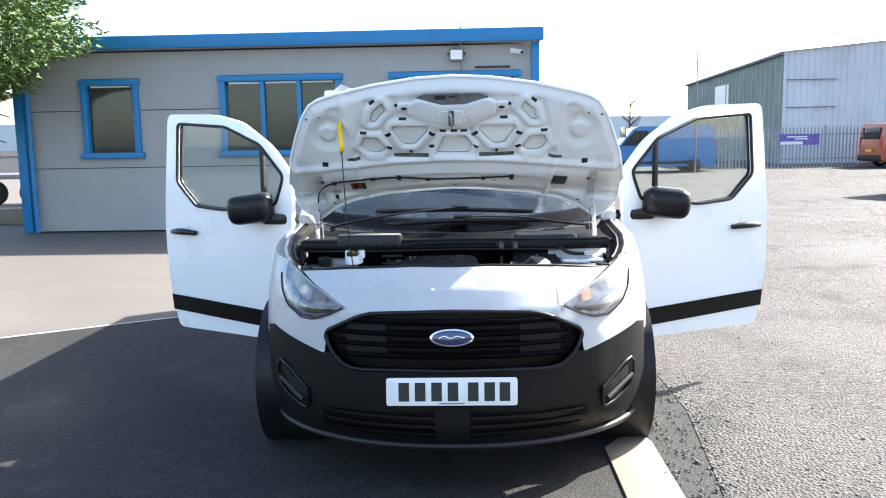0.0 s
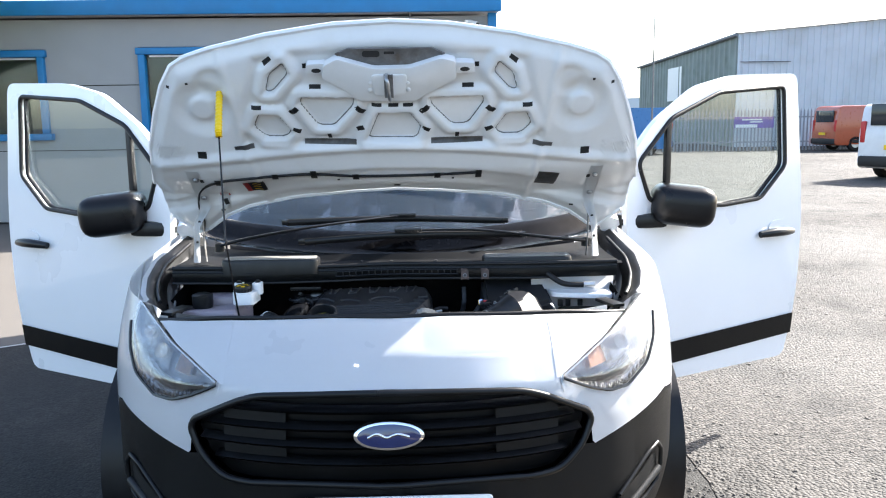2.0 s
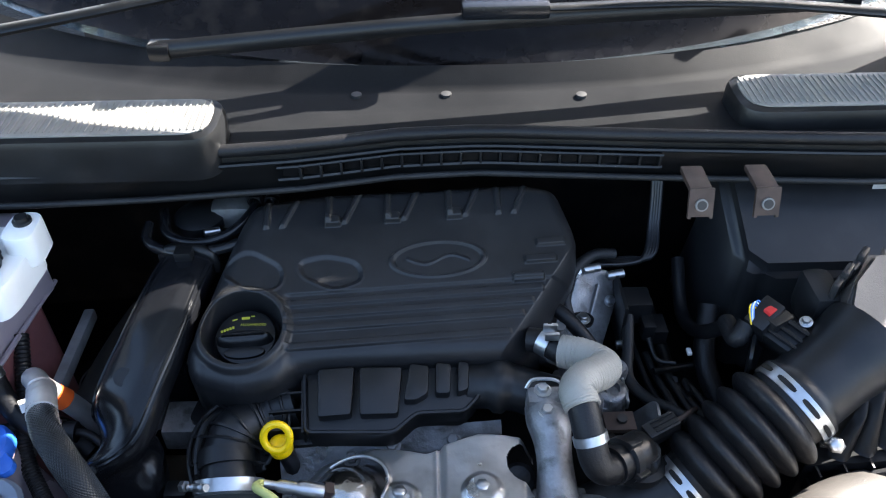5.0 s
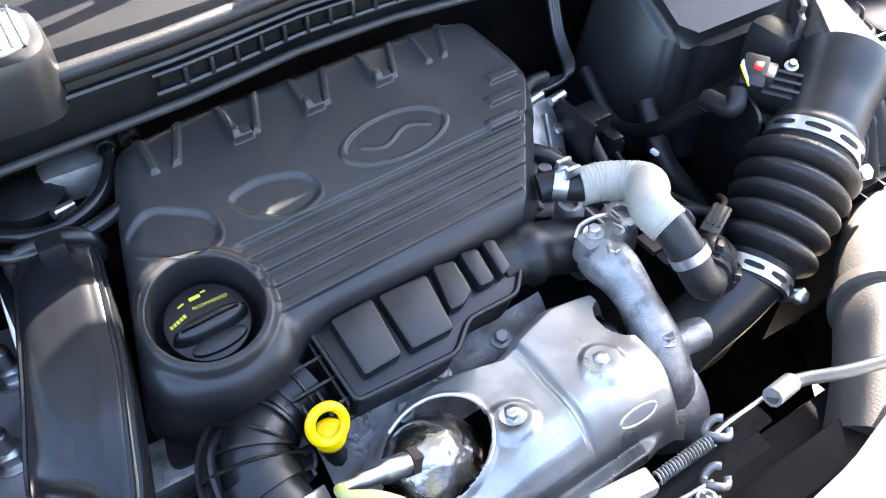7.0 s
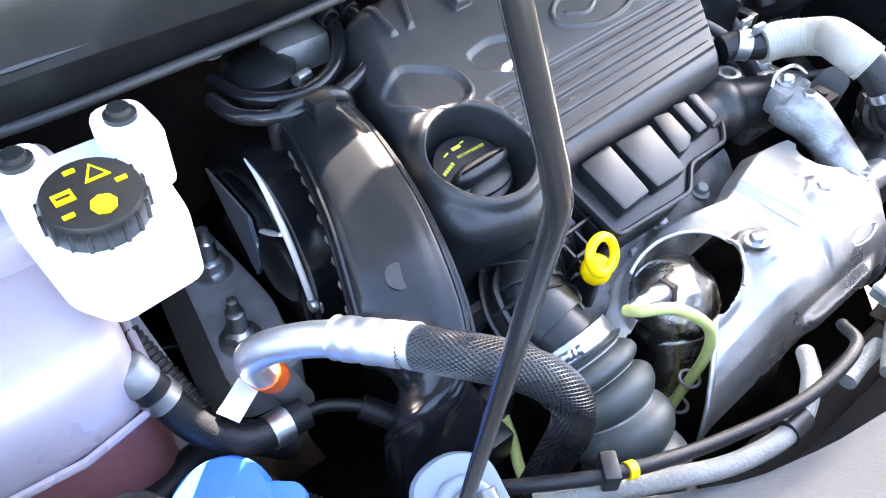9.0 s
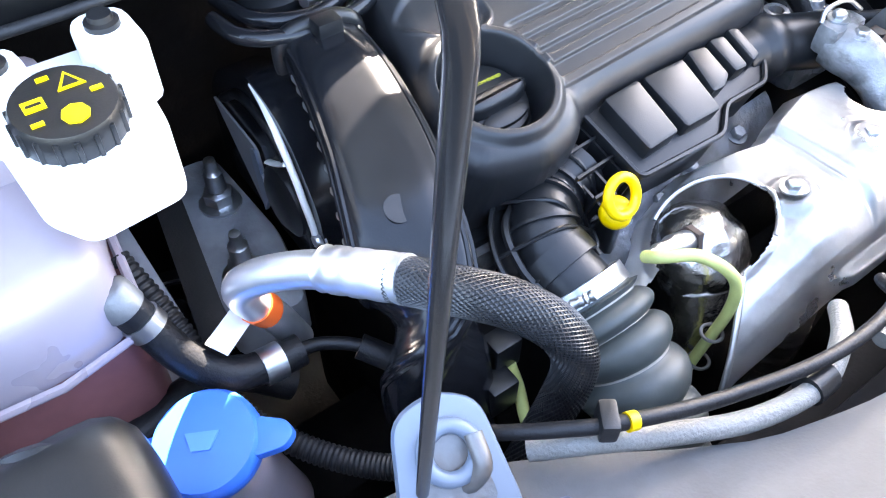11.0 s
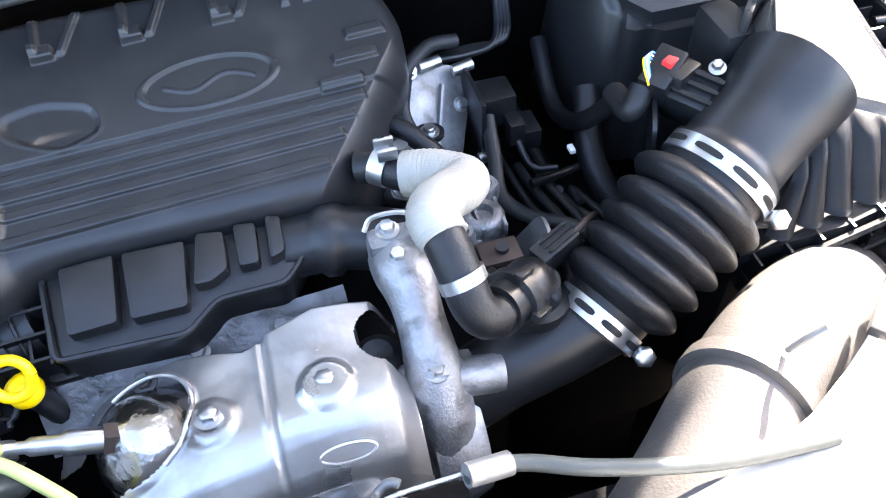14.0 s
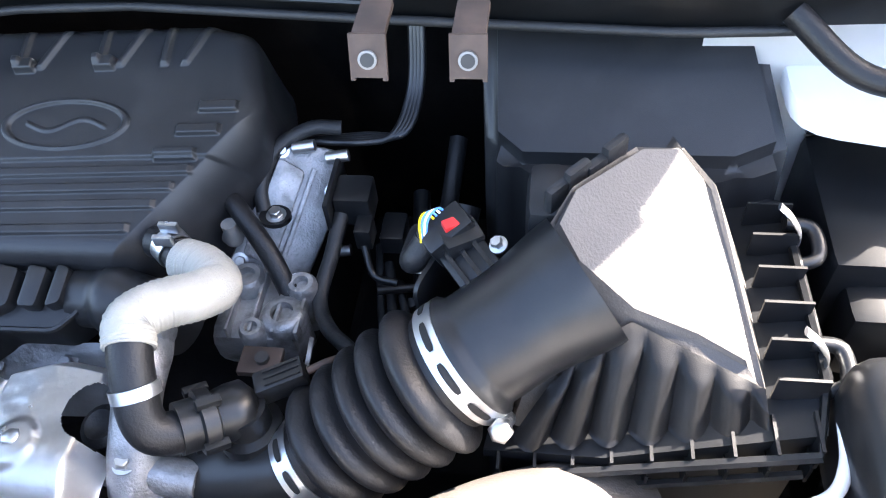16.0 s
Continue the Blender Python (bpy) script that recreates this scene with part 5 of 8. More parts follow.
def cowl_at(x, v):
    y0, y1 = interp(x, *LIP), 0.785 + 0.3 * abs(x / 0.76) ** 2.2
    z = interp(v, [0, 0.04, 0.1, 0.5, 0.8, 1.0], [0.985, 0.99, 0.984, 0.981, 0.984, 1.004])
    return Vector((x, y0 + (y1 - y0) * v, z + 0.002 * math.cos(x * 5)))


part("cowl_top", sheet(cowl_at, span(-0.74, 0.74, 60), span(0, 1, 20)), COWL, cowl)
part("lip_seal", tube([(x, interp(x, *LIP) - 0.004, 0.99) for x in span(-0.72, 0.72, 40)], 0.007, n=8, k=1), RUBBER, cowl, "black rubber edge seal")
part("cowl_front", sheet(lambda x, v: Vector((x, interp(x, *LIP) - 0.005 - 0.004 * math.sin(v * 3.1), 0.986 - 0.044 * v)), span(-0.72, 0.72, 60), span(0, 1, 8), 0.004), BLACK, cowl, "upright black front face")
part("front_bead", tube([(x, interp(x, *LIP) - 0.0115, 0.977) for x in span(-0.72, 0.72, 40)], 0.0022, n=6, k=1), BLACK, cowl)
part("lower_seal", tube([(x, interp(x, *LIP) - 0.012, 0.943) for x in span(-0.72, 0.5, 40)], 0.0036, n=8, k=1), DARKHOSE, cowl, "thin rubber strip along the lower edge")
for i in range(19):
    x = -0.182 + 0.0205 * i
    y = interp(x, *LIP) - 0.0105
    part("slot", box((x, y, 0.9655), (0.0165, 0.003, 0.0125), bevel=0.001), DEEP, cowl)
    part("slot_rib", box((x + 0.0103, y - 0.002, 0.9655), (0.0028, 0.008, 0.0145), bevel=0.0008), BLACK, cowl)
part("slot_lip", tube([(x, interp(x, *LIP) - 0.0145, 0.9725) for x in span(-0.195, 0.2, 20)], 0.0018, n=6, k=1), BLACK, cowl)
part("slot_lip", tube([(x, interp(x, *LIP) - 0.0145, 0.958) for x in span(-0.195, 0.2, 20)], 0.0022, n=6, k=1), BLACK, cowl)
for name, x0, x1, y0, y1, z in (("l", -0.56, -0.247, 0.622, 0.706, 1.018), ("r", 0.284, 0.58, 0.672, 0.757, 1.006)):
    q = rounded([(x0, y0), (x1, y0), (x1, y1), (x0, y1)], 0.03, 5)
    pod = part("intake_pod", prism(q, 0.97, z, bevel=0.01), BLACK, cowl, "raised oval air intake with fine mesh")
    cx, cy = (x0 + x1) / 2, (y0 + y1) / 2
    q2 = rounded([(x0 + 0.009, y0 + 0.009), (x1 - 0.009, y0 + 0.009), (x1 - 0.009, y1 - 0.009), (x0 + 0.009, y1 - 0.009)], 0.026, 5)
    part("mesh", prism(q2, z - 0.004, z + 0.0012), MESHP, pod, "fine grey mesh")
    b = bmesh.new()
    for i in range(44):
        x = x0 + 0.014 + (x1 - x0 - 0.028) * i / 43
        box((x, cy, z + 0.0015), (0.0014, y1 - y0 - 0.03, 0.002), bm=b)
    tagged(part("wire_weave", b, MESHP, pod), kind="stuff")
for x, y in ((-0.02, 0.755), (0.13, 0.748), (-0.12, 0.757)):
    part("clip_hole", lathe([(0.006, 0.982), (0.006, 0.9875), (0.002, 0.988)], Matrix.Translation((x, y, 0.0)), 12), INK, cowl)
# Walls and floor of the bay; their near-black colour holds the depth's shade
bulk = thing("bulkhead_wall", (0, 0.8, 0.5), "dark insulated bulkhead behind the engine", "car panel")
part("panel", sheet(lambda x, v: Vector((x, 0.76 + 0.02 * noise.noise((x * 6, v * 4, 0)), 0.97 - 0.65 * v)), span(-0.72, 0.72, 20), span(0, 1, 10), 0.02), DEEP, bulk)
tray = thing("engine_undertray", (0, 0.5, 0.2), "grimy undertray below the engine, shade put into its black", "car panel")
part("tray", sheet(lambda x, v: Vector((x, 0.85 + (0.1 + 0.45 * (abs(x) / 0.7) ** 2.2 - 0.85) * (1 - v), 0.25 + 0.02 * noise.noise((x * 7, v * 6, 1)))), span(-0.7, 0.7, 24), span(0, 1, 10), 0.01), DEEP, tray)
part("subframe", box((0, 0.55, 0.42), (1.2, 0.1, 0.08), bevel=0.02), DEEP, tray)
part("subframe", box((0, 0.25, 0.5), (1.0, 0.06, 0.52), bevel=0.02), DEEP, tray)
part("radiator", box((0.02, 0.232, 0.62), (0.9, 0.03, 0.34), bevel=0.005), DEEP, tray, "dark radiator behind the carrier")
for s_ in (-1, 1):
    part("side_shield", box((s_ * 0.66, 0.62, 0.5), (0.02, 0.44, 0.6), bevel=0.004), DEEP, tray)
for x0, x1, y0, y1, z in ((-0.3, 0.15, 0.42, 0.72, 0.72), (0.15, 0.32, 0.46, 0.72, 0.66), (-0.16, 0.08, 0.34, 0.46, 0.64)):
    part("engine_block", box(((x0 + x1) / 2, (y0 + y1) / 2, (z + 0.3) / 2), (x1 - x0, y1 - y0, z - 0.3), bevel=0.02), DEEP, tray, "grimy engine block, shade put into its black")

# engine cover
COUT = rounded([(-0.238, -0.04), (-0.253, -0.085), (-0.245, -0.112), (-0.2, -0.128), (-0.165, -0.122), (-0.148, -0.107), (-0.12, -0.104), (0.066, -0.112), (0.082, -0.102), (0.148, -0.012), (0.15, 0.025), (0.138, 0.085), (0.1, 0.096), (-0.12, 0.098), (-0.192, 0.09), (-0.206, 0.06), (-0.222, 0.012)], 0.012, 3)
BL1 = rounded([(-0.219, 0.014), (-0.194, 0.026), (-0.161, 0.004), (-0.161, -0.018), (-0.187, -0.026), (-0.217, 0.0)], 0.01, 3)
BL2 = rounded([(-0.142, 0.008), (-0.115, 0.013), (-0.083, 0.003), (-0.079, -0.018), (-0.108, -0.026), (-0.138, -0.008)], 0.01, 3)
CAPX, CAPY = -0.197, -0.0645


def field(x, y, poly):
    """Signed distances of many places to a polygon's rim: positive inside."""
    best, odd = np.full(x.shape, 9.0), np.zeros(x.shape, bool)
    for (x0, y0), (x1, y1) in zip(poly, poly[1:] + poly[:1]):
        dx, dy = x1 - x0, y1 - y0
        t = np.clip(((x - x0) * dx + (y - y0) * dy) / max(1e-12, dx * dx + dy * dy), 0, 1)
        best = np.minimum(best, np.hypot(x - x0 - t * dx, y - y0 - t * dy))
        if dy:
            odd ^= ((y0 > y) != (y1 > y)) & (x < x0 + (y - y0) * dx / dy)
    return np.where(odd, best, -best)


def step(a, b, x):
    t = np.clip((x - a) / (b - a), 0, 1)
    return t * t * (3 - 2 * t)


def cover_height(x, y, d):
    t = np.clip((d + 0.003) / 0.02, 0, 1)
    h = -(1 - np.sqrt(1 - (1 - t) ** 2)) * 0.028
    h = h - 0.07 * step(0.0, -0.008, d)
    h -= np.maximum(0.0, (x - 0.07) * 0.786 - (y + 0.086) * 0.619) * 1.0 * step(0.03, 0.012, y)
    for yy, xe in ((-0.04, 0.106), (-0.054, 0.094), (-0.068, 0.082), (-0.087, 0.066)):
        h += 0.0034 * step(0.0044, 0.003, abs(y - yy)) * step(-0.158, -0.152, x) * step(xe, xe - 0.004, x)
    h -= 0.003 * step(-0.028, -0.031, y) * step(-0.16, -0.15, x)
    for xa, xb, yy in ((0.103, 0.136, 0.012), (0.088, 0.124, -0.008), (0.073, 0.108, -0.028)):
        h += 0.0042 * step(0.0052, 0.0035, abs(y - yy)) * step(xa, xa + 0.003, x) * step(xb, xb - 0.003, x)
    for x0, k in ((-0.168, 0), (-0.107, 1), (-0.044, 1), (0.022, 1), (0.079, 0)):
        for q in (-1, 1):
            dist = abs((x - x0 - 0.004 * k) * 0.9 - q * 0.008 - (y - 0.055) * 0.42 * (1 if q > 0 else 0.1))
            h += 0.0036 * step(0.0038, 0.0016, dist) * step(0.05, 0.054, y) * step(0.093, 0.086, y)
        if k:
            h += 0.0075 * step(0.0088, 0.0072, abs(x - x0)) * step(0.006, 0.0042, abs(y - 0.054))
    for pad in (BL1, BL2):
        e = field(x, y, pad)
        h -= 0.0032 * step(-0.0035, 0.0025, e)
        h += 0.0006 * step(0.0022, 0.0005, abs(e + 0.0035)) * step(0.012, -0.01, y)
    e = np.hypot(x / 0.048, y / 0.021)
    h += 0.0024 * step(0.08, 0.035, abs(e - 1.0)) - 0.0008 * step(1.0, 0.9, e)
    h += 0.0014 * step(0.0024, 0.0009, abs(y - 0.0045 * np.sin(x * 118))) * step(0.034, 0.03, abs(x))
    r = np.hypot(x - CAPX, y - CAPY)
    h += 0.006 * step(0.05, 0.043, r) * step(0.028, 0.04, r)
    h -= 0.034 * step(0.0395, 0.0345, r)
    return h


cover = thing("engine_cover", E(0, 0), "matt black ribbed plastic engine cover", "engine cover")
NX, NY = 560, 330
gx, gy = np.meshgrid(np.linspace(-0.262, 0.158, NX + 1), np.linspace(-0.138, 0.108, NY + 1), indexing="ij")
gd = field(gx, gy, COUT)
gz = cover_height(gx, gy, gd)
number = np.where(gd > -0.008, np.cumsum((gd > -0.008).ravel()).reshape(gd.shape) - 1, -1)
places = [E(*p) for p in zip(gx[gd > -0.008].tolist(), gy[gd > -0.008].tolist(), gz[gd > -0.008].tolist())]
quads = np.stack([number[:-1, :-1], number[1:, :-1], number[1:, 1:], number[:-1, 1:]], -1).reshape(-1, 4)
me = bpy.data.meshes.new("shell")
me.from_pydata(places, [], quads[quads.min(1) >= 0].tolist())
me.shade_smooth()
me.materials.append(COVER)
shell = new("shell", me)
shell.parent, shell.matrix_parent_inverse = cover, offset_of(cover).inverted()
tagged(shell)
capm = EM @ Matrix.Translation((CAPX, CAPY, -0.034))
cap = part("oil_filler_cap", lathe([(0.031, 0), (0.031, 0.012), (0.029, 0.017), (0.02, 0.019), (0.002, 0.0195)], capm, 40), BLACK, cover, "black oil filler cap with yellow print")
part("grip_bar", prism(oval(0, -0.005, 0.0285, 0.0095, 32), 0.012, 0.031, capm, bevel=0.005, inset=0.003), BLACK, cap)
part("lower_pad", prism(oval(0, -0.018, 0.02, 0.007, 24), 0.012, 0.0215, capm, bevel=0.002), BLACK, cap)
for i in range(5):
    part("print_bar", box((-0.0225 + 0.0028 * i, 0.0078 + 0.0007 * i, 0.0194), (0.002, 0.0026, 0.0006), capm @ pose(0, 0, 0, 0, 0, 4)), PRINTY, cap)
part("print_word", lettering("RECOMMENDED", 0.0034, capm @ Matrix.Translation((-0.005, 0.0112, 0.0192)) @ pose(0, 0, 0, 0, 0, -3)), PRINTY, cap, "small yellow lettering")
b = box((0.0, 0.0195, 0.0192), (0.008, 0.0026, 0.0007), capm)
box((-0.006, 0.0205, 0.0192), (0.005, 0.0012, 0.0007), capm @ pose(0, 0, 0, 0, 0, 14), bm=b)
box((0.007, 0.0212, 0.0192), (0.0035, 0.001, 0.0007), capm, bm=b)
part("oil_symbol", b, PRINTY, cap, "yellow oil can symbol")

# charge pipe box under the front lip of the cover
res = thing("resonator_box", E(-0.06, -0.13, -0.03), "black plastic resonator with raised rectangular panels", "air intake")
TO = rounded([(-0.14, -0.096), (-0.036, -0.096), (-0.026, -0.09), (0.026, -0.104), (0.03, -0.112), (0.028, -0.142), (0.012, -0.157), (-0.034, -0.155), (-0.057, -0.172), (-0.139, -0.165)], 0.006, 3)
part("housing", prism(TO, -0.065, -0.026, EM, bevel=0.003), BLACK, res)
part("rim", tube([E(x, y, -0.0245) for x, y in TO + [TO[0]]], 0.0022, n=6, k=1), BLACK, res)
for q in ([(-0.126, -0.107), (-0.091, -0.107), (-0.096, -0.155), (-0.127, -0.155)], [(-0.086, -0.108), (-0.045, -0.111), (-0.052, -0.158), (-0.088, -0.156)], [(-0.037, -0.108), (-0.019, -0.112), (-0.022, -0.14), (-0.034, -0.146), (-0.046, -0.145)], [(-0.012, -0.109), (0.003, -0.112), (-0.001, -0.142), (-0.015, -0.141)], [(0.01, -0.109), (0.02, -0.112), (0.017, -0.139), (0.006, -0.142)]):
    part("panel", prism(rounded(q, 0.003, 2), -0.03, -0.0135, EM, bevel=0.002), BLACK, res)
for k in range(4):
    part("web", box((-0.155, -0.104 - 0.018 * k, -0.045), (0.04, 0.002, 0.03), EM), BLACK, res)
for k in range(3):
    part("web", box((-0.143 - 0.013 * k, -0.13, -0.045 - 0.004 * k), (0.002, 0.065, 0.028), EM), BLACK, res)
part("web_floor", box((-0.158, -0.13, -0.065), (0.05, 0.07, 0.01), EM, bevel=0.003), BLACK, res)
part("outlet", tube([E(0.02, -0.125, -0.04), E(0.06, -0.132, -0.036), E(0.105, -0.15, -0.036)], lambda t: 0.023 + 0.004 * (0.25 < t < 0.5), n=24, k=8), BLACK, res, "round outlet stub")

# ribbed elbow, clamp and corrugated hose down to the intercooler
elbow = thing("intake_elbow", (-0.22, 0.45, 0.8), "black ribbed plastic intake elbow", "pipe")
EP = [E(-0.15, -0.125, -0.055), (-0.207, 0.467, 0.793), (-0.232, 0.448, 0.795), (-0.239, 0.422, 0.785), (-0.236, 0.4, 0.777)]
part("pipe", tube(EP, 0.025, n=24), BLACK, elbow)
el = spline(EP, 6)
for i in (5, 9, 13, 17):
    p, q = el[i], el[i + 1]
    part("rib", lathe([(0.022, -0.0012), (0.028, -0.0012), (0.028, 0.0012), (0.022, 0.0012)], along(p, q), 28), BLACK, elbow)
part("spine", tube([Vector(p) + Vector((-0.028, 0.004, 0.012)) for p in EP[1:]], 0.003, n=6), BLACK, elbow)
fl_l, fl_r = [], []
for i in range(2, len(el) - 2):
    d = (el[i + 1] - el[i - 1]).normalized()
    side = d.cross(Vector((0.1, -0.35, 0.93))).normalized()
    w = 0.036 + 0.003 * math.sin(i * 0.5)
    fl_l.append(el[i] - side * w)
    fl_r.append(el[i] + side * w)
part("flange_edge", tube(fl_l, 0.0022, n=6, k=2), BLACK, elbow)
part("flange_edge", tube(fl_r, 0.0022, n=6, k=2), BLACK, elbow)
part("flange", sheet(lambda i, v: fl_l[int(i)].lerp(fl_r[int(i)], v) - Vector((0, 0, 0.003)), range(len(fl_l)), [0, 0.5, 1], 0.002), BLACK, elbow)
for i in range(1, len(fl_l) - 1, 4):
    up = Vector((0.1, -0.35, 0.93)).normalized()
    part("cross_rib", tube([fl_l[i], fl_l[i].lerp(fl_r[i], 0.2) + up * 0.014, fl_l[i].lerp(fl_r[i], 0.5) + up * 0.027, fl_l[i].lerp(fl_r[i], 0.8) + up * 0.014, fl_r[i]], 0.0016, n=6, k=4), BLACK, elbow)
part("collar", lathe([(0.029, -0.008), (0.029, 0.008)], along(EP[3], EP[4]), 28), BLACK, elbow)
lug = part("fixing_lug", prism(rounded([(-0.03, -0.02), (0.02, -0.02), (0.03, 0.025), (-0.02, 0.03)], 0.012), -0.003, 0.003, Matrix.Translation((-0.258, 0.487, 0.783))), BLACK, elbow)
part("bolt", hexbolt(Matrix.Translation((-0.261, 0.489, 0.787)), 0.007), ZINC, lug)
hose = thing("corrugated_hose", (-0.25, 0.33, 0.76), "dark grey corrugated charge air hose", "hose")
HP = [(-0.236, 0.402, 0.778), (-0.235, 0.378, 0.765), (-0.234, 0.352, 0.748), (-0.233, 0.32, 0.71), (-0.231, 0.29, 0.65)]


def bulges(t):
    f = (t * 6.2) % 1.0
    return 0.028 + 0.011 * max(0.0, math.sin(math.pi * f)) ** 0.6 if t > 0.12 else 0.031


part("hose", tube(HP, bulges, n=32, k=24), GREYHOSE, hose)
hl_ = spline(HP, 24)
for k in range(1, 6):
    i = int(k / 6.2 * (len(hl_) - 1))
    part("mould_line", lathe([(0.0295, -0.001), (0.031, -0.001), (0.031, 0.001), (0.0295, 0.001)], along(hl_[i], hl_[i + 1]), 32), SLEEVE, hose)
cl = part("clamp", ringband(along(HP[0], HP[1]) @ Matrix.Translation((0, 0, 0.004)), 0.0315, 0.012, 0.0012), ZINC, hose, "zinc hose clamp")
cm = along(HP[0], HP[1])
part("clamp_screw", tube([Vector(HP[0]) + Vector((-0.032, -0.012, 0.012)), Vector(HP[0]) + Vector((-0.012, -0.022, 0.026))], lambda t: 0.0036 + 0.0006 * math.sin(t * 50), n=10, k=14), ZINC, cl)
part("screw_head", lathe([(0.0055, 0), (0.0055, 0.005)], along(Vector(HP[0]) + Vector((-0.035, -0.012, 0.014)), Vector(HP[0]) + Vector((-0.05, -0.008, 0.008))), 6), ZINC, cl)
part("clamp_tag", box((-0.222, 0.386, 0.8), (0.011, 0.007, 0.0012), pose(0, 0, 0, 35, 10, 0)), PAPER, cl)

# dipstick
dip = thing("oil_dipstick", (-0.188, 0.421, 0.8), "yellow loop handled oil dipstick", "dipstick")
part("handle", tube([Vector((-0.188, 0.421, 0.82)) + Vector((0.0122 * math.cos(a), 0.0065 * math.sin(a), 0.0115 * math.sin(a))) for a in span(0, 6.283, 18)], 0.0037, n=10, k=2, caps=False), YELLOW, dip)
part("collar", lathe([(0.0095, 0), (0.0115, 0.004), (0.011, 0.012), (0.006, 0.016)], along((-0.1865, 0.425, 0.795), (-0.188, 0.421, 0.815))), YELLOW, dip)
part("tube", tube([(-0.1865, 0.4255, 0.798), (-0.182, 0.431, 0.76), (-0.17, 0.44, 0.66)], 0.0085, n=10), BLACK, dip)

# heat shield over the catalyst
shield = thing("exhaust_heat_shield", (-0.04, 0.36, 0.75), "pressed aluminium exhaust heat shield with stains", "heat shield")
SX = ([-0.192, -0.165, -0.12, -0.085, -0.06, -0.03, 0.0, 0.04, 0.058], [0.735, 0.756, 0.783, 0.8, 0.806, 0.811, 0.817, 0.816, 0.808])


def shield_at(x, v):
    z = sum(interp(min(max(x + d, -0.192), 0.058), *SX) for d in (-0.014, -0.007, 0.0, 0.007, 0.014)) / 5
    near = [min(max(v + d, 0.0), 1.0) for d in ((-0.05, -0.025, 0.0, 0.025, 0.05) if 0.12 < v < 0.95 else (0.0,))]
    back = interp(x, [-0.192, -0.165, -0.1, -0.05, 0.0, 0.058], [0.432, 0.442, 0.44, 0.42, 0.432, 0.425])
    y = sum(interp(w, [0, 0.42, 0.5, 0.58, 0.66, 0.8, 1.0], [back, 0.35, 0.335, 0.322, 0.313, 0.305, 0.31]) for w in near) / len(near)
    dz = sum(interp(w, [0, 0.06, 0.42, 0.5, 0.58, 0.66, 0.8, 1.0], [-0.02, -0.004, 0.0, -0.004, -0.013, -0.03, -0.065, -0.13]) for w in near) / len(near)
    z += dz * (1.0 if x > -0.1 else interp(x, [-0.165, -0.1], [0.6, 1.0]))
    z -= 0.03 * smooth(0.036, 0.053, x) * (1 if v < 0.7 else 0.3)
    z += 0.006 * smooth(-0.045, -0.03, x) * smooth(0.6, 0.45, v) - 0.004 * smooth(0.004, 0.0, abs(x + 0.037)) * smooth(0.7, 0.5, v)
    for bx, bv in ((-0.001, 0.37), (-0.074, 0.34)):
        r = math.hypot(x - bx, (v - bv) * 0.19)
        z += 0.004 * smooth(0.02, 0.012, r)
    y -= 0.007 * smooth(0.012, 0.003, abs((v - 0.72) * 0.25 - 0.05 * (x + 0.02))) * smooth(-0.09, -0.06, x) * smooth(0.03, 0.0, x)
    z += 0.0012 * noise.noise((x * 30, y * 30, z * 30)) + 0.0003 * noise.noise((x * 90, y * 90, 4))
    return Vector((x, y, z))


HC, HR = Vector((-0.126, 0.385)), 0.037
b = bmesh.new()
us, vs = span(-0.192, 0.051, 250), span(0, 1, 190)
keep = {}
for i, u in enumerate(us):
    for j, v in enumerate(vs):
        p = shield_at(u, v)
        rr = math.hypot((p.x - HC.x) * 0.95, (p.y - HC.y))
        r2 = math.hypot(p.x - 0.042, (p.y - 0.388) * 0.9)
        if v < 0.77 and rr > HR and (r2 > 0.019 or v > 0.5) and (p.y > 0.39 or p.x > -0.089 - (0.39 - p.y) * 1.1) and p.x > -0.184 - (0.44 - p.y) * 0.1:
            if rr < HR + 0.006:
                p.z += 0.004 * (1 - (rr - HR) / 0.006)
            keep[i, j] = b.verts.new(p)
for i in range(250):
    for j in range(190):
        q = [(i, j), (i + 1, j), (i + 1, j + 1), (i, j + 1)]
        if all(k in keep for k in q):
            b.faces.new([keep[k] for k in q])
bmesh.ops.solidify(b, geom=b.faces[:], thickness=0.002)
part("shell", b, SHIELD, shield, sharp=60)
rim_line = []
for a in span(-1.05, 2.0, 40):
    x, y = HC.x + (HR + 0.0022) / 0.95 * math.cos(a), HC.y + (HR + 0.0022) * math.sin(a)
    v0, v1 = 0.0, 0.9
    for _ in range(24):
        vm = (v0 + v1) / 2
        v0, v1 = (vm, v1) if shield_at(x, vm).y > y else (v0, vm)
    rim_line.append(shield_at(x, v0) + Vector((0, 0, 0.003)))
cut_line = []
for v in span(0.22, 0.766, 40):
    x = -0.1
    for _ in range(12):
        x = -0.0885 - (0.39 - shield_at(x, v).y) * 1.1
    if math.hypot((x - HC.x) * 0.95, shield_at(x, v).y - HC.y) > HR:
        cut_line.append(shield_at(x, v) + Vector((0, 0, 0.001)))
part("folded_edge", tube(cut_line, 0.0024, n=8, k=1), SHIELD, shield)
part("opening_rim", tube(rim_line, 0.0019, n=8, k=1), SHIELD, shield, "rolled edge of the opening")
for x, y, z in ((-0.001, 0.361, 0.82), (-0.074, 0.366, 0.806), (-0.138, 0.338, 0.752)):
    part("bolt", hexbolt(Matrix.Translation((x, y, z)) @ pose(0, 0, 0, -12), 0.0065, 0.006), ZINC, shield)
MK = frame_of((0.003, 0.3215, 0.802), (1, 0.0, 0), (0, 0.55, 0.83))
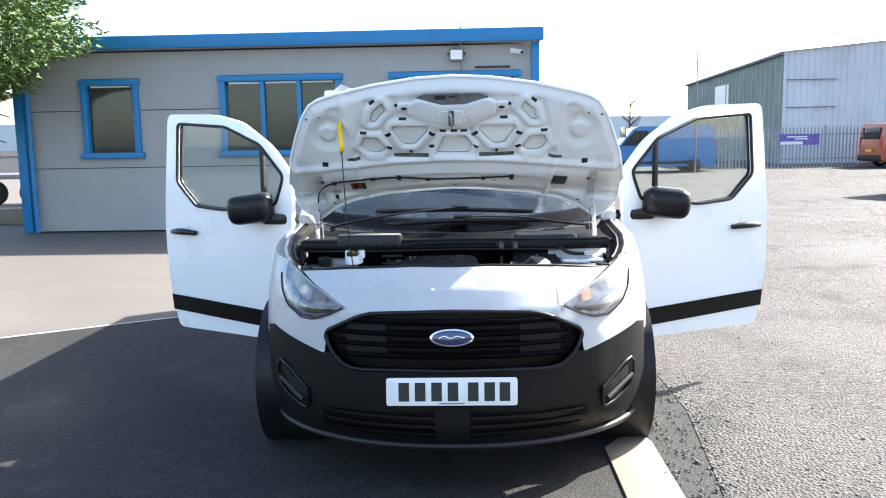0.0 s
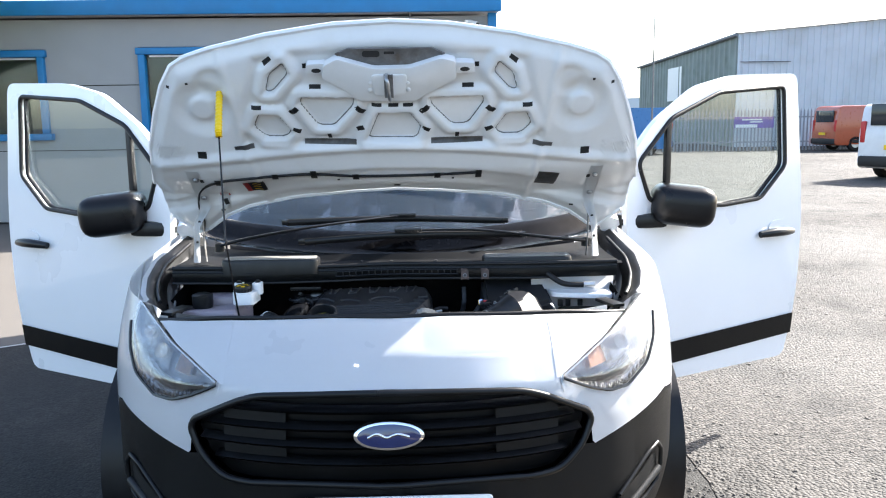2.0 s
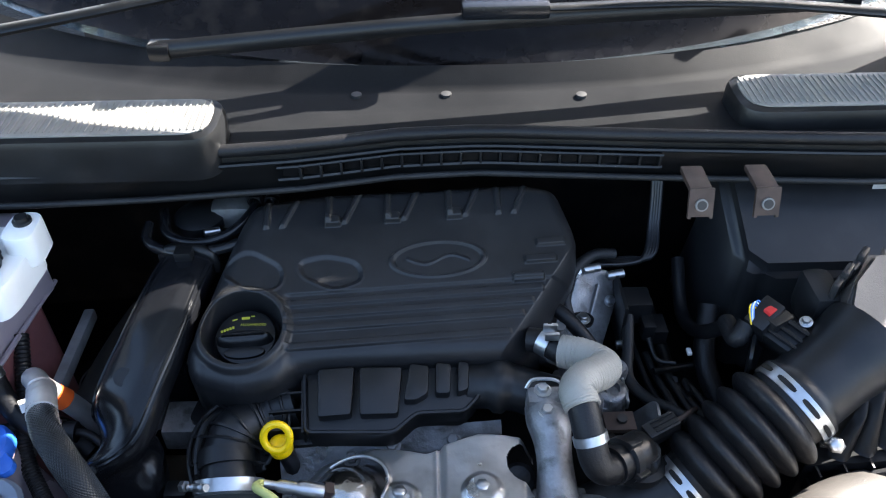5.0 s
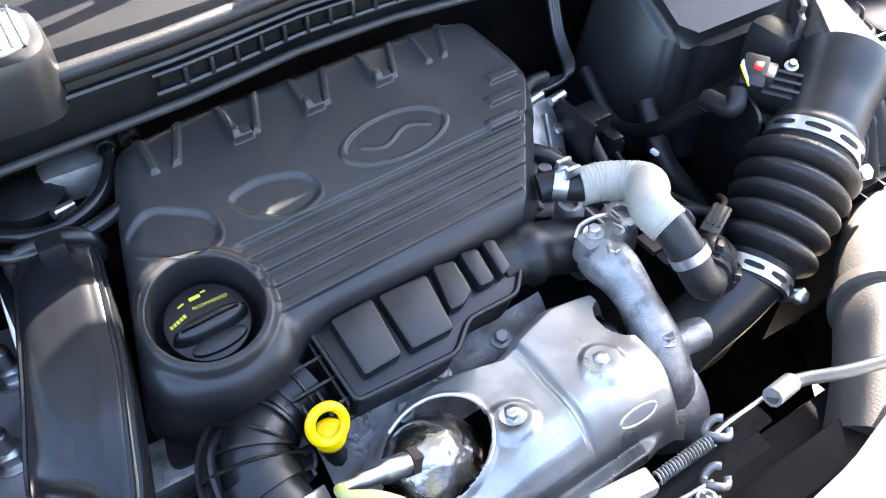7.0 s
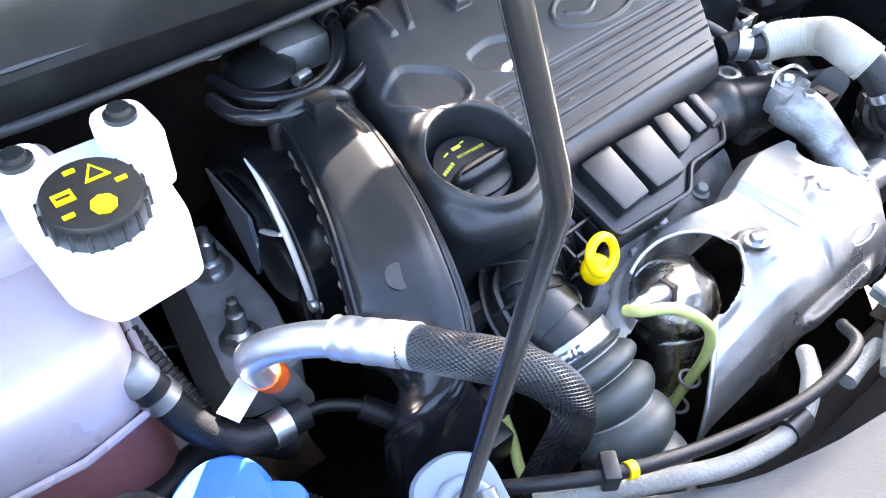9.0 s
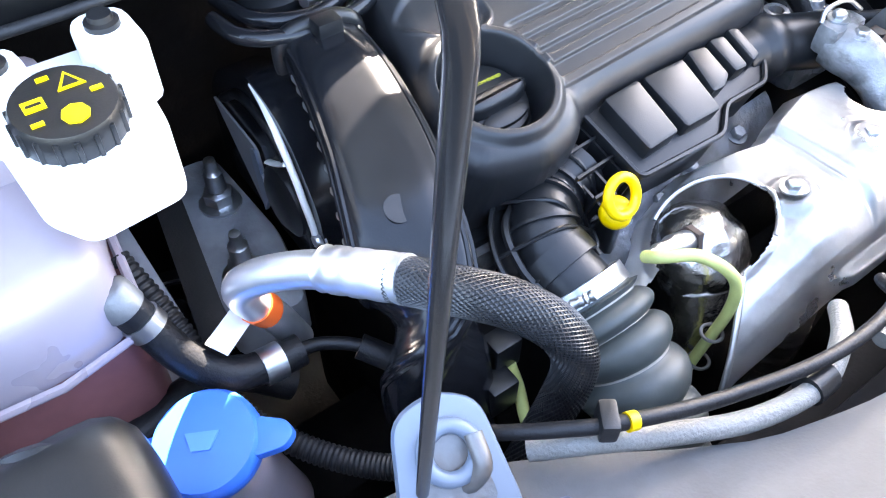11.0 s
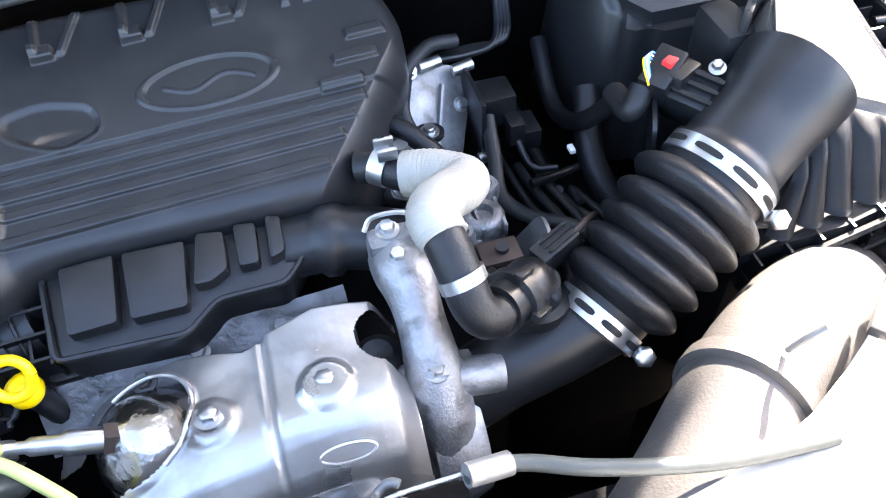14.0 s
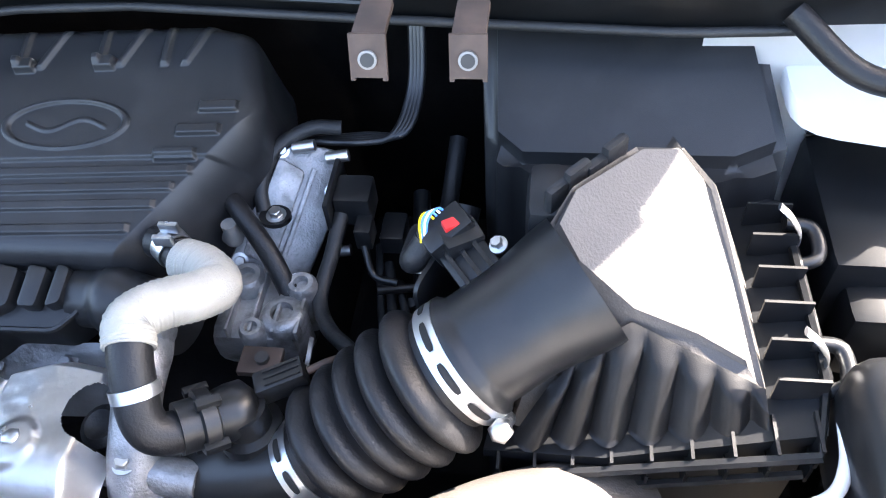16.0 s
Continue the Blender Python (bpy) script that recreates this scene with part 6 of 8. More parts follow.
part("maker_mark", tube([MK @ Vector((x, y, 0.0005)) for x, y in oval(0, 0, 0.017, 0.006, 24)] + [MK @ Vector((0.017, 0, 0.0005))], 0.0009, n=6, k=1), SHIELD, shield)
manifold = thing("exhaust_manifold_cover", (-0.06, 0.44, 0.79), "dull stained inner heat shield plate", "heat shield")
part("plate", sheet(lambda x, v: E(x, -0.155 - 0.05 * v, -0.062 - 0.03 * v + 0.003 * noise.noise((x * 40, v * 3, 2))), span(-0.17, 0.05, 40), span(0, 1, 10), 0.002), DULLPLATE, manifold)
for x, v in ((-0.06, 0.3), (0.0, 0.3), (-0.1, 0.45)):
    part("bolt", hexbolt(EM @ Matrix.Translation((x, -0.155 - 0.05 * v, -0.062 - 0.03 * v)), 0.006), STEEL, manifold)
part("bung", lathe([(0.016, -0.02), (0.016, 0.0), (0.011, 0.004), (0.006, 0.001)], along((0.035, 0.39, 0.79), (0.033, 0.384, 0.82)), 20), RUBBER, manifold)

# catalyst, oxygen sensor and its green cable
cat = thing("catalyst", (-0.12, 0.39, 0.72), "foil wrapped catalyst dome inside the shield", "exhaust")
b = bmesh.new()
bmesh.ops.create_uvsphere(b, u_segments=40, v_segments=24, radius=0.04)
for v in b.verts:
    v.co *= 1 + 0.05 * noise.noise(v.co * 60) + 0.04 * noise.noise(v.co * 130)
    v.co = Vector((v.co.x * 1.0, v.co.y * 0.95, v.co.z)) + Vector((-0.122, 0.393, 0.745))
part("dome", b, FOIL, cat, sharp=25)
part("down_pipe", tube([(-0.125, 0.385, 0.73), (-0.13, 0.365, 0.68), (-0.11, 0.35, 0.63)], 0.034, n=20), FOIL, cat)
b = tube([(-0.14, 0.375, 0.57), (-0.1, 0.358, 0.59), (-0.073, 0.347, 0.62), (-0.055, 0.345, 0.658), (-0.05, 0.35, 0.69)], lambda t: 0.031 + 0.0012 * math.sin(t * 110), n=24, k=24)
part("flex_pipe", b, FOIL, cat, sharp=25)
sens = thing("oxygen_sensor", (-0.17, 0.385, 0.79), "oxygen sensor with rusty hex and green cable", "sensor")
A_, B_ = Vector((-0.135, 0.39, 0.772)), Vector((-0.2, 0.384, 0.803))
sm = along(A_, B_)
part("hex", lathe([(0.011, 0), (0.011, 0.014)], sm, 6), RUST, sens)
part("barrel", lathe([(0.0085, 0.014), (0.0085, 0.035), (0.006, 0.038), (0.006, 0.055), (0.004, 0.058), (0.004, 0.07)], sm), ZINC, sens)
part("collar", lathe([(0.0125, -0.012), (0.0125, 0.0)], sm), RUST, sens)
part("cable", tube([B_, (-0.2, 0.372, 0.814), (-0.182, 0.358, 0.816), (-0.16, 0.342, 0.795), (-0.154, 0.338, 0.76), (-0.162, 0.343, 0.7), (-0.19, 0.34, 0.64)], 0.0042, n=10), LIME, sens, "lime green cable sleeve")
for z in (0.735, 0.70):
    part("cable_clip", tube([Vector((-0.159, 0.34, z)) + Vector((0.0075 * math.cos(a), 0.0075 * math.sin(a), 0)) for a in span(0, 6.283, 12)], 0.0014, n=6, k=2), STEEL, sens)

# turbocharger housing
turbo = thing("turbocharger", (0.065, 0.38, 0.78), "cast aluminium turbocharger housing, grimy", "turbocharger")
part("housing", tube([(0.062, 0.444, 0.828), (0.066, 0.415, 0.823), (0.068, 0.38, 0.8), (0.07, 0.345, 0.757), (0.072, 0.33, 0.71)], lambda t: 0.0185 + 0.002 * math.sin(t * 12), n=20, k=8), CAST, turbo)
part("flange", box((0.064, 0.443, 0.834), (0.038, 0.02, 0.026), pose(0, 0, 0), bevel=0.006), CAST, turbo)
part("flange", box((0.07, 0.368, 0.778), (0.054, 0.03, 0.016), pose(0, 0, 0), bevel=0.005), CAST, turbo)
part("scroll", lathe([(0.02, -0.02), (0.046, -0.018), (0.052, 0), (0.046, 0.018), (0.02, 0.02)], along((0.075, 0.36, 0.72), (0.12, 0.36, 0.72)), 32), CAST, turbo)
part("arm", tube([(0.07, 0.363, 0.785), (0.112, 0.361, 0.779)], 0.0135, n=16, k=3), CAST, turbo)
part("arm_bolt", hexbolt(along((0.112, 0.361, 0.779), (0.13, 0.36, 0.777)), 0.006), ZINC, turbo)
for x, y, z in ((0.062, 0.425, 0.842), (0.06, 0.446, 0.847), (0.068, 0.36, 0.8)):
    part("bolt", hexbolt(Matrix.Translation((x, y, z)), 0.0055), ZINC, turbo)
part("clip", tube([(0.045, 0.45, 0.847), (0.052, 0.453, 0.855), (0.072, 0.45, 0.857), (0.085, 0.443, 0.848)], 0.0018, n=6), ZINC, turbo)

# inlet pipe, bellows and clamps up to the air box
inlet = thing("air_inlet_bellows", (0.24, 0.4, 0.82), "black ribbed rubber air inlet bellows with steel clamps", "hose")
part("inlet_pipe", tube([(0.09, 0.372, 0.745), (0.12, 0.372, 0.764), (0.155, 0.373, 0.777), (0.19, 0.377, 0.788)], 0.0285, n=24), BLACK, inlet)
C1, C2 = Vector((0.187, 0.377, 0.787)), Vector((0.287, 0.423, 0.851))
axis = (C2 - C1).normalized()


def folds(t):
    return 0.031 + 0.009 * t + (0.0125 * max(0.0, math.sin(math.pi * ((t - 0.14) / 0.72 * 5.0 % 1.0))) ** 0.8 if 0.14 < t < 0.86 else 0.0)


part("bellows", tube([C1 - axis * 0.008, C1.lerp(C2, 0.33) + Vector((0, 0, 0.002)), C1.lerp(C2, 0.67) + Vector((0, 0, 0.002)), C2 + axis * 0.006], folds, n=40, k=34), RUBBER, inlet)
for c, r, sx in ((C1, 0.0318, Vector((0.193, 0.352, 0.768))), (C2, 0.0408, Vector((0.312, 0.394, 0.826)))):
    m = along(c, c + axis)
    band = part("clamp", ringband(m, r, 0.013, 0.0014, 40), ZINC, inlet, "bright steel hose clamp")
    d = (sx - c) - axis * (sx - c).dot(axis)
    t_ = axis.cross(d).normalized()
    p = c + d.normalized() * (r + 0.005)
    part("worm_screw", tube([p - t_ * 0.014, p + t_ * 0.01], lambda t: 0.0045 + 0.0008 * math.sin(t * 60), n=10, k=14), ZINC, band)
    part("screw_head", lathe([(0.0075, 0), (0.0075, 0.007), (0.005, 0.009)], along(p - t_ * 0.014, p - t_ * 0.03), 6), ZINC, band)
    for a0 in (-2.6, -1.7, 0.6, 1.3, 2.0, 2.7):
        part("band_slot", sheet(lambda a, v: m @ Vector(((r + 0.0018) * math.cos(a), (r + 0.0018) * math.sin(a), v * 0.0024 * math.sqrt(max(0.05, 1 - ((a - a0 - 0.25) / 0.27) ** 4)))), span(a0, a0 + 0.5, 10), [-1, 0, 1], 0.0004), INK, band)

# white sleeved hose with its quick connector
wh = thing("breather_hose", (0.09, 0.45, 0.86), "black hose in a silvery white heat sleeve", "hose")
WP = [(0.083, 0.49, 0.852), (0.102, 0.481, 0.856), (0.118, 0.464, 0.861), (0.112, 0.447, 0.871), (0.095, 0.432, 0.88), (0.084, 0.416, 0.884), (0.087, 0.4, 0.879)]
part("sleeve", tube(WP, lambda t: 0.0162 + 0.0004 * math.sin(t * 230), n=24, k=16), SLEEVE, wh, "white woven sleeve")
part("hose_end", tube([(0.054, 0.509, 0.849), (0.068, 0.503, 0.852), WP[0], WP[1]], 0.0125, n=20), RUBBER, wh)
part("spring_clip", ringband(along((0.07, 0.501, 0.8525), WP[0]), 0.0128, 0.012, 0.0012), ZINC, wh)
for k in (-1, 1):
    part("clip_ear", box((0.073, 0.498 + 0.006 * k, 0.871), (0.014, 0.004, 0.009), bevel=0.001), ZINC, wh)
part("lower_hose", tube([WP[-2], WP[-1], (0.091, 0.383, 0.866), (0.096, 0.368, 0.848), (0.106, 0.366, 0.837), (0.125, 0.38, 0.828)], 0.0138, n=20), RUBBER, wh)
part("clamp", ringband(along((0.092, 0.38, 0.863), (0.095, 0.372, 0.854)), 0.0142, 0.008, 0.0012), ZINC, wh, "crimped metal band")
qc = part("quick_connector", lathe([(0.017, 0), (0.017, 0.012), (0.021, 0.013), (0.021, 0.022), (0.017, 0.024), (0.019, 0.034), (0.019, 0.044), (0.012, 0.05)], along((0.112, 0.371, 0.834), (0.15, 0.4, 0.818)), 28), BLACK, wh, "black quick connector")
for a in (0.3, 1.7, 3.1, 4.5):
    m = along((0.112, 0.371, 0.834), (0.15, 0.4, 0.818))
    part("lug", box((0.0215 * math.cos(a), 0.0215 * math.sin(a), 0.018), (0.006, 0.006, 0.016), m, bevel=0.001), BLACK, qc)
sen = thing("pressure_sensor", (0.155, 0.4, 0.82), "black sensor plug on the inlet pipe", "sensor")
part("seat", lathe([(0.022, 0), (0.022, 0.012), (0.016, 0.014), (0.016, 0.03)], along((0.148, 0.388, 0.797), (0.145, 0.392, 0.83)), 24), BLACK, sen)
part("ear", prism(rounded([(-0.02, -0.012), (0.02, -0.012), (0.02, 0.012), (-0.02, 0.012)], 0.01), 0, 0.006, Matrix.Translation((0.158, 0.386, 0.798)) @ pose(0, 0, 0, 0, 10, 20)), BLACK, sen)
part("bolt", hexbolt(Matrix.Translation((0.162, 0.386, 0.803)), 0.0055), ZINC, sen)
part("plug", box((0, 0, 0), (0.034, 0.017, 0.018), pose(0.167, 0.414, 0.827, 0, -8, 24), bevel=0.003), BLACK, sen)
for k in (-1, 0, 1):
    part("plug_rib", box((0.003, 0.005 * k, 0.0095), (0.024, 0.0016, 0.002), pose(0.167, 0.414, 0.827, 0, -8, 24)), BLACK, sen)
part("plug_wires", tube([(0.183, 0.421, 0.829), (0.196, 0.43, 0.828), (0.21, 0.445, 0.815)], 0.0028, n=8), RUST, sen)

# air filter box with its air mass sensor
ab = thing("air_filter_box", (0.42, 0.49, 0.8), "black plastic air filter box with fluted front", "air filter")
part("outlet_tube", tube([C2, C2.lerp(Vector((0.352, 0.458, 0.885)), 0.5), (0.36, 0.463, 0.887)], lambda t: 0.038 + 0.004 * (t < 0.12) + 0.006 * smooth(0.5, 1, t), n=36, k=10), BLACK, ab)
TOPP = [(0.335, 0.473, 0.924), (0.350, 0.497, 0.936), (0.389, 0.548, 0.922), (0.420, 0.560, 0.911), (0.437, 0.532, 0.908), (0.466, 0.422, 0.846), (0.425, 0.438, 0.86), (0.385, 0.448, 0.871), (0.350, 0.465, 0.899)]
LOWP = [(0.318, 0.47, 0.82), (0.335, 0.545, 0.81), (0.395, 0.592, 0.81), (0.45, 0.585, 0.81), (0.478, 0.51, 0.81), (0.474, 0.41, 0.815), (0.425, 0.402, 0.806), (0.372, 0.398, 0.8), (0.318, 0.405, 0.805)]
b = bmesh.new()
lo, hi = [b.verts.new(p) for p in LOWP], [b.verts.new(p) for p in TOPP]
b.faces.new(hi)
for i in range(len(lo)):
    b.faces.new((lo[i], lo[(i + 1) % len(lo)], hi[(i + 1) % len(lo)], hi[i]))
bmesh.ops.recalc_face_normals(b, faces=b.faces)
bmesh.ops.bevel(b, geom=[e for e in b.edges if sum(v in hi for v in e.verts) == 2], offset=0.007, segments=3, affect="EDGES")
part("lid", b, FADED, ab, "dusty sun faded lid", sharp=22)


def flute(t, v):
    k = [0, 0.28, 0.4, 1]
    top = Vector((interp(t, k, [0.34, 0.371, 0.388, 0.467]), interp(t, k, [0.414, 0.437, 0.447, 0.421]), interp(t, k, [0.846, 0.866, 0.87, 0.845])))
    bot = Vector((0.318, 0.396, 0.81)).lerp(Vector((0.47, 0.408, 0.828)), t)
    p = top.lerp(bot, v)
    p.y -= 0.002 + 0.011 * (max(0.0, math.sin(math.pi * (t * 6.4 % 1.0))) ** 0.8) * smooth(0.0, 0.2, v)
    return p


part("fluted_front", sheet(flute, span(0, 1, 90), span(0, 1, 14), 0.003), COVER, ab, sharp=60)
for x, y, h in ((0.341, 0.507, 0.0), (0.352, 0.517, 0.006), (0.364, 0.527, 0.002), (0.375, 0.538, 0.008)):
    part("shoulder_fin", box((0, 0, 0), (0.007, 0.02, 0.05), Matrix.Translation((x, y, 0.898 + h)) @ pose(0, 0, 0, 0, 0, -42), bevel=0.003), COVER, ab)
part("shoulder", box((0.336, 0.52, 0.882), (0.03, 0.05, 0.05), pose(0, 0, 0), bevel=0.01), COVER, ab)
FL = [(0.3, 0.39), (0.375, 0.383), (0.5, 0.395), (0.507, 0.43), (0.5, 0.58), (0.4, 0.62), (0.33, 0.57)]
SLANT = Matrix(((1, 0, 0, 0), (0, 1, 0, 0), (0.2, 0, 1, -0.062), (0, 0, 0, 1)))
part("base_flange", prism(FL, 0.79, 0.8, SLANT), BLACK, ab)
part("base", prism([(x * 0.97 + 0.012, y * 0.98 + 0.012) for x, y in FL], 0.6, 0.79, SLANT), BLACK, ab)
for i in range(9):
    t = i / 8
    p = Vector((0.31, 0.384, 0.8)).lerp(Vector((0.495, 0.39, 0.842)), t)
    part("flange_rib", box(p + Vector((0, 0.006, -0.012)), (0.002, 0.026, 0.022)), BLACK, ab)
    part("flange_rib", box(p + Vector((0, 0.004, -0.035)), (0.002, 0.02, 0.018)), BLACK, ab)
part("flange_lip", tube([(0.308, 0.374, 0.792), (0.494, 0.382, 0.836), (0.504, 0.43, 0.843), (0.5, 0.56, 0.843)], 0.0035, n=6, k=1), BLACK, ab)
part("flange_lip", tube([(0.32, 0.378, 0.762), (0.493, 0.386, 0.804)], 0.003, n=6, k=1), BLACK, ab)
for i in range(6):
    part("side_cell", box((0.487, 0.42 + 0.028 * i, 0.845), (0.03, 0.002, 0.022)), BLACK, ab)
for y in (0.438, 0.535):
    part("spring_clip", tube([(0.484, y, 0.88), (0.494, y - 0.002, 0.87), (0.504, y, 0.848), (0.498, y, 0.82)], 0.0035, n=8, flat=0.4), ZINC, ab)
    part("clip_catch", tube([(0.496, y + 0.012, 0.85), (0.514, y + 0.01, 0.848), (0.516, y - 0.01, 0.842), (0.5, y - 0.016, 0.838)], 0.005, n=8), BLACK, ab)
ms = thing("air_mass_sensor", (0.29, 0.48, 0.88), "black air mass sensor plug with coloured wires", "sensor")
mm = frame_of((0.29, 0.478, 0.876), (0.7, 0.5, 0.35), (-0.45, 0.85, 0.1))
part("body", box((0, 0, 0), (0.03, 0.034, 0.03), mm, bevel=0.003), BLACK, ms)
part("plug", box((0.0, 0.022, 0.012), (0.034, 0.022, 0.026), mm, bevel=0.003), BLACK, ms)
for k in (-1, 0, 1):
    part("plug_rib", box((0.009 * k, -0.004, 0.016), (0.003, 0.03, 0.006), mm), GLOSSB, ms)
part("screw", hexbolt(mm @ Matrix.Translation((0.02, -0.008, 0.014)), 0.004), ZINC, ms)
part("boot", tube([mm @ Vector((-0.014, 0.03, 0.012)), mm @ Vector((-0.03, 0.03, 0.004)), (0.25, 0.515, 0.862)], 0.009, n=14), RUBBER, ms)
RL = Matrix.Translation((0.272, 0.495, 0.898)) @ pose(0, 0, 0, 0, 0, 30)
part("red_lock", box((0.002, -0.006, 0.003), (0.014, 0.008, 0.005), RL, bevel=0.001), RED, ms)
part("plug_back", box((0.004, -0.012, -0.007), (0.026, 0.02, 0.016), RL, bevel=0.003), BLACK, ms)
for k, mat in enumerate((YELLOW, BLUEW, WHITEP, BLUEW)):
    part("wire", tube([RL @ Vector((-0.006 + 0.003 * k, 0.004, 0)), RL @ Vector((-0.011 + 0.003 * k, 0.008, 0.006)), RL @ Vector((-0.017 + 0.002 * k, 0.004, 0.004)), RL @ Vector((-0.02 + 0.001 * k, -0.004, -0.006))], 0.0008, n=6), mat, ms)
part("bracket", prism(rounded([(-0.02, -0.03), (0.03, -0.03), (0.025, 0.035), (-0.02, 0.03)], 0.01), 0, 0.003, frame_of((0.262, 0.475, 0.845), (0.4, 0.9, 0), (0, 0.2, 1))), BLACK, ms)

# battery cover and fuse box
bat = thing("battery_cover", (0.39, 0.62, 0.85), "dusty black plastic battery cover", "battery cover")
b = bmesh.new()
bt_, bl_ = [(0.287, 0.6, 0.87), (0.31, 0.578, 0.872), (0.465, 0.574, 0.873), (0.504, 0.59, 0.876), (0.478, 0.7, 0.94), (0.278, 0.7, 0.94)], [(0.284, 0.6, 0.72), (0.31, 0.573, 0.72), (0.472, 0.569, 0.72), (0.51, 0.588, 0.72), (0.5, 0.74, 0.72), (0.27, 0.74, 0.72)]
hi, lo = [b.verts.new(p) for p in bt_], [b.verts.new(p) for p in bl_]
b.faces.new(hi)
for i in range(6):
    b.faces.new((lo[i], lo[(i + 1) % 6], hi[(i + 1) % 6], hi[i]))
bmesh.ops.recalc_face_normals(b, faces=b.faces)
bmesh.ops.bevel(b, geom=[e for e in b.edges if sum(v in hi for v in e.verts) >= 1], offset=0.012, segments=4, affect="EDGES")
part("cover", b, COVER, bat)
part("catch", box((0.47, 0.525, 0.8), (0.03, 0.02, 0.05), bevel=0.003), BLACK, bat)
part("warning_mark", prism([(-0.01, -0.008), (0.01, -0.008), (0, 0.01)], 0, 0.001, frame_of((0.415, 0.56, 0.904), (1, 0, 0), (0, 1, 0.25))), BLACK, bat)
fuse = thing("fuse_box", (0.57, 0.58, 0.8), "black fuse box with clipped lid", "fuse box")
part("lid", box((0.592, 0.583, 0.795), (0.135, 0.134, 0.1), bevel=0.012), BLACK, fuse)
part("terminal_cap", box((0.565, 0.505, 0.79), (0.06, 0.04, 0.07), bevel=0.012), BLACK, fuse)
part("base", box((0.58, 0.58, 0.68), (0.12, 0.13, 0.16), bevel=0.008), BLACK, fuse)
for x in (0.535, 0.56, 0.6):
    part("clip", box((x, 0.65, 0.855), (0.016, 0.012, 0.022), bevel=0.002), BLACK, fuse)
part("barcode_label", box((0.57, 0.49, 0.72), (0.05, 0.002, 0.02)), PAPER, fuse)
inr = thing("inner_wing_panel", (0.6, 0.65, 0.8), "white painted inner wing with black hose", "car panel")
part("panel", sheet(lambda t, v: Vector((0.44 + 0.27 * t, 0.66 - 0.02 * v, 0.96 - 0.3 * v)), span(0, 1, 6), span(0, 1, 5), 0.004), PRIMER, inr)
part("strut_plate", prism(rounded([(0.5, 0.6), (0.69, 0.56), (0.7, 0.72), (0.5, 0.72)], 0.03), 0.885, 0.9, None, bevel=0.005), PRIMER, inr)
part("hose", tube([(0.49, 0.64, 0.955), (0.53, 0.61, 0.93), (0.57, 0.6, 0.925), (0.62, 0.6, 0.925)], 0.009, n=12), RUBBER, inr)
part("hose_fitting", tube([(0.6, 0.6, 0.925), (0.635, 0.6, 0.925)], 0.011, n=12, k=2), ZINC, inr)

# brackets under the cowl, vacuum pump and hoses
for x in (0.218, 0.282):
    br = thing("cowl_bracket", (x, 0.575, 0.965), "dull steel bracket with a bolt hole", "bracket", "brackets under the cowl")
    part("plate", prism([(-0.012, -0.014), (-0.009, -0.014), (-0.009, -0.012), (0.009, -0.012), (0.009, -0.014), (0.012, -0.014), (0.012, 0.016), (-0.012, 0.016)], 0, 0.004, frame_of((x, 0.572, 0.966), (1, 0, 0), (0, 0.35, 0.93))), RUST, br)
    part("arm", box((x, 0.595, 0.978), (0.022, 0.04, 0.006), bevel=0.002), RUST, br)
    part("collar", lathe([(0.0046, 0.003), (0.0062, 0.003), (0.0062, 0.0062), (0.0046, 0.0062)], frame_of((x, 0.572, 0.966), (1, 0, 0), (0, 0.35, 0.93)), 18), STEEL, br)
    part("hole", lathe([(0.0046, 0.0058), (0.0046, 0.0068), (0.001, 0.0068)], frame_of((x, 0.572, 0.966), (1, 0, 0), (0, 0.35, 0.93)), 16), INK, br)
pump = thing("vacuum_pump", (0.13, 0.59, 0.8), "cast aluminium vacuum pump beside the engine", "pump")
PM = frame_of((0.128, 0.588, 0.805), (0.5, 0.0, -0.25), (0.25, 0.75, 0.62))
part("body", prism(rounded([(-0.034, -0.066), (0.03, -0.068), (0.036, 0.026), (0.022, 0.056), (-0.032, 0.048)], 0.008), -0.04, 0.0, PM, bevel=0.005), CAST, pump)
part("rib", box((0.006, -0.01, 0.002), (0.004, 0.09, 0.007), PM, bevel=0.001), CAST, pump)
part("face", prism(rounded([(-0.026, -0.05), (0.0, -0.052), (0.0, 0.03), (-0.024, 0.034)], 0.005), 0.0, 0.006, PM, bevel=0.002), CAST, pump)
for q in ((-0.026, -0.056), (0.022, -0.058), (0.026, 0.022), (-0.024, 0.04)):
    part("face_bolt", hexbolt(PM @ Matrix.Translation((q[0], q[1], 0.0)), 0.0045), ZINC, pump)
part("ear", prism(oval(0, 0, 0.013, 0.011), 0, 0.004, Matrix.Translation((0.12, 0.568, 0.812))), BLACK, pump)
part("ear_bolt", hexbolt(Matrix.Translation((0.121, 0.568, 0.815)), 0.0055), ZINC, pump)
for p in ((0.155, 0.618, 0.832), (0.16, 0.56, 0.782), (0.128, 0.62, 0.84)):
    part("stud", tube([p, Vector(p) + Vector((0.018, 0.002, 0.002))], 0.005, n=8, k=2), ZINC, pump)
part("bracket", box((0.165, 0.592, 0.805), (0.004, 0.06, 0.06), bevel=0.001), BLACK, pump)
sol = thing("vacuum_solenoid", (0.175, 0.59, 0.81), "black solenoid valve with thin hoses", "valve")
part("body", box((0.182, 0.588, 0.815), (0.03, 0.03, 0.03), bevel=0.004), BLACK, sol)
part("plug", box((0.192, 0.565, 0.803), (0.014, 0.02, 0.022), bevel=0.003), BLACK, sol)
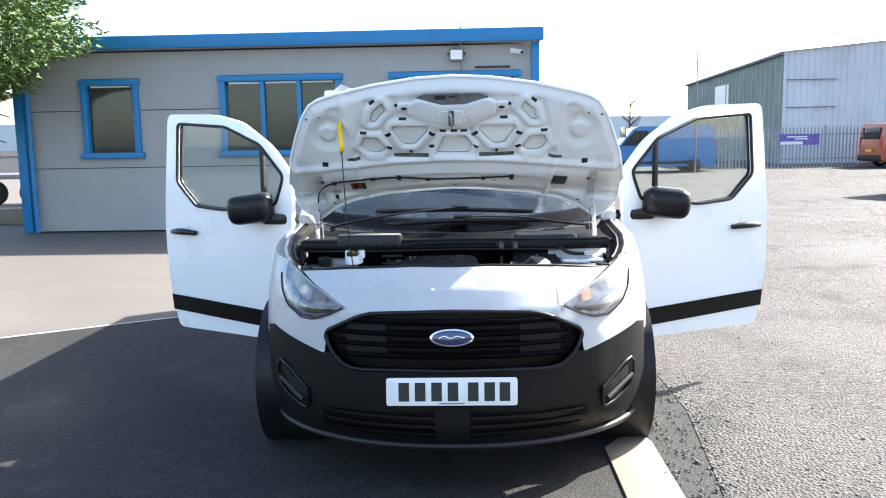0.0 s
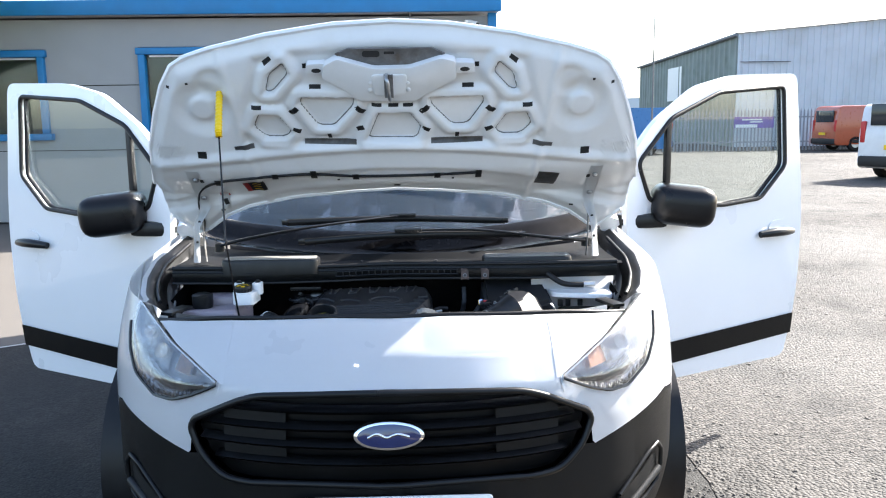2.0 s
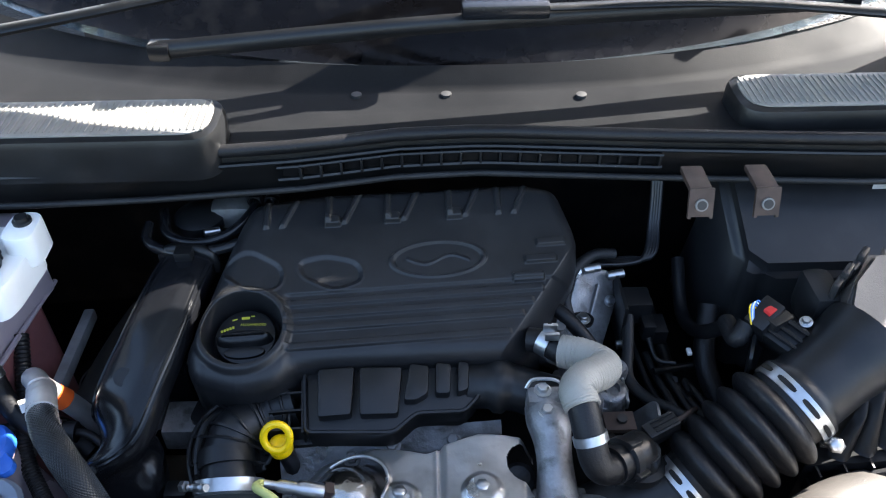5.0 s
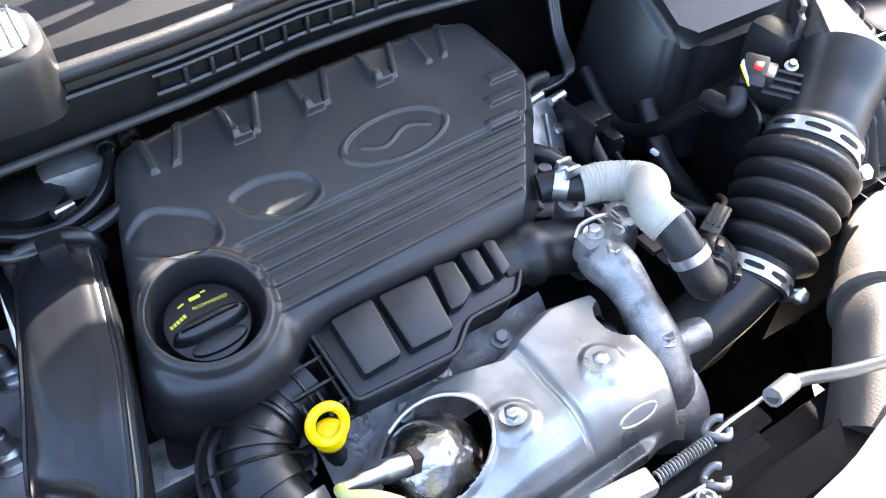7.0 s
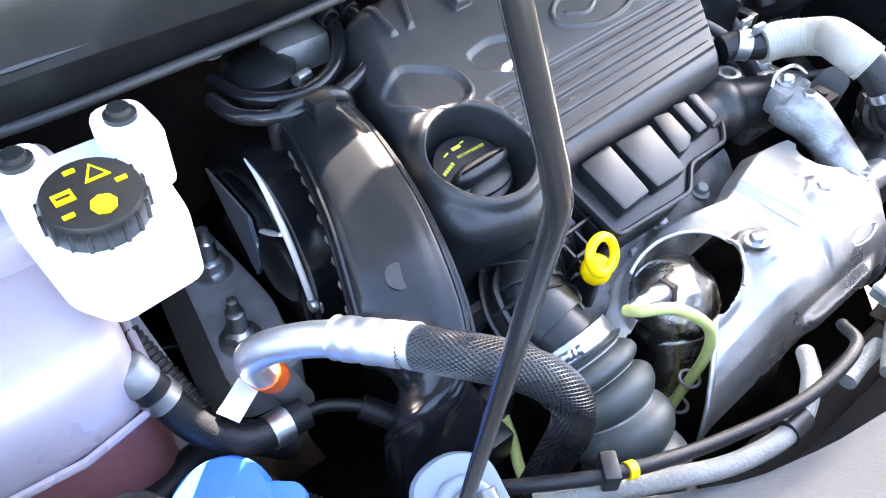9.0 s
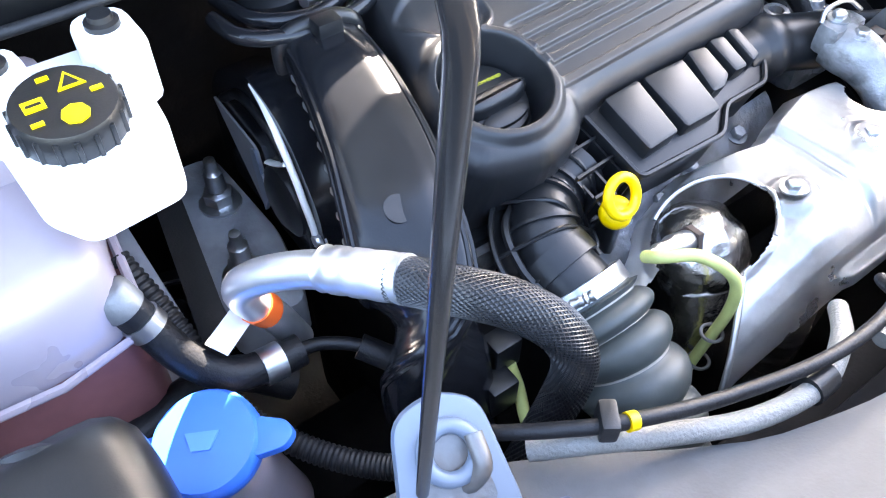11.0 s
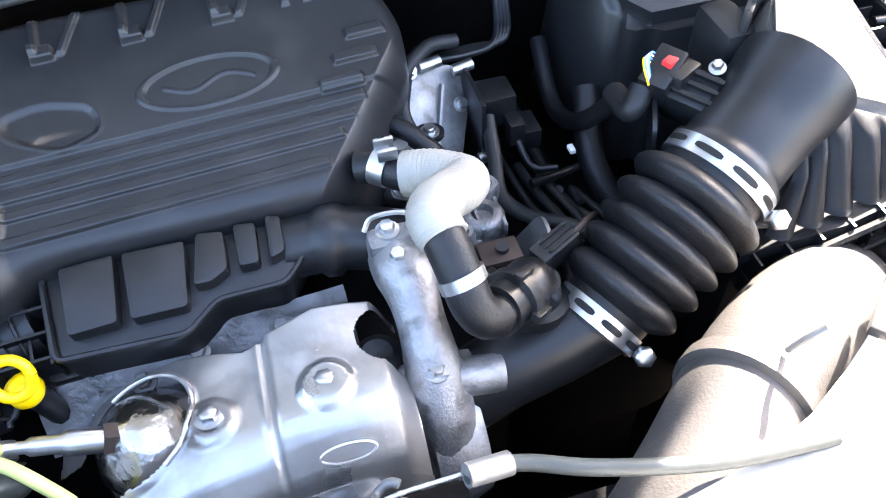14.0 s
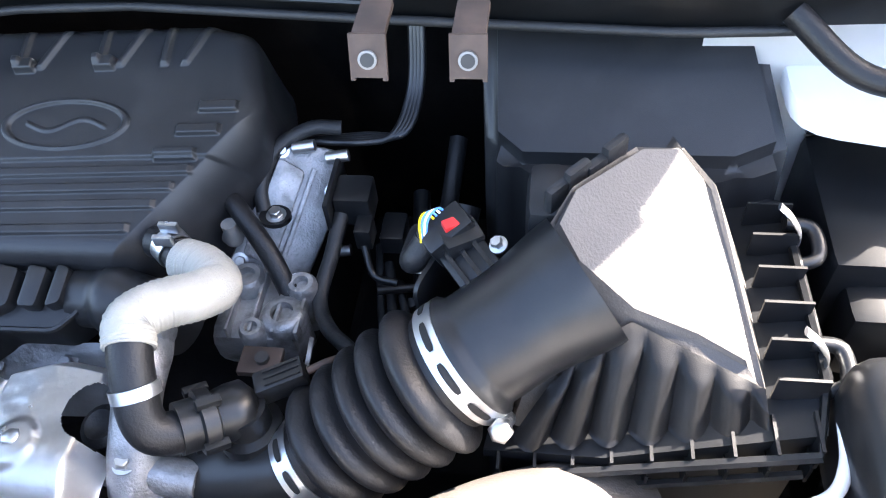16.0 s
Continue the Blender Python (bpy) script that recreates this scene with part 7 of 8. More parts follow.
part("hose", tube([(0.172, 0.575, 0.812), (0.168, 0.545, 0.798), (0.163, 0.512, 0.785), (0.175, 0.485, 0.785), (0.199, 0.461, 0.791), (0.215, 0.445, 0.79)], 0.0062, n=12), DARKHOSE, sol)
part("wire", tube([(0.192, 0.556, 0.797), (0.2, 0.54, 0.78), (0.22, 0.535, 0.778)], 0.003, n=8), BLACK, sol)
for k in range(4):
    single("loom_strand", tube([(0.218 + 0.003 * k, 0.715, 0.9), (0.216 + 0.003 * k, 0.69, 0.85), (0.205 + 0.003 * k, 0.655, 0.828), (0.18, 0.645 + 0.003 * k, 0.825), (0.13, 0.64, 0.83)], 0.0032, n=8), BRAID, "braided wiring loom behind the engine", "cable", "loom strands")
fh = thing("fuel_hoses", (0.1, 0.58, 0.85), "grimy grey and black fuel hoses", "hose")
part("grey_hose", tube([(0.165, 0.64, 0.845), (0.14, 0.635, 0.848), (0.115, 0.615, 0.842), (0.105, 0.59, 0.825), (0.108, 0.575, 0.812)], 0.0062, n=10), DARKHOSE, fh)
part("black_hose", tube([(0.085, 0.57, 0.835), (0.1, 0.555, 0.832), (0.125, 0.53, 0.812), (0.145, 0.505, 0.78)], 0.008, n=12), RUBBER, fh)
part("fitting", lathe([(0.007, 0), (0.009, 0.006), (0.006, 0.012), (0.006, 0.02)], Matrix.Translation((0.092, 0.545, 0.81))), STEEL, fh)

# engine side clutter in the gap towards the air box
gap = thing("gearbox_parts", (0.15, 0.5, 0.72), "dark cast brackets and lines above the gearbox", "engine part")
b = box((0.118, 0.5, 0.765), (0.07, 0.06, 0.04), bevel=0.012)
for x, y, z, r, h in ((0.14, 0.49, 0.775, 0.018, 0.02), (0.105, 0.52, 0.775, 0.014, 0.025), (0.15, 0.515, 0.77, 0.012, 0.03), (0.12, 0.475, 0.78, 0.01, 0.016)):
    part("cast_boss", lathe([(r, -0.02), (r, h - 0.004), (r * 0.8, h), (r * 0.5, h), (r * 0.45, h - 0.006)], Matrix.Translation((x, y, z)), 18), CAST, gap)
for k in range(4):
    part("cast_rib", box((0.1 + 0.018 * k, 0.5, 0.788), (0.003, 0.055, 0.012), bevel=0.001), CAST, gap)
part("housing", b, CAST, gap, "grimy cast gearbox housing")
part("bracket", prism(rounded([(-0.02, -0.025), (0.02, -0.025), (0.012, 0.03), (-0.012, 0.03)], 0.01), 0, 0.003, frame_of((0.165, 0.452, 0.785), (0, 1, 0.2), (0.3, 0, 1))), STEEL, gap)
part("bracket_hole", lathe([(0.005, 0), (0.005, 0.0035), (0.001, 0.0035)], Matrix.Translation((0.14, 0.443, 0.8035)), 14), INK, gap)
part("plate", box((0.138, 0.443, 0.8), (0.03, 0.022, 0.006), bevel=0.001), RUST, gap)
for q in range(5):
    part("line", tube([(0.19 + 0.012 * q, 0.6 - 0.02 * q, 0.745), (0.2 + 0.01 * q, 0.54, 0.735 + 0.006 * (q % 3)), (0.215 + 0.012 * q, 0.48, 0.74)], 0.0035 + 0.001 * (q % 2), n=8), DARKHOSE, gap)
part("white_clip", box((0.236, 0.545, 0.785), (0.005, 0.009, 0.004), pose(0, 0, 0), bevel=0.001), WHITEP, gap)
part("box_clip", box((0.21, 0.585, 0.78), (0.02, 0.03, 0.02), bevel=0.003), BLACK, gap)
part("line", tube([(0.2, 0.54, 0.76), (0.24, 0.55, 0.755), (0.27, 0.56, 0.75)], 0.004, n=8), BLACK, gap)
part("loom", tube([(0.255, 0.68, 0.8), (0.25, 0.62, 0.77), (0.252, 0.57, 0.79), (0.258, 0.52, 0.85)], 0.008, n=12), RUBBER, gap)
part("loom", tube([(0.27, 0.6, 0.8), (0.26, 0.55, 0.76), (0.28, 0.5, 0.72)], 0.012, n=12), RUBBER, gap)
part("gear_cable", tube([(0.22, 0.66, 0.75), (0.23, 0.55, 0.72), (0.21, 0.45, 0.7)], 0.008, n=10), BLACK, gap)
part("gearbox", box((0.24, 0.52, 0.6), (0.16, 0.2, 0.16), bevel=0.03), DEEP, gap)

# glossy intake duct
duct = thing("air_duct", (-0.31, 0.53, 0.86), "flat glossy black air duct", "duct")


def duct_at(a, t):
    c = spline([(-0.297, 0.612, 0.868), (-0.303, 0.57, 0.868), (-0.315, 0.51, 0.853), (-0.332, 0.452, 0.825), (-0.34, 0.42, 0.77), (-0.34, 0.4, 0.68)], 8)
    i = min(int(t * (len(c) - 1)), len(c) - 2)
    p, d = c[i].lerp(c[i + 1], t * (len(c) - 1) - i), (c[i + 1] - c[i]).normalized()
    x = d.cross(Vector((0, 0.5, 1))).normalized()
    n = x.cross(d)
    w, h = 0.028 + 0.009 * smooth(0.0, 0.7, t), 0.02
    ca, sa = math.cos(a), math.sin(a)
    return p + x * w * math.copysign(abs(ca) ** 0.6, ca) + n * h * (math.copysign(abs(sa) ** 0.75, sa) - 0.06 * math.exp(-(((ca + 0.55) / 0.14) ** 2)))


part("duct", sheet(duct_at, span(0, 6.2832, 48), span(0, 1, 40)), GLOSSB, duct)
for a in (0.3, 0.62, math.pi - 0.3, math.pi - 0.6):
    part("edge_bead", tube([duct_at(a, t) for t in span(0.04, 0.9, 18)], 0.0019, n=6, k=2), GLOSSB, duct)
for k in range(9):
    part("edge_clip", box(duct_at(0.12, 0.14 + 0.05 * k), (0.003, 0.008, 0.005), bevel=0.001), STEEL, duct)
part("end_collar", tube([duct_at(a, 0.02) + Vector((0, 0.004, 0.002)) for a in span(-0.3, 3.44, 16)], 0.006, n=8, k=2), BLACK, duct)
part("clip", box((-0.297, 0.6, 0.893), (0.018, 0.014, 0.012), pose(0, 0, 0), bevel=0.002), BLACK, duct)
part("stud_mark", lathe([(0.009, 0), (0.009, 0.0008), (0.001, 0.0008)], frame_of(duct_at(1.57, 0.52), (1, 0, 0), (0, 0.9, 0.45)), 20), BLACK, duct)
bp = thing("breather_pipe", (-0.3, 0.64, 0.89), "black formed pipe behind the duct", "pipe")
part("pipe", tube([(-0.216, 0.688, 0.9), (-0.218, 0.66, 0.9), (-0.225, 0.638, 0.893), (-0.248, 0.62, 0.888), (-0.29, 0.61, 0.885), (-0.326, 0.617, 0.885), (-0.345, 0.634, 0.885), (-0.35, 0.66, 0.885)], 0.0058, n=12), GLOSSB, bp)
part("pipe", tube([(-0.234, 0.692, 0.898), (-0.236, 0.668, 0.895), (-0.258, 0.64, 0.887), (-0.293, 0.628, 0.884), (-0.326, 0.645, 0.884), (-0.338, 0.683, 0.885)], 0.0058, n=12), GLOSSB, bp)
for x in (-0.216, -0.235):
    part("pipe_clip", ringband(along((x, 0.682, 0.9), (x - 0.001, 0.67, 0.899)), 0.0062, 0.009, 0.0016), BLACK, bp)
part("valve", lathe([(0.022, 0), (0.028, 0.01), (0.028, 0.022), (0.02, 0.028), (0.008, 0.03)], Matrix.Translation((-0.3, 0.68, 0.86)), 24), BLACK, bp)
for x, y in ((-0.322, 0.712),):
    part("bolt", hexbolt(Matrix.Translation((x, y, 0.885)), 0.006), STEEL, bp)
part("bracket", box((-0.3, 0.69, 0.91), (0.1, 0.02, 0.012), bevel=0.003), BLACK, bp)
part("casting", box((-0.262, 0.69, 0.878), (0.05, 0.03, 0.03), bevel=0.008), STEEL, bp, "grimy cast flange")
part("screw", tube([(-0.273, 0.655, 0.879), (-0.288, 0.648, 0.882)], 0.0045, n=8, k=2), ZINC, bp)

# brake fluid and coolant tanks
brk = thing("brake_fluid_reservoir", (-0.46, 0.54, 0.9), "white brake fluid reservoir with black printed cap", "reservoir")
part("body", prism(rounded([(-0.5, 0.52), (-0.485, 0.495), (-0.436, 0.5), (-0.43, 0.517), (-0.425, 0.575), (-0.44, 0.6), (-0.505, 0.6)], 0.008), 0.901, 0.936, None, bevel=0.004), WHITEP, brk)
for x, y in ((-0.433, 0.577), (-0.49, 0.572)):
    part("lug", prism(rounded([(x - 0.016, y - 0.025), (x + 0.016, y - 0.025), (x + 0.015, y + 0.02), (x - 0.015, y + 0.02)], 0.014), 0.921, 0.956, None, bevel=0.004), WHITEP, brk)
    part("bolt", lathe([(0.009, 0.956), (0.009, 0.959), (0.0065, 0.96), (0.006, 0.963), (0.002, 0.963)], Matrix.Translation((x, y + 0.002, 0)), 16), BLACK, brk)
cpm = Matrix.Translation((-0.469, 0.536, 0.936)) @ pose(0, 0, 0, 6, 0, 0) @ Matrix.Scale(0.83, 4)
prof = [(0.03, 0), (0.031, 0.004), (0.031, 0.018), (0.029, 0.022), (0.002, 0.0225)]
cap = part("cap", lathe(prof, cpm, 40), BLACK, brk, "black screw cap with yellow symbols")
for i in range(18):
    a = i * math.pi / 9
    part("grip_rib", box((0.031 * math.cos(a), 0.031 * math.sin(a), 0.011), (0.003, 0.003, 0.016), cpm, bevel=0.001), BLACK, cap)
b = prism([(-0.008, -0.005), (0.008, -0.005), (0, 0.009)], 0.0225, 0.0235, cpm @ Matrix.Translation((0.008, 0.012, 0)))
part("triangle_mark", b, YELLOW, cap)
part("triangle_core", prism([(-0.005, -0.0033), (0.005, -0.0033), (0, 0.006)], 0.0225, 0.0239, cpm @ Matrix.Translation((0.008, 0.012, 0))), BLACK, cap)
part("book_mark", box((-0.015, 0.003, 0.0228), (0.012, 0.009, 0.001), cpm), YELLOW, cap)
part("book_core", box((-0.015, 0.003, 0.0231), (0.0085, 0.002, 0.001), cpm), BLACK, cap)
part("round_mark", lathe([(0.008, 0.0225), (0.008, 0.0236), (0.001, 0.0236)], cpm @ Matrix.Translation((0.002, -0.014, 0)), 8), YELLOW, cap)
for x, y in ((-0.018, -0.012), (0.019, 0.0), (-0.004, 0.021)):
    part("text_bar", box((x, y, 0.0228), (0.007, 0.003, 0.001), cpm), YELLOW, cap)
ct = thing("coolant_tank", (-0.52, 0.55, 0.84), "milky translucent coolant expansion tank", "tank")
part("tank", prism(rounded([(-0.484, 0.502), (-0.478, 0.56), (-0.46, 0.64), (-0.6, 0.65), (-0.66, 0.5), (-0.53, 0.492)], 0.018, 5), 0.822, 0.885, None, bevel=0.018, seg=4), TANK, ct)
part("seam", tube([(-0.465, 0.64, 0.824), (-0.479, 0.498, 0.824), (-0.53, 0.487, 0.824), (-0.65, 0.495, 0.824)], 0.003, n=6, k=1), TANK, ct)
part("lower_tank", prism(rounded([(-0.48, 0.5), (-0.47, 0.62), (-0.6, 0.63), (-0.63, 0.505)], 0.025), 0.6, 0.822), REDFLUID, ct)
part("neck", lathe([(0.03, 0.885), (0.032, 0.9), (0.032, 0.925), (0.02, 0.93)], Matrix.Translation((-0.6, 0.55, 0)), 24), BLACK, ct)
part("upper_back", prism(rounded([(-0.46, 0.58), (-0.46, 0.66), (-0.62, 0.66), (-0.62, 0.58)], 0.02), 0.87, 0.91, None, bevel=0.01), TANK, ct)
ch = thing("coolant_hose", (-0.45, 0.49, 0.8), "black coolant hose with silver clips", "hose")
CP = [(-0.487, 0.508, 0.843), (-0.48, 0.501, 0.825), (-0.469, 0.488, 0.797), (-0.45, 0.477, 0.775), (-0.425, 0.474, 0.768), (-0.405, 0.474, 0.766)]
part("hose", tube(CP, 0.0108, n=18), RUBBER, ch)
part("fitting", lathe([(0.008, -0.012), (0.012, -0.008), (0.012, 0.006), (0.009, 0.008)], along(CP[0], CP[1])), STEEL, ch)
part("clip", ringband(along(CP[1], CP[2]), 0.0111, 0.009, 0.001), ZINC, ch)
part("clip", ringband(along(CP[4], CP[5]), 0.0111, 0.014, 0.001), ZINC, ch)
part("thin_line", tube([CP[-1], (-0.39, 0.47, 0.765), (-0.37, 0.455, 0.762), (-0.35, 0.43, 0.75), (-0.32, 0.4, 0.73)], 0.0045, n=10), RUBBER, ch)
part("line_sleeve", tube([(-0.372, 0.457, 0.762), (-0.355, 0.437, 0.753)], 0.0085, n=12, k=2), RUBBER, ch)
single("corrugated_loom", tube([(-0.475, 0.56, 0.82), (-0.463, 0.51, 0.79), (-0.455, 0.46, 0.76), (-0.43, 0.42, 0.745), (-0.4, 0.385, 0.745), (-0.37, 0.36, 0.76)], lambda t: 0.0078 + 0.0006 * math.sin(t * 420), n=12, k=100), RUBBER, "black corrugated wiring conduit", "cable")
single("lower_hose", tube([(-0.575, 0.53, 0.72), (-0.552, 0.522, 0.735), (-0.54, 0.503, 0.738), (-0.524, 0.493, 0.738), (-0.499, 0.498, 0.735), (-0.473, 0.506, 0.735), (-0.44, 0.505, 0.73), (-0.41, 0.49, 0.71)], 0.0125, n=16), RUBBER, "thick black hose by the washer bottle", "hose")
tower = thing("strut_tower", (-0.446, 0.63, 0.66), "dark suspension tower top with a steel rim", "suspension part")
part("dish", lathe([(0.06, 0.64), (0.05, 0.662), (0.034, 0.664), (0.03, 0.652), (0.012, 0.65), (0.01, 0.672), (0.002, 0.674)], Matrix.Translation((-0.446, 0.628, 0)), 32), DEEP, tower)
part("rim", ringband(Matrix.Translation((-0.446, 0.628, 0.664)), 0.034, 0.004, 0.0014), STEEL, tower, "thin worn steel rim")
single("insulation_strap", sheet(lambda t, v: Vector((-0.409 - 0.03 * t + (v - 0.5) * 0.022, 0.705 - 0.17 * t, 0.725 + 0.025 * t - 0.03 * t * t + 0.002 * math.sin(v * 3.1))), span(0, 1, 14), span(0, 1, 5), 0.004), FADED, "broad faded rubber strap beside the mount", "strap")

# refrigerant pipe with braided hose
ac = thing("refrigerant_pipe", (-0.42, 0.48, 0.83), "bright aluminium pipe leading to a braided hose", "pipe")
part("pipe", tube([(-0.395, 0.5, 0.74), (-0.41, 0.494, 0.785), (-0.424, 0.489, 0.815), (-0.428, 0.484, 0.836), (-0.419, 0.473, 0.851), (-0.404, 0.455, 0.864), (-0.39, 0.434, 0.875)], 0.0105, n=18), ALU, ac)
part("tape", tube([(-0.414, 0.493, 0.794), (-0.421, 0.49, 0.808)], 0.0113, n=18, k=2), ORANGE, ac, "orange tape band")
part("tag", box((0, 0, 0), (0.028, 0.015, 0.0008), frame_of((-0.441, 0.487, 0.8), (-0.024, -0.016, 0.002), (0.006, -0.016, -0.004))), PAPER, ac, "white paper tag")
part("ferrule", tube([(-0.394, 0.441, 0.872), (-0.372, 0.398, 0.891)], lambda t: 0.0128 - 0.0012 * max(0.0, math.sin(t * 24)) ** 4, n=20, k=16), ALU, ac)
BP = [(-0.376, 0.405, 0.888), (-0.36, 0.378, 0.895), (-0.341, 0.355, 0.893), (-0.324, 0.338, 0.876), (-0.316, 0.332, 0.845), (-0.318, 0.338, 0.79), (-0.33, 0.345, 0.72)]
part("hose_core", tube(BP, 0.0116, n=20, k=10), RUBBER, ac)
bl = spline(BP, 16)
b = bmesh.new()
for s in (-1, 1):
    for q in range(30):
        pts_ = []
        for i, p in enumerate(bl):
            d = (bl[min(i + 1, len(bl) - 1)] - bl[max(i - 1, 0)]).normalized()
            x = d.cross(Vector((0.3, 0.2, 1))).normalized()
            y = d.cross(x)
            a = s * i * 0.12 + q * math.pi / 15
            pts_.append(p + (x * math.cos(a) + y * math.sin(a)) * 0.0117)
        b = tube(pts_, 0.00068, n=4, k=1, bm=b, caps=False, flat=0.6)
tagged(part("braid", b, BRAID, ac, "black woven braid"), kind="stuff")

# mount, timing side
mnt = thing("engine_mount", (-0.38, 0.62, 0.74), "cast engine mount with tall studs and nuts", "engine mount")
part("arm", prism(rounded([(-0.422, 0.56), (-0.362, 0.55), (-0.345, 0.63), (-0.35, 0.745), (-0.39, 0.748), (-0.412, 0.68)], 0.016), 0.66, 0.702, None, bevel=0.008), MOUNTM, mnt)
for p in ((-0.372, 0.683, 0.702), (-0.391, 0.6, 0.702)):
    part("stud", lathe([(0.018, 0), (0.018, 0.003), (0.0125, 0.005)], Matrix.Translation(p), 20), ZINC, mnt)
    part("nut", lathe([(0.0128, 0.004), (0.0128, 0.015), (0.0085, 0.018)], Matrix.Translation(p), 6), ZINC, mnt)
    part("thread", lathe([(0.0075 + 0.0005 * (i % 2), 0.016 + 0.0016 * i) for i in range(14)] + [(0.0052, 0.04), (0.0046, 0.05), (0.001, 0.051)], Matrix.Translation(p), 14), ZINC, mnt)
part("rail", box((-0.458, 0.6, 0.742), (0.013, 0.14, 0.016), None, bevel=0.003), MOUNTM, mnt)
part("rail", box((-0.47, 0.51, 0.728), (0.018, 0.07, 0.012), pose(0, 0, 0), bevel=0.003), MOUNTM, mnt)
tm = thing("timing_cover", (-0.34, 0.61, 0.77), "black timing cover with label and white wire", "engine part")
part("cover", prism(rounded([(0.55, 0.7), (0.555, 0.78), (0.59, 0.83), (0.64, 0.848), (0.7, 0.82), (0.73, 0.78), (0.73, 0.7)], 0.02, 4), -0.016, 0.016, frame_of((-0.326, 0, 0), (0, 1, 0), (0, 0, 1)), bevel=0.006, seg=3), GLOSSB, tm)
part("rib", tube([(-0.342, 0.57, 0.72), (-0.343, 0.578, 0.78), (-0.343, 0.615, 0.815), (-0.343, 0.66, 0.818), (-0.343, 0.7, 0.79)], 0.004, n=8), BLACK, tm)
part("bulge", lathe([(0.03, 0), (0.029, 0.008), (0.02, 0.013), (0.002, 0.014)], along((-0.341, 0.6, 0.76), (-0.36, 0.6, 0.76)), 28), BLACK, tm)
part("label", prism(rounded([(0.718, 0.782), (0.645, 0.778), (0.636, 0.73), (0.65, 0.705)], 0.004, 2), -0.001, 0.001, frame_of((-0.3445, 0, 0), (0, 1, 0), (0, 0, 1))), SLAMG, tm, "faded brown paper label")
part("label_end", prism(rounded([(0.655, 0.772), (0.645, 0.778), (0.636, 0.73), (0.648, 0.708)], 0.003, 2), -0.0012, 0.0012, frame_of((-0.346, 0, 0), (0, 1, 0), (0, 0, 1))), PALEB, tm, "pale green end of the label")
part("wire", tube([(-0.34, 0.64, 0.84), (-0.342, 0.618, 0.833), (-0.345, 0.592, 0.816), (-0.345, 0.578, 0.795), (-0.345, 0.571, 0.78), (-0.344, 0.565, 0.762), (-0.344, 0.561, 0.744)], 0.0028, n=8), WHITEP, tm, "white wire")
part("wire_tie", tube([(-0.346, 0.588, 0.806), (-0.346, 0.605, 0.793), (-0.346, 0.623, 0.782)], 0.0034, n=8, flat=0.5), WHITEP, tm)
for y in (0.56, 0.64):
    part("bolt", hexbolt(along((-0.34, y, 0.75), (-0.36, y, 0.75)), 0.006), ZINC, tm)
part("alternator_bracket", box((-0.285, 0.48, 0.765), (0.06, 0.04, 0.03), bevel=0.004), CAST, tm)

# washer bottle with blue cap
wb = thing("washer_bottle", (-0.48, 0.42, 0.75), "washer bottle with bright blue filler cap", "bottle")
WM = Matrix.Translation((-0.481, 0.44, 0.778)) @ pose(0, 0, 0, 10, -8, -32) @ Matrix.Scale(0.88, 4)
part("neck", lathe([(0.028, -0.16), (0.028, -0.006), (0.031, -0.004), (0.031, 0)], WM, 28), TANK, wb)
cap = part("cap", lathe([(0.034, -0.006), (0.036, -0.004), (0.036, 0.006), (0.033, 0.011), (0.002, 0.0125)], WM, 36), BLUE, wb, "blue flip cap")
part("tab", prism(rounded([(0.03, -0.014), (0.052, -0.009), (0.058, 0.0), (0.052, 0.009), (0.03, 0.014)], 0.006), 0.0, 0.008, WM, bevel=0.002), BLUE, cap)
part("tab", prism(rounded([(-0.03, -0.01), (-0.05, -0.007), (-0.05, 0.007), (-0.03, 0.01)], 0.004), -0.002, 0.005, WM, bevel=0.002), BLUE, cap)
part("spray_symbol", prism([(-0.006, -0.007), (0.006, -0.007), (0.011, 0.005), (-0.011, 0.005)], 0.012, 0.0134, WM), BLUEW, cap)

# rod bracket and front loom
rb = thing("rod_bracket", (-0.4, 0.34, 0.85), "pale blue white bracket that holds the prop rod", "bracket")
RM = frame_of((-0.4, 0.325, 0.852), (0.95, -0.3, 0), (0.12, 0.75, 0.5))
part("plate", prism(rounded([(-0.03, -0.028), (0.03, -0.032), (0.02, 0.026), (0.0, 0.034), (-0.022, 0.026)], 0.012), -0.004, 0.004, RM, bevel=0.003), PALEB, rb)
part("hollow", prism(rounded([(-0.016, -0.02), (0.018, -0.022), (0.01, 0.02), (-0.01, 0.022)], 0.008), 0.0042, 0.0052, RM), STEEL, rb)
part("loop", tube([RM @ Vector((0.012 * math.cos(a), 0.006 + 0.012 * math.sin(a), 0.008)) for a in span(0, 6.283, 14)], 0.004, n=8, k=2), PALEB, rb)
part("base", prism([(-0.06, -0.06), (0.06, -0.06), (0.05, -0.03), (-0.05, -0.03)], -0.004, 0.01, RM, bevel=0.003), PALEB, rb)
part("hook", tube([(-0.402, 0.325, 0.835), (-0.4, 0.315, 0.845), (-0.392, 0.312, 0.86), (-0.388, 0.325, 0.868)], 0.0045, n=10), STEEL, rb)
fl = thing("front_loom", (-0.2, 0.27, 0.85), "silver sleeved wiring loom along the slam panel", "cable")
part("sleeve", tube([(-0.36, 0.315, 0.835), (-0.335, 0.296, 0.845), (-0.3, 0.28, 0.838), (-0.255, 0.262, 0.832), (-0.21, 0.255, 0.832), (-0.17, 0.268, 0.825), (-0.14, 0.285, 0.81)], 0.006, n=14), LOOMS, fl)
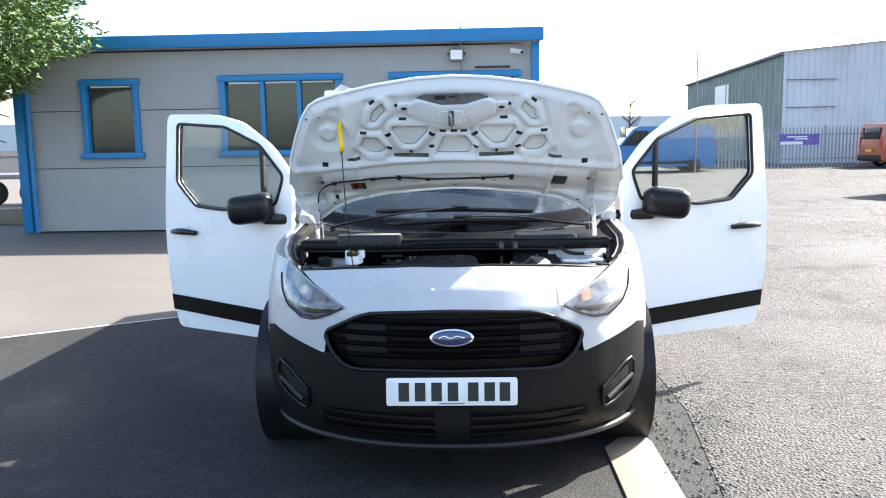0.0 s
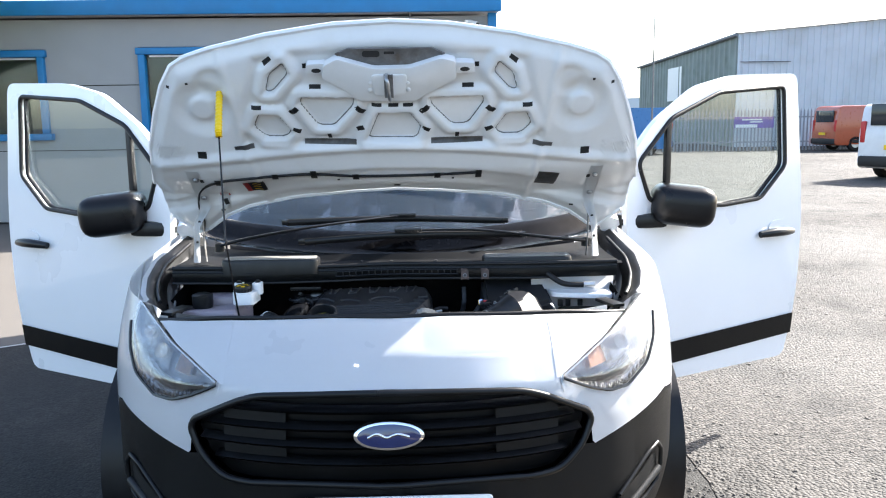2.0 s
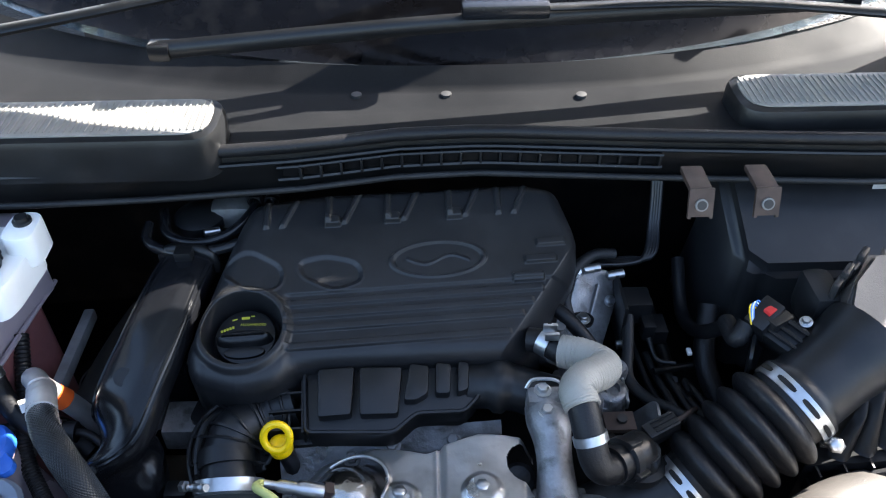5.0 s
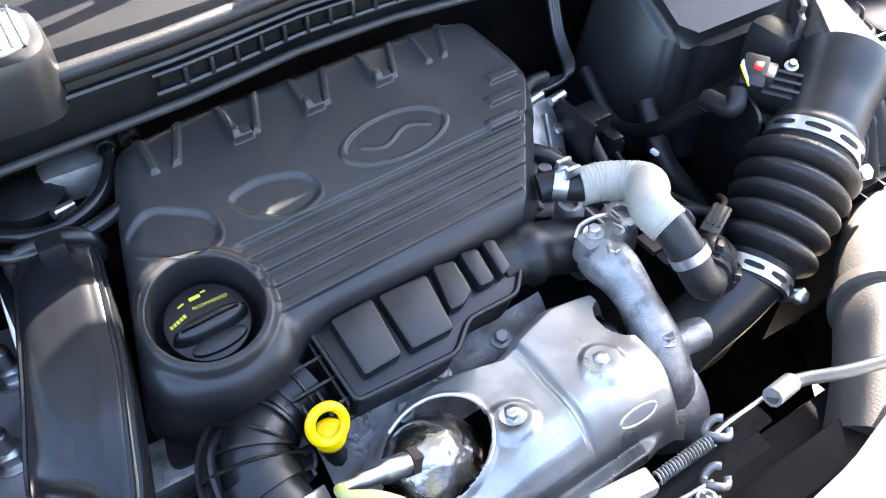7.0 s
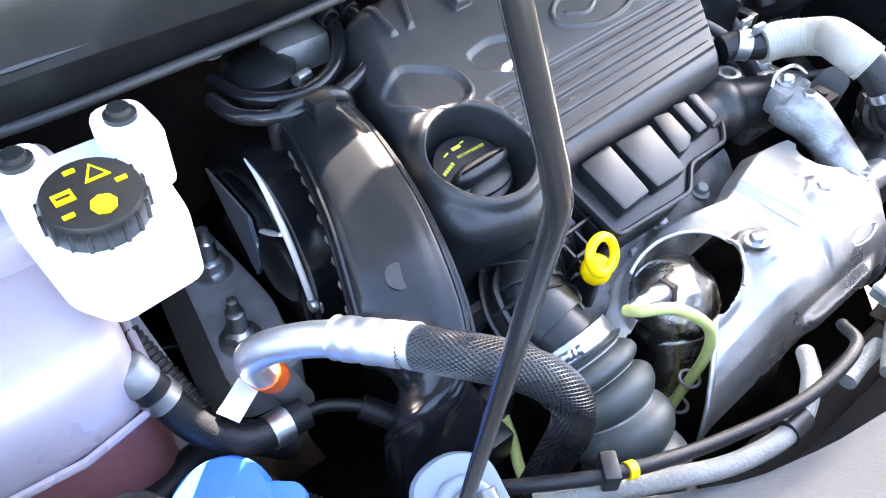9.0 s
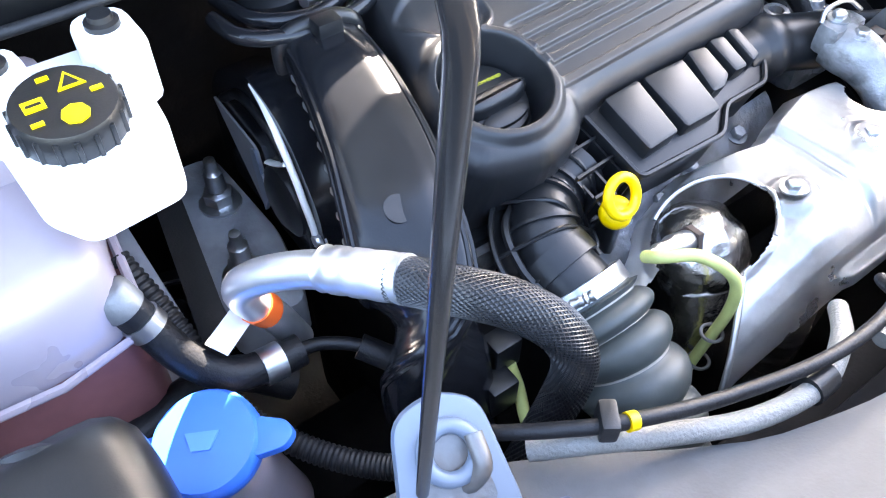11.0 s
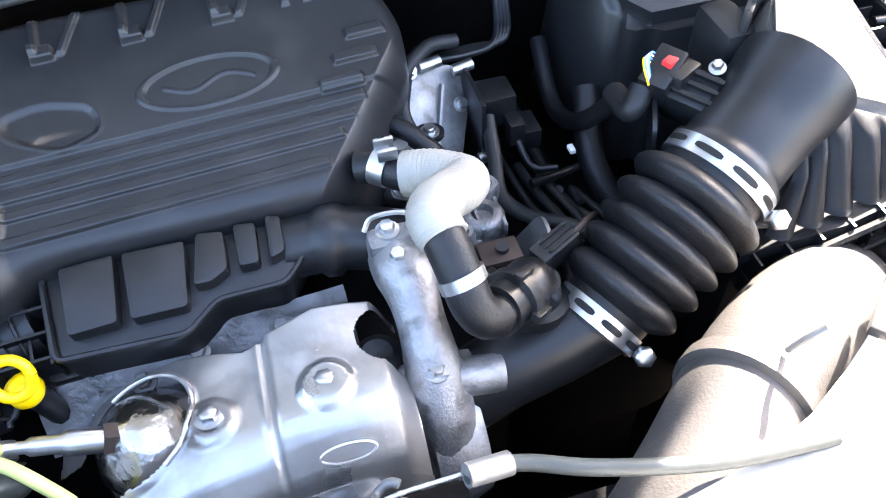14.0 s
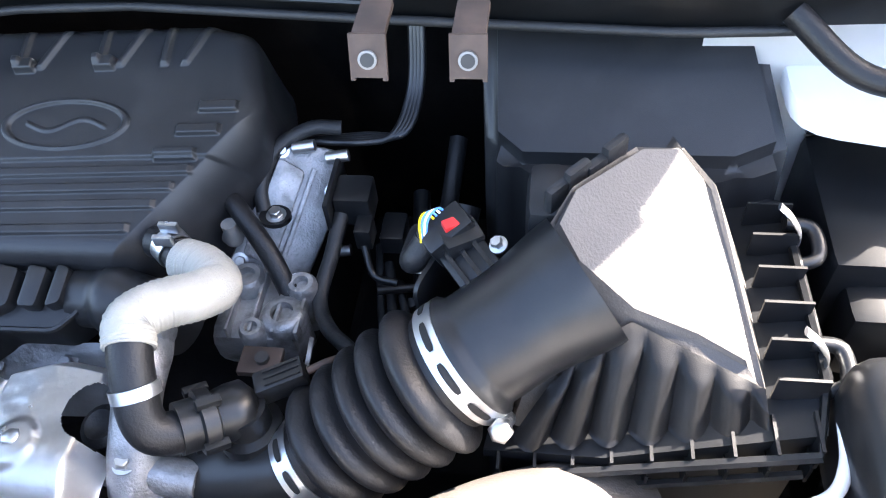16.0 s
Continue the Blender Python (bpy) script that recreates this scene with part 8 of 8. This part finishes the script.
part("black_cable", tube([(-0.375, 0.33, 0.845), (-0.352, 0.308, 0.857), (-0.326, 0.292, 0.86), (-0.27, 0.275, 0.85), (-0.2, 0.26, 0.845), (-0.14, 0.262, 0.84), (-0.115, 0.28, 0.825)], 0.004, n=10), RUBBER, fl)
part("tie", box((0, 0, 0), (0.009, 0.016, 0.014), pose(-0.332, 0.296, 0.862, 0, 0, -35), bevel=0.002), BLACK, fl)
part("yellow_tape", ringband(along((-0.322, 0.29, 0.86), (-0.312, 0.287, 0.858)), 0.0042, 0.005, 0.0006), YELLOW, fl)
part("tape_wrap", tube([(-0.22, 0.2565, 0.832), (-0.203, 0.257, 0.831)], 0.009, n=14, k=2), BLACK, fl)
cp = thing("crankcase_plugs", (-0.3, 0.4, 0.76), "black electrical plugs with lime green cable", "plug")
for x, y, z in ((-0.292, 0.41, 0.745), (-0.305, 0.395, 0.725)):
    part("plug", box((x, y, z), (0.022, 0.018, 0.03), pose(0, 0, 0), bevel=0.003), BLACK, cp)
part("lime_cable", tube([(-0.29, 0.402, 0.735), (-0.288, 0.392, 0.715), (-0.292, 0.378, 0.7), (-0.296, 0.36, 0.69)], 0.0045, n=10), LIME, cp)

# latch mechanism and cable
lt = thing("bonnet_latch", (-0.04, 0.26, 0.84), "bonnet latch with springs and cables", "latch")
BARK_ = [(-0.068, 0.259, 0.825), (0.009, 0.266, 0.825), (0.061, 0.268, 0.825)]
part("plate", tube(BARK_, 0.007, n=6, k=3, flat=0.35), DEEP, lt)
part("back_plate", tube([Vector(p) + Vector((0, 0.002, -0.022)) for p in BARK_], 0.016, n=4, k=3, flat=0.2), DEEP, lt)
A0, A1 = Vector((-0.085, 0.275, 0.835)), Vector((-0.042, 0.270, 0.835))
LMX = along(A0, A1)
box_ = part("release_box", box((0, 0, (A1 - A0).length / 2), (0.016, 0.012, (A1 - A0).length), LMX, bevel=0.003), SLEEVE, lt, "pale plastic switch box")
part("mouth", box((0, 0, -0.0004), (0.011, 0.007, 0.001), LMX), STEEL, box_)
S0, S1 = Vector((-0.039, 0.269, 0.835)), Vector((0.009, 0.270, 0.835))
sx = (S1 - S0).normalized().cross(Vector((0, 0, 1))).normalized()
sz = sx.cross((S1 - S0).normalized())
part("spring", tube([S0.lerp(S1, t / 130) + sx * 0.0042 * math.cos(t * 0.87) + sz * 0.0042 * math.sin(t * 0.87) for t in range(131)], 0.0009, n=5, k=1), STEEL, lt, "steel return spring")
part("spring_core", tube([S0, S1], 0.0026, n=8, k=2), DEEP, lt)
part("upper_rod", tube([(0.009, 0.270, 0.835), (0.024, 0.273, 0.835), (0.062, 0.274, 0.835)], 0.0016, n=8), ZINC, lt)
part("lower_rod", tube([(-0.061, 0.255, 0.828), (-0.034, 0.253, 0.828), (-0.007, 0.251, 0.828)], 0.0018, n=8), ZINC, lt)
part("rod_sleeve", tube([(-0.063, 0.255, 0.828), (-0.053, 0.255, 0.828)], 0.0036, n=10, k=2), WHITEP, lt)
for c in ((0.019, 0.273, 0.835), (-0.003, 0.251, 0.828)):
    part("eye", tube([Vector(c) + Vector((0.008 * math.cos(a), 0.007 * math.sin(a), 0.003 * math.sin(2 * a))) for a in span(0.6, 6.0, 12)], 0.0028, n=8, k=2), STEEL, lt, "bent steel cable eye")
part("coil", tube([Vector((-0.020, 0.243, 0.815)) + Vector((0.0065 * math.cos(t), 0.0065 * math.sin(t), 0.0006 * t)) for t in span(0, 31, 60)], 0.0011, n=6, k=1), ZINC, lt, "coiled torsion spring")
part("black_knob", tube([(-0.084, 0.258, 0.826), (-0.065, 0.255, 0.826)], 0.0066, n=14, k=3), BLACK, lt)
part("knob_neck", tube([(-0.091, 0.257, 0.826), (-0.084, 0.258, 0.826)], 0.0038, n=10, k=2), BLACK, lt)
part("conduit", tube([(-0.094, 0.257, 0.830), (-0.110, 0.250, 0.830), (-0.131, 0.240, 0.830)], 0.006, n=14), LOOMS, lt, "pale grey sleeved conduit")
part("conduit", tube([(-0.101, 0.257, 0.815), (-0.123, 0.257, 0.815), (-0.144, 0.255, 0.815)], 0.0058, n=14), LOOMS, lt, "pale grey sleeved conduit")
part("corrugated_tube", tube([(-0.126, 0.236, 0.838), (-0.102, 0.233, 0.838), (-0.081, 0.231, 0.838), (-0.060, 0.237, 0.838), (-0.050, 0.237, 0.838), (-0.046, 0.231, 0.838), (-0.052, 0.213, 0.838)], lambda t: 0.0062 + 0.0008 * math.sin(t * 260), n=12, k=24), RUBBER, lt, "black corrugated tube")
part("release_cable", tube([(0.06, 0.268, 0.845), (0.09, 0.27, 0.838), (0.13, 0.255, 0.838), (0.192, 0.241, 0.835), (0.26, 0.235, 0.835)], 0.0048, n=10), GREYHOSE, lt)
part("cable_end", tube([(0.06, 0.268, 0.845), (0.085, 0.271, 0.839)], 0.007, n=10, k=2), STEEL, lt)

# intake snorkel at the front, headlamp backs
sn = thing("intake_snorkel", (0.3, 0.31, 0.8), "large black intake snorkel behind the headlight", "duct")
part("snorkel", tube([(0.15, 0.215, 0.77), (0.2, 0.25, 0.785), (0.247, 0.288, 0.793), (0.3, 0.325, 0.788), (0.35, 0.352, 0.772), (0.39, 0.375, 0.74)], lambda t: 0.04 + 0.002 * math.sin(t * 3), n=32, k=8), FADED, sn)
part("ring", lathe([(0.042, -0.008), (0.046, -0.006), (0.046, 0.006), (0.042, 0.008)], along((0.247, 0.288, 0.793), (0.3, 0.325, 0.788)), 36), FADED, sn)
part("strap", tube([(0.262, 0.29, 0.84), (0.266, 0.286, 0.856), (0.274, 0.283, 0.868)], 0.002, n=6), STEEL, sn)
for s in (-1, 1):
    hb = thing("headlight_housing", (s * 0.56, 0.33, 0.88), "black plastic back of a headlight unit", "headlight")
    part("shell", box((s * 0.58, 0.37, 0.83), (0.15, 0.13, 0.1), pose(0, 0, 0), bevel=0.03, seg=4), BLACK, hb)
    part("round_cover", lathe([(0.035, 0), (0.035, 0.02), (0.03, 0.024), (0.002, 0.024)], along((s * 0.55, 0.41, 0.84), (s * 0.53, 0.47, 0.85)), 24), BLACK, hb)
    part("yellow_cap", lathe([(0.012, 0), (0.012, 0.01), (0.002, 0.011)], Matrix.Translation((s * 0.61, 0.41, 0.878)), 16), LIME, hb)
    part("bracket", box((0, 0, 0), (0.04, 0.1, 0.01), pose(s * 0.65, 0.45, 0.9, 0, 0, s * 20), bevel=0.002), BLACK, hb)
    part("label", box((s * 0.585, 0.437, 0.868), (0.03, 0.002, 0.022)), PAPER, hb, "small white paper label")

fc = thing("headlight_plug", (0.447, 0.285, 0.84), "grey plug with green wires in a carrier opening", "plug")
part("opening", prism(rounded([(0.428, 0.3), (0.437, 0.262), (0.485, 0.268), (0.482, 0.31)], 0.003), 0.842, 0.8485), DEEP, fc, "dark opening in the carrier")
part("plug", box((0.462, 0.288, 0.851), (0.03, 0.026, 0.012), bevel=0.003), BLACK, fc)
for k in range(4):
    part("wire", tube([(0.452 + 0.004 * k, 0.296, 0.855), (0.45 + 0.004 * k, 0.302, 0.859), (0.445 + 0.004 * k, 0.308, 0.852)], 0.0014, n=6), (GREYHOSE, BLACK, GREYHOSE, BLACK)[k], fc)
single("carrier_hose", tube([(0.362, 0.322, 0.834), (0.4, 0.338, 0.836), (0.45, 0.346, 0.836), (0.49, 0.355, 0.838), (0.505, 0.375, 0.84), (0.51, 0.41, 0.84)], 0.0042, n=10), PRIMER, "pale washer hose along the carrier edge", "hose")
single("carrier_clip", box((0, 0, 0), (0.05, 0.012, 0.008), pose(0.335, 0.3, 0.842, 0, 0, 42), bevel=0.002), BLACK, "black plastic clip on the carrier edge", "clip")

# wipers
for pts_, arm, lab in (([(-0.375, 0.79, 1.118), (0.02, 0.87, 1.116), (0.379, 0.898, 1.1)], [(-0.6, 0.79, 1.042), (-0.484, 0.75, 1.072), (-0.26, 0.77, 1.106), (0.02, 0.86, 1.128)], "upper"), ([(-0.312, 0.725, 1.06), (0.016, 0.75, 1.074), (0.43, 0.81, 1.063)], [(0.66, 0.86, 1.03), (0.527, 0.797, 1.05), (0.28, 0.76, 1.085), (0.04, 0.738, 1.092)], "lower")):
    w = thing("wiper", pts_[1], "black wiper blade resting on the windscreen", "wiper", "windscreen wipers")
    part("blade", tube(pts_, 0.008, n=8, k=8, flat=1.3), BLACK, w)
    part("rubber_edge", tube([Vector(p) + Vector((0, 0.008, -0.01)) for p in pts_], 0.004, n=6, k=8), RUBBER, w)
    part("arm", tube(arm, lambda t: 0.014 - 0.007 * t, n=10, k=8, flat=0.5), BLACK, w)
    part("arm_head", box(Vector(arm[-1]), (0.09, 0.022, 0.016), bevel=0.005), GLOSSB, w)
    part("pivot_cap", lathe([(0.016, -0.02), (0.016, 0.006), (0.01, 0.01)], Matrix.Translation(arm[0]), 16), BLACK, w)
    for e in (pts_[0], pts_[2]):
        part("end_cap", box(e, (0.022, 0.02, 0.018), bevel=0.003), GLOSSB, w)
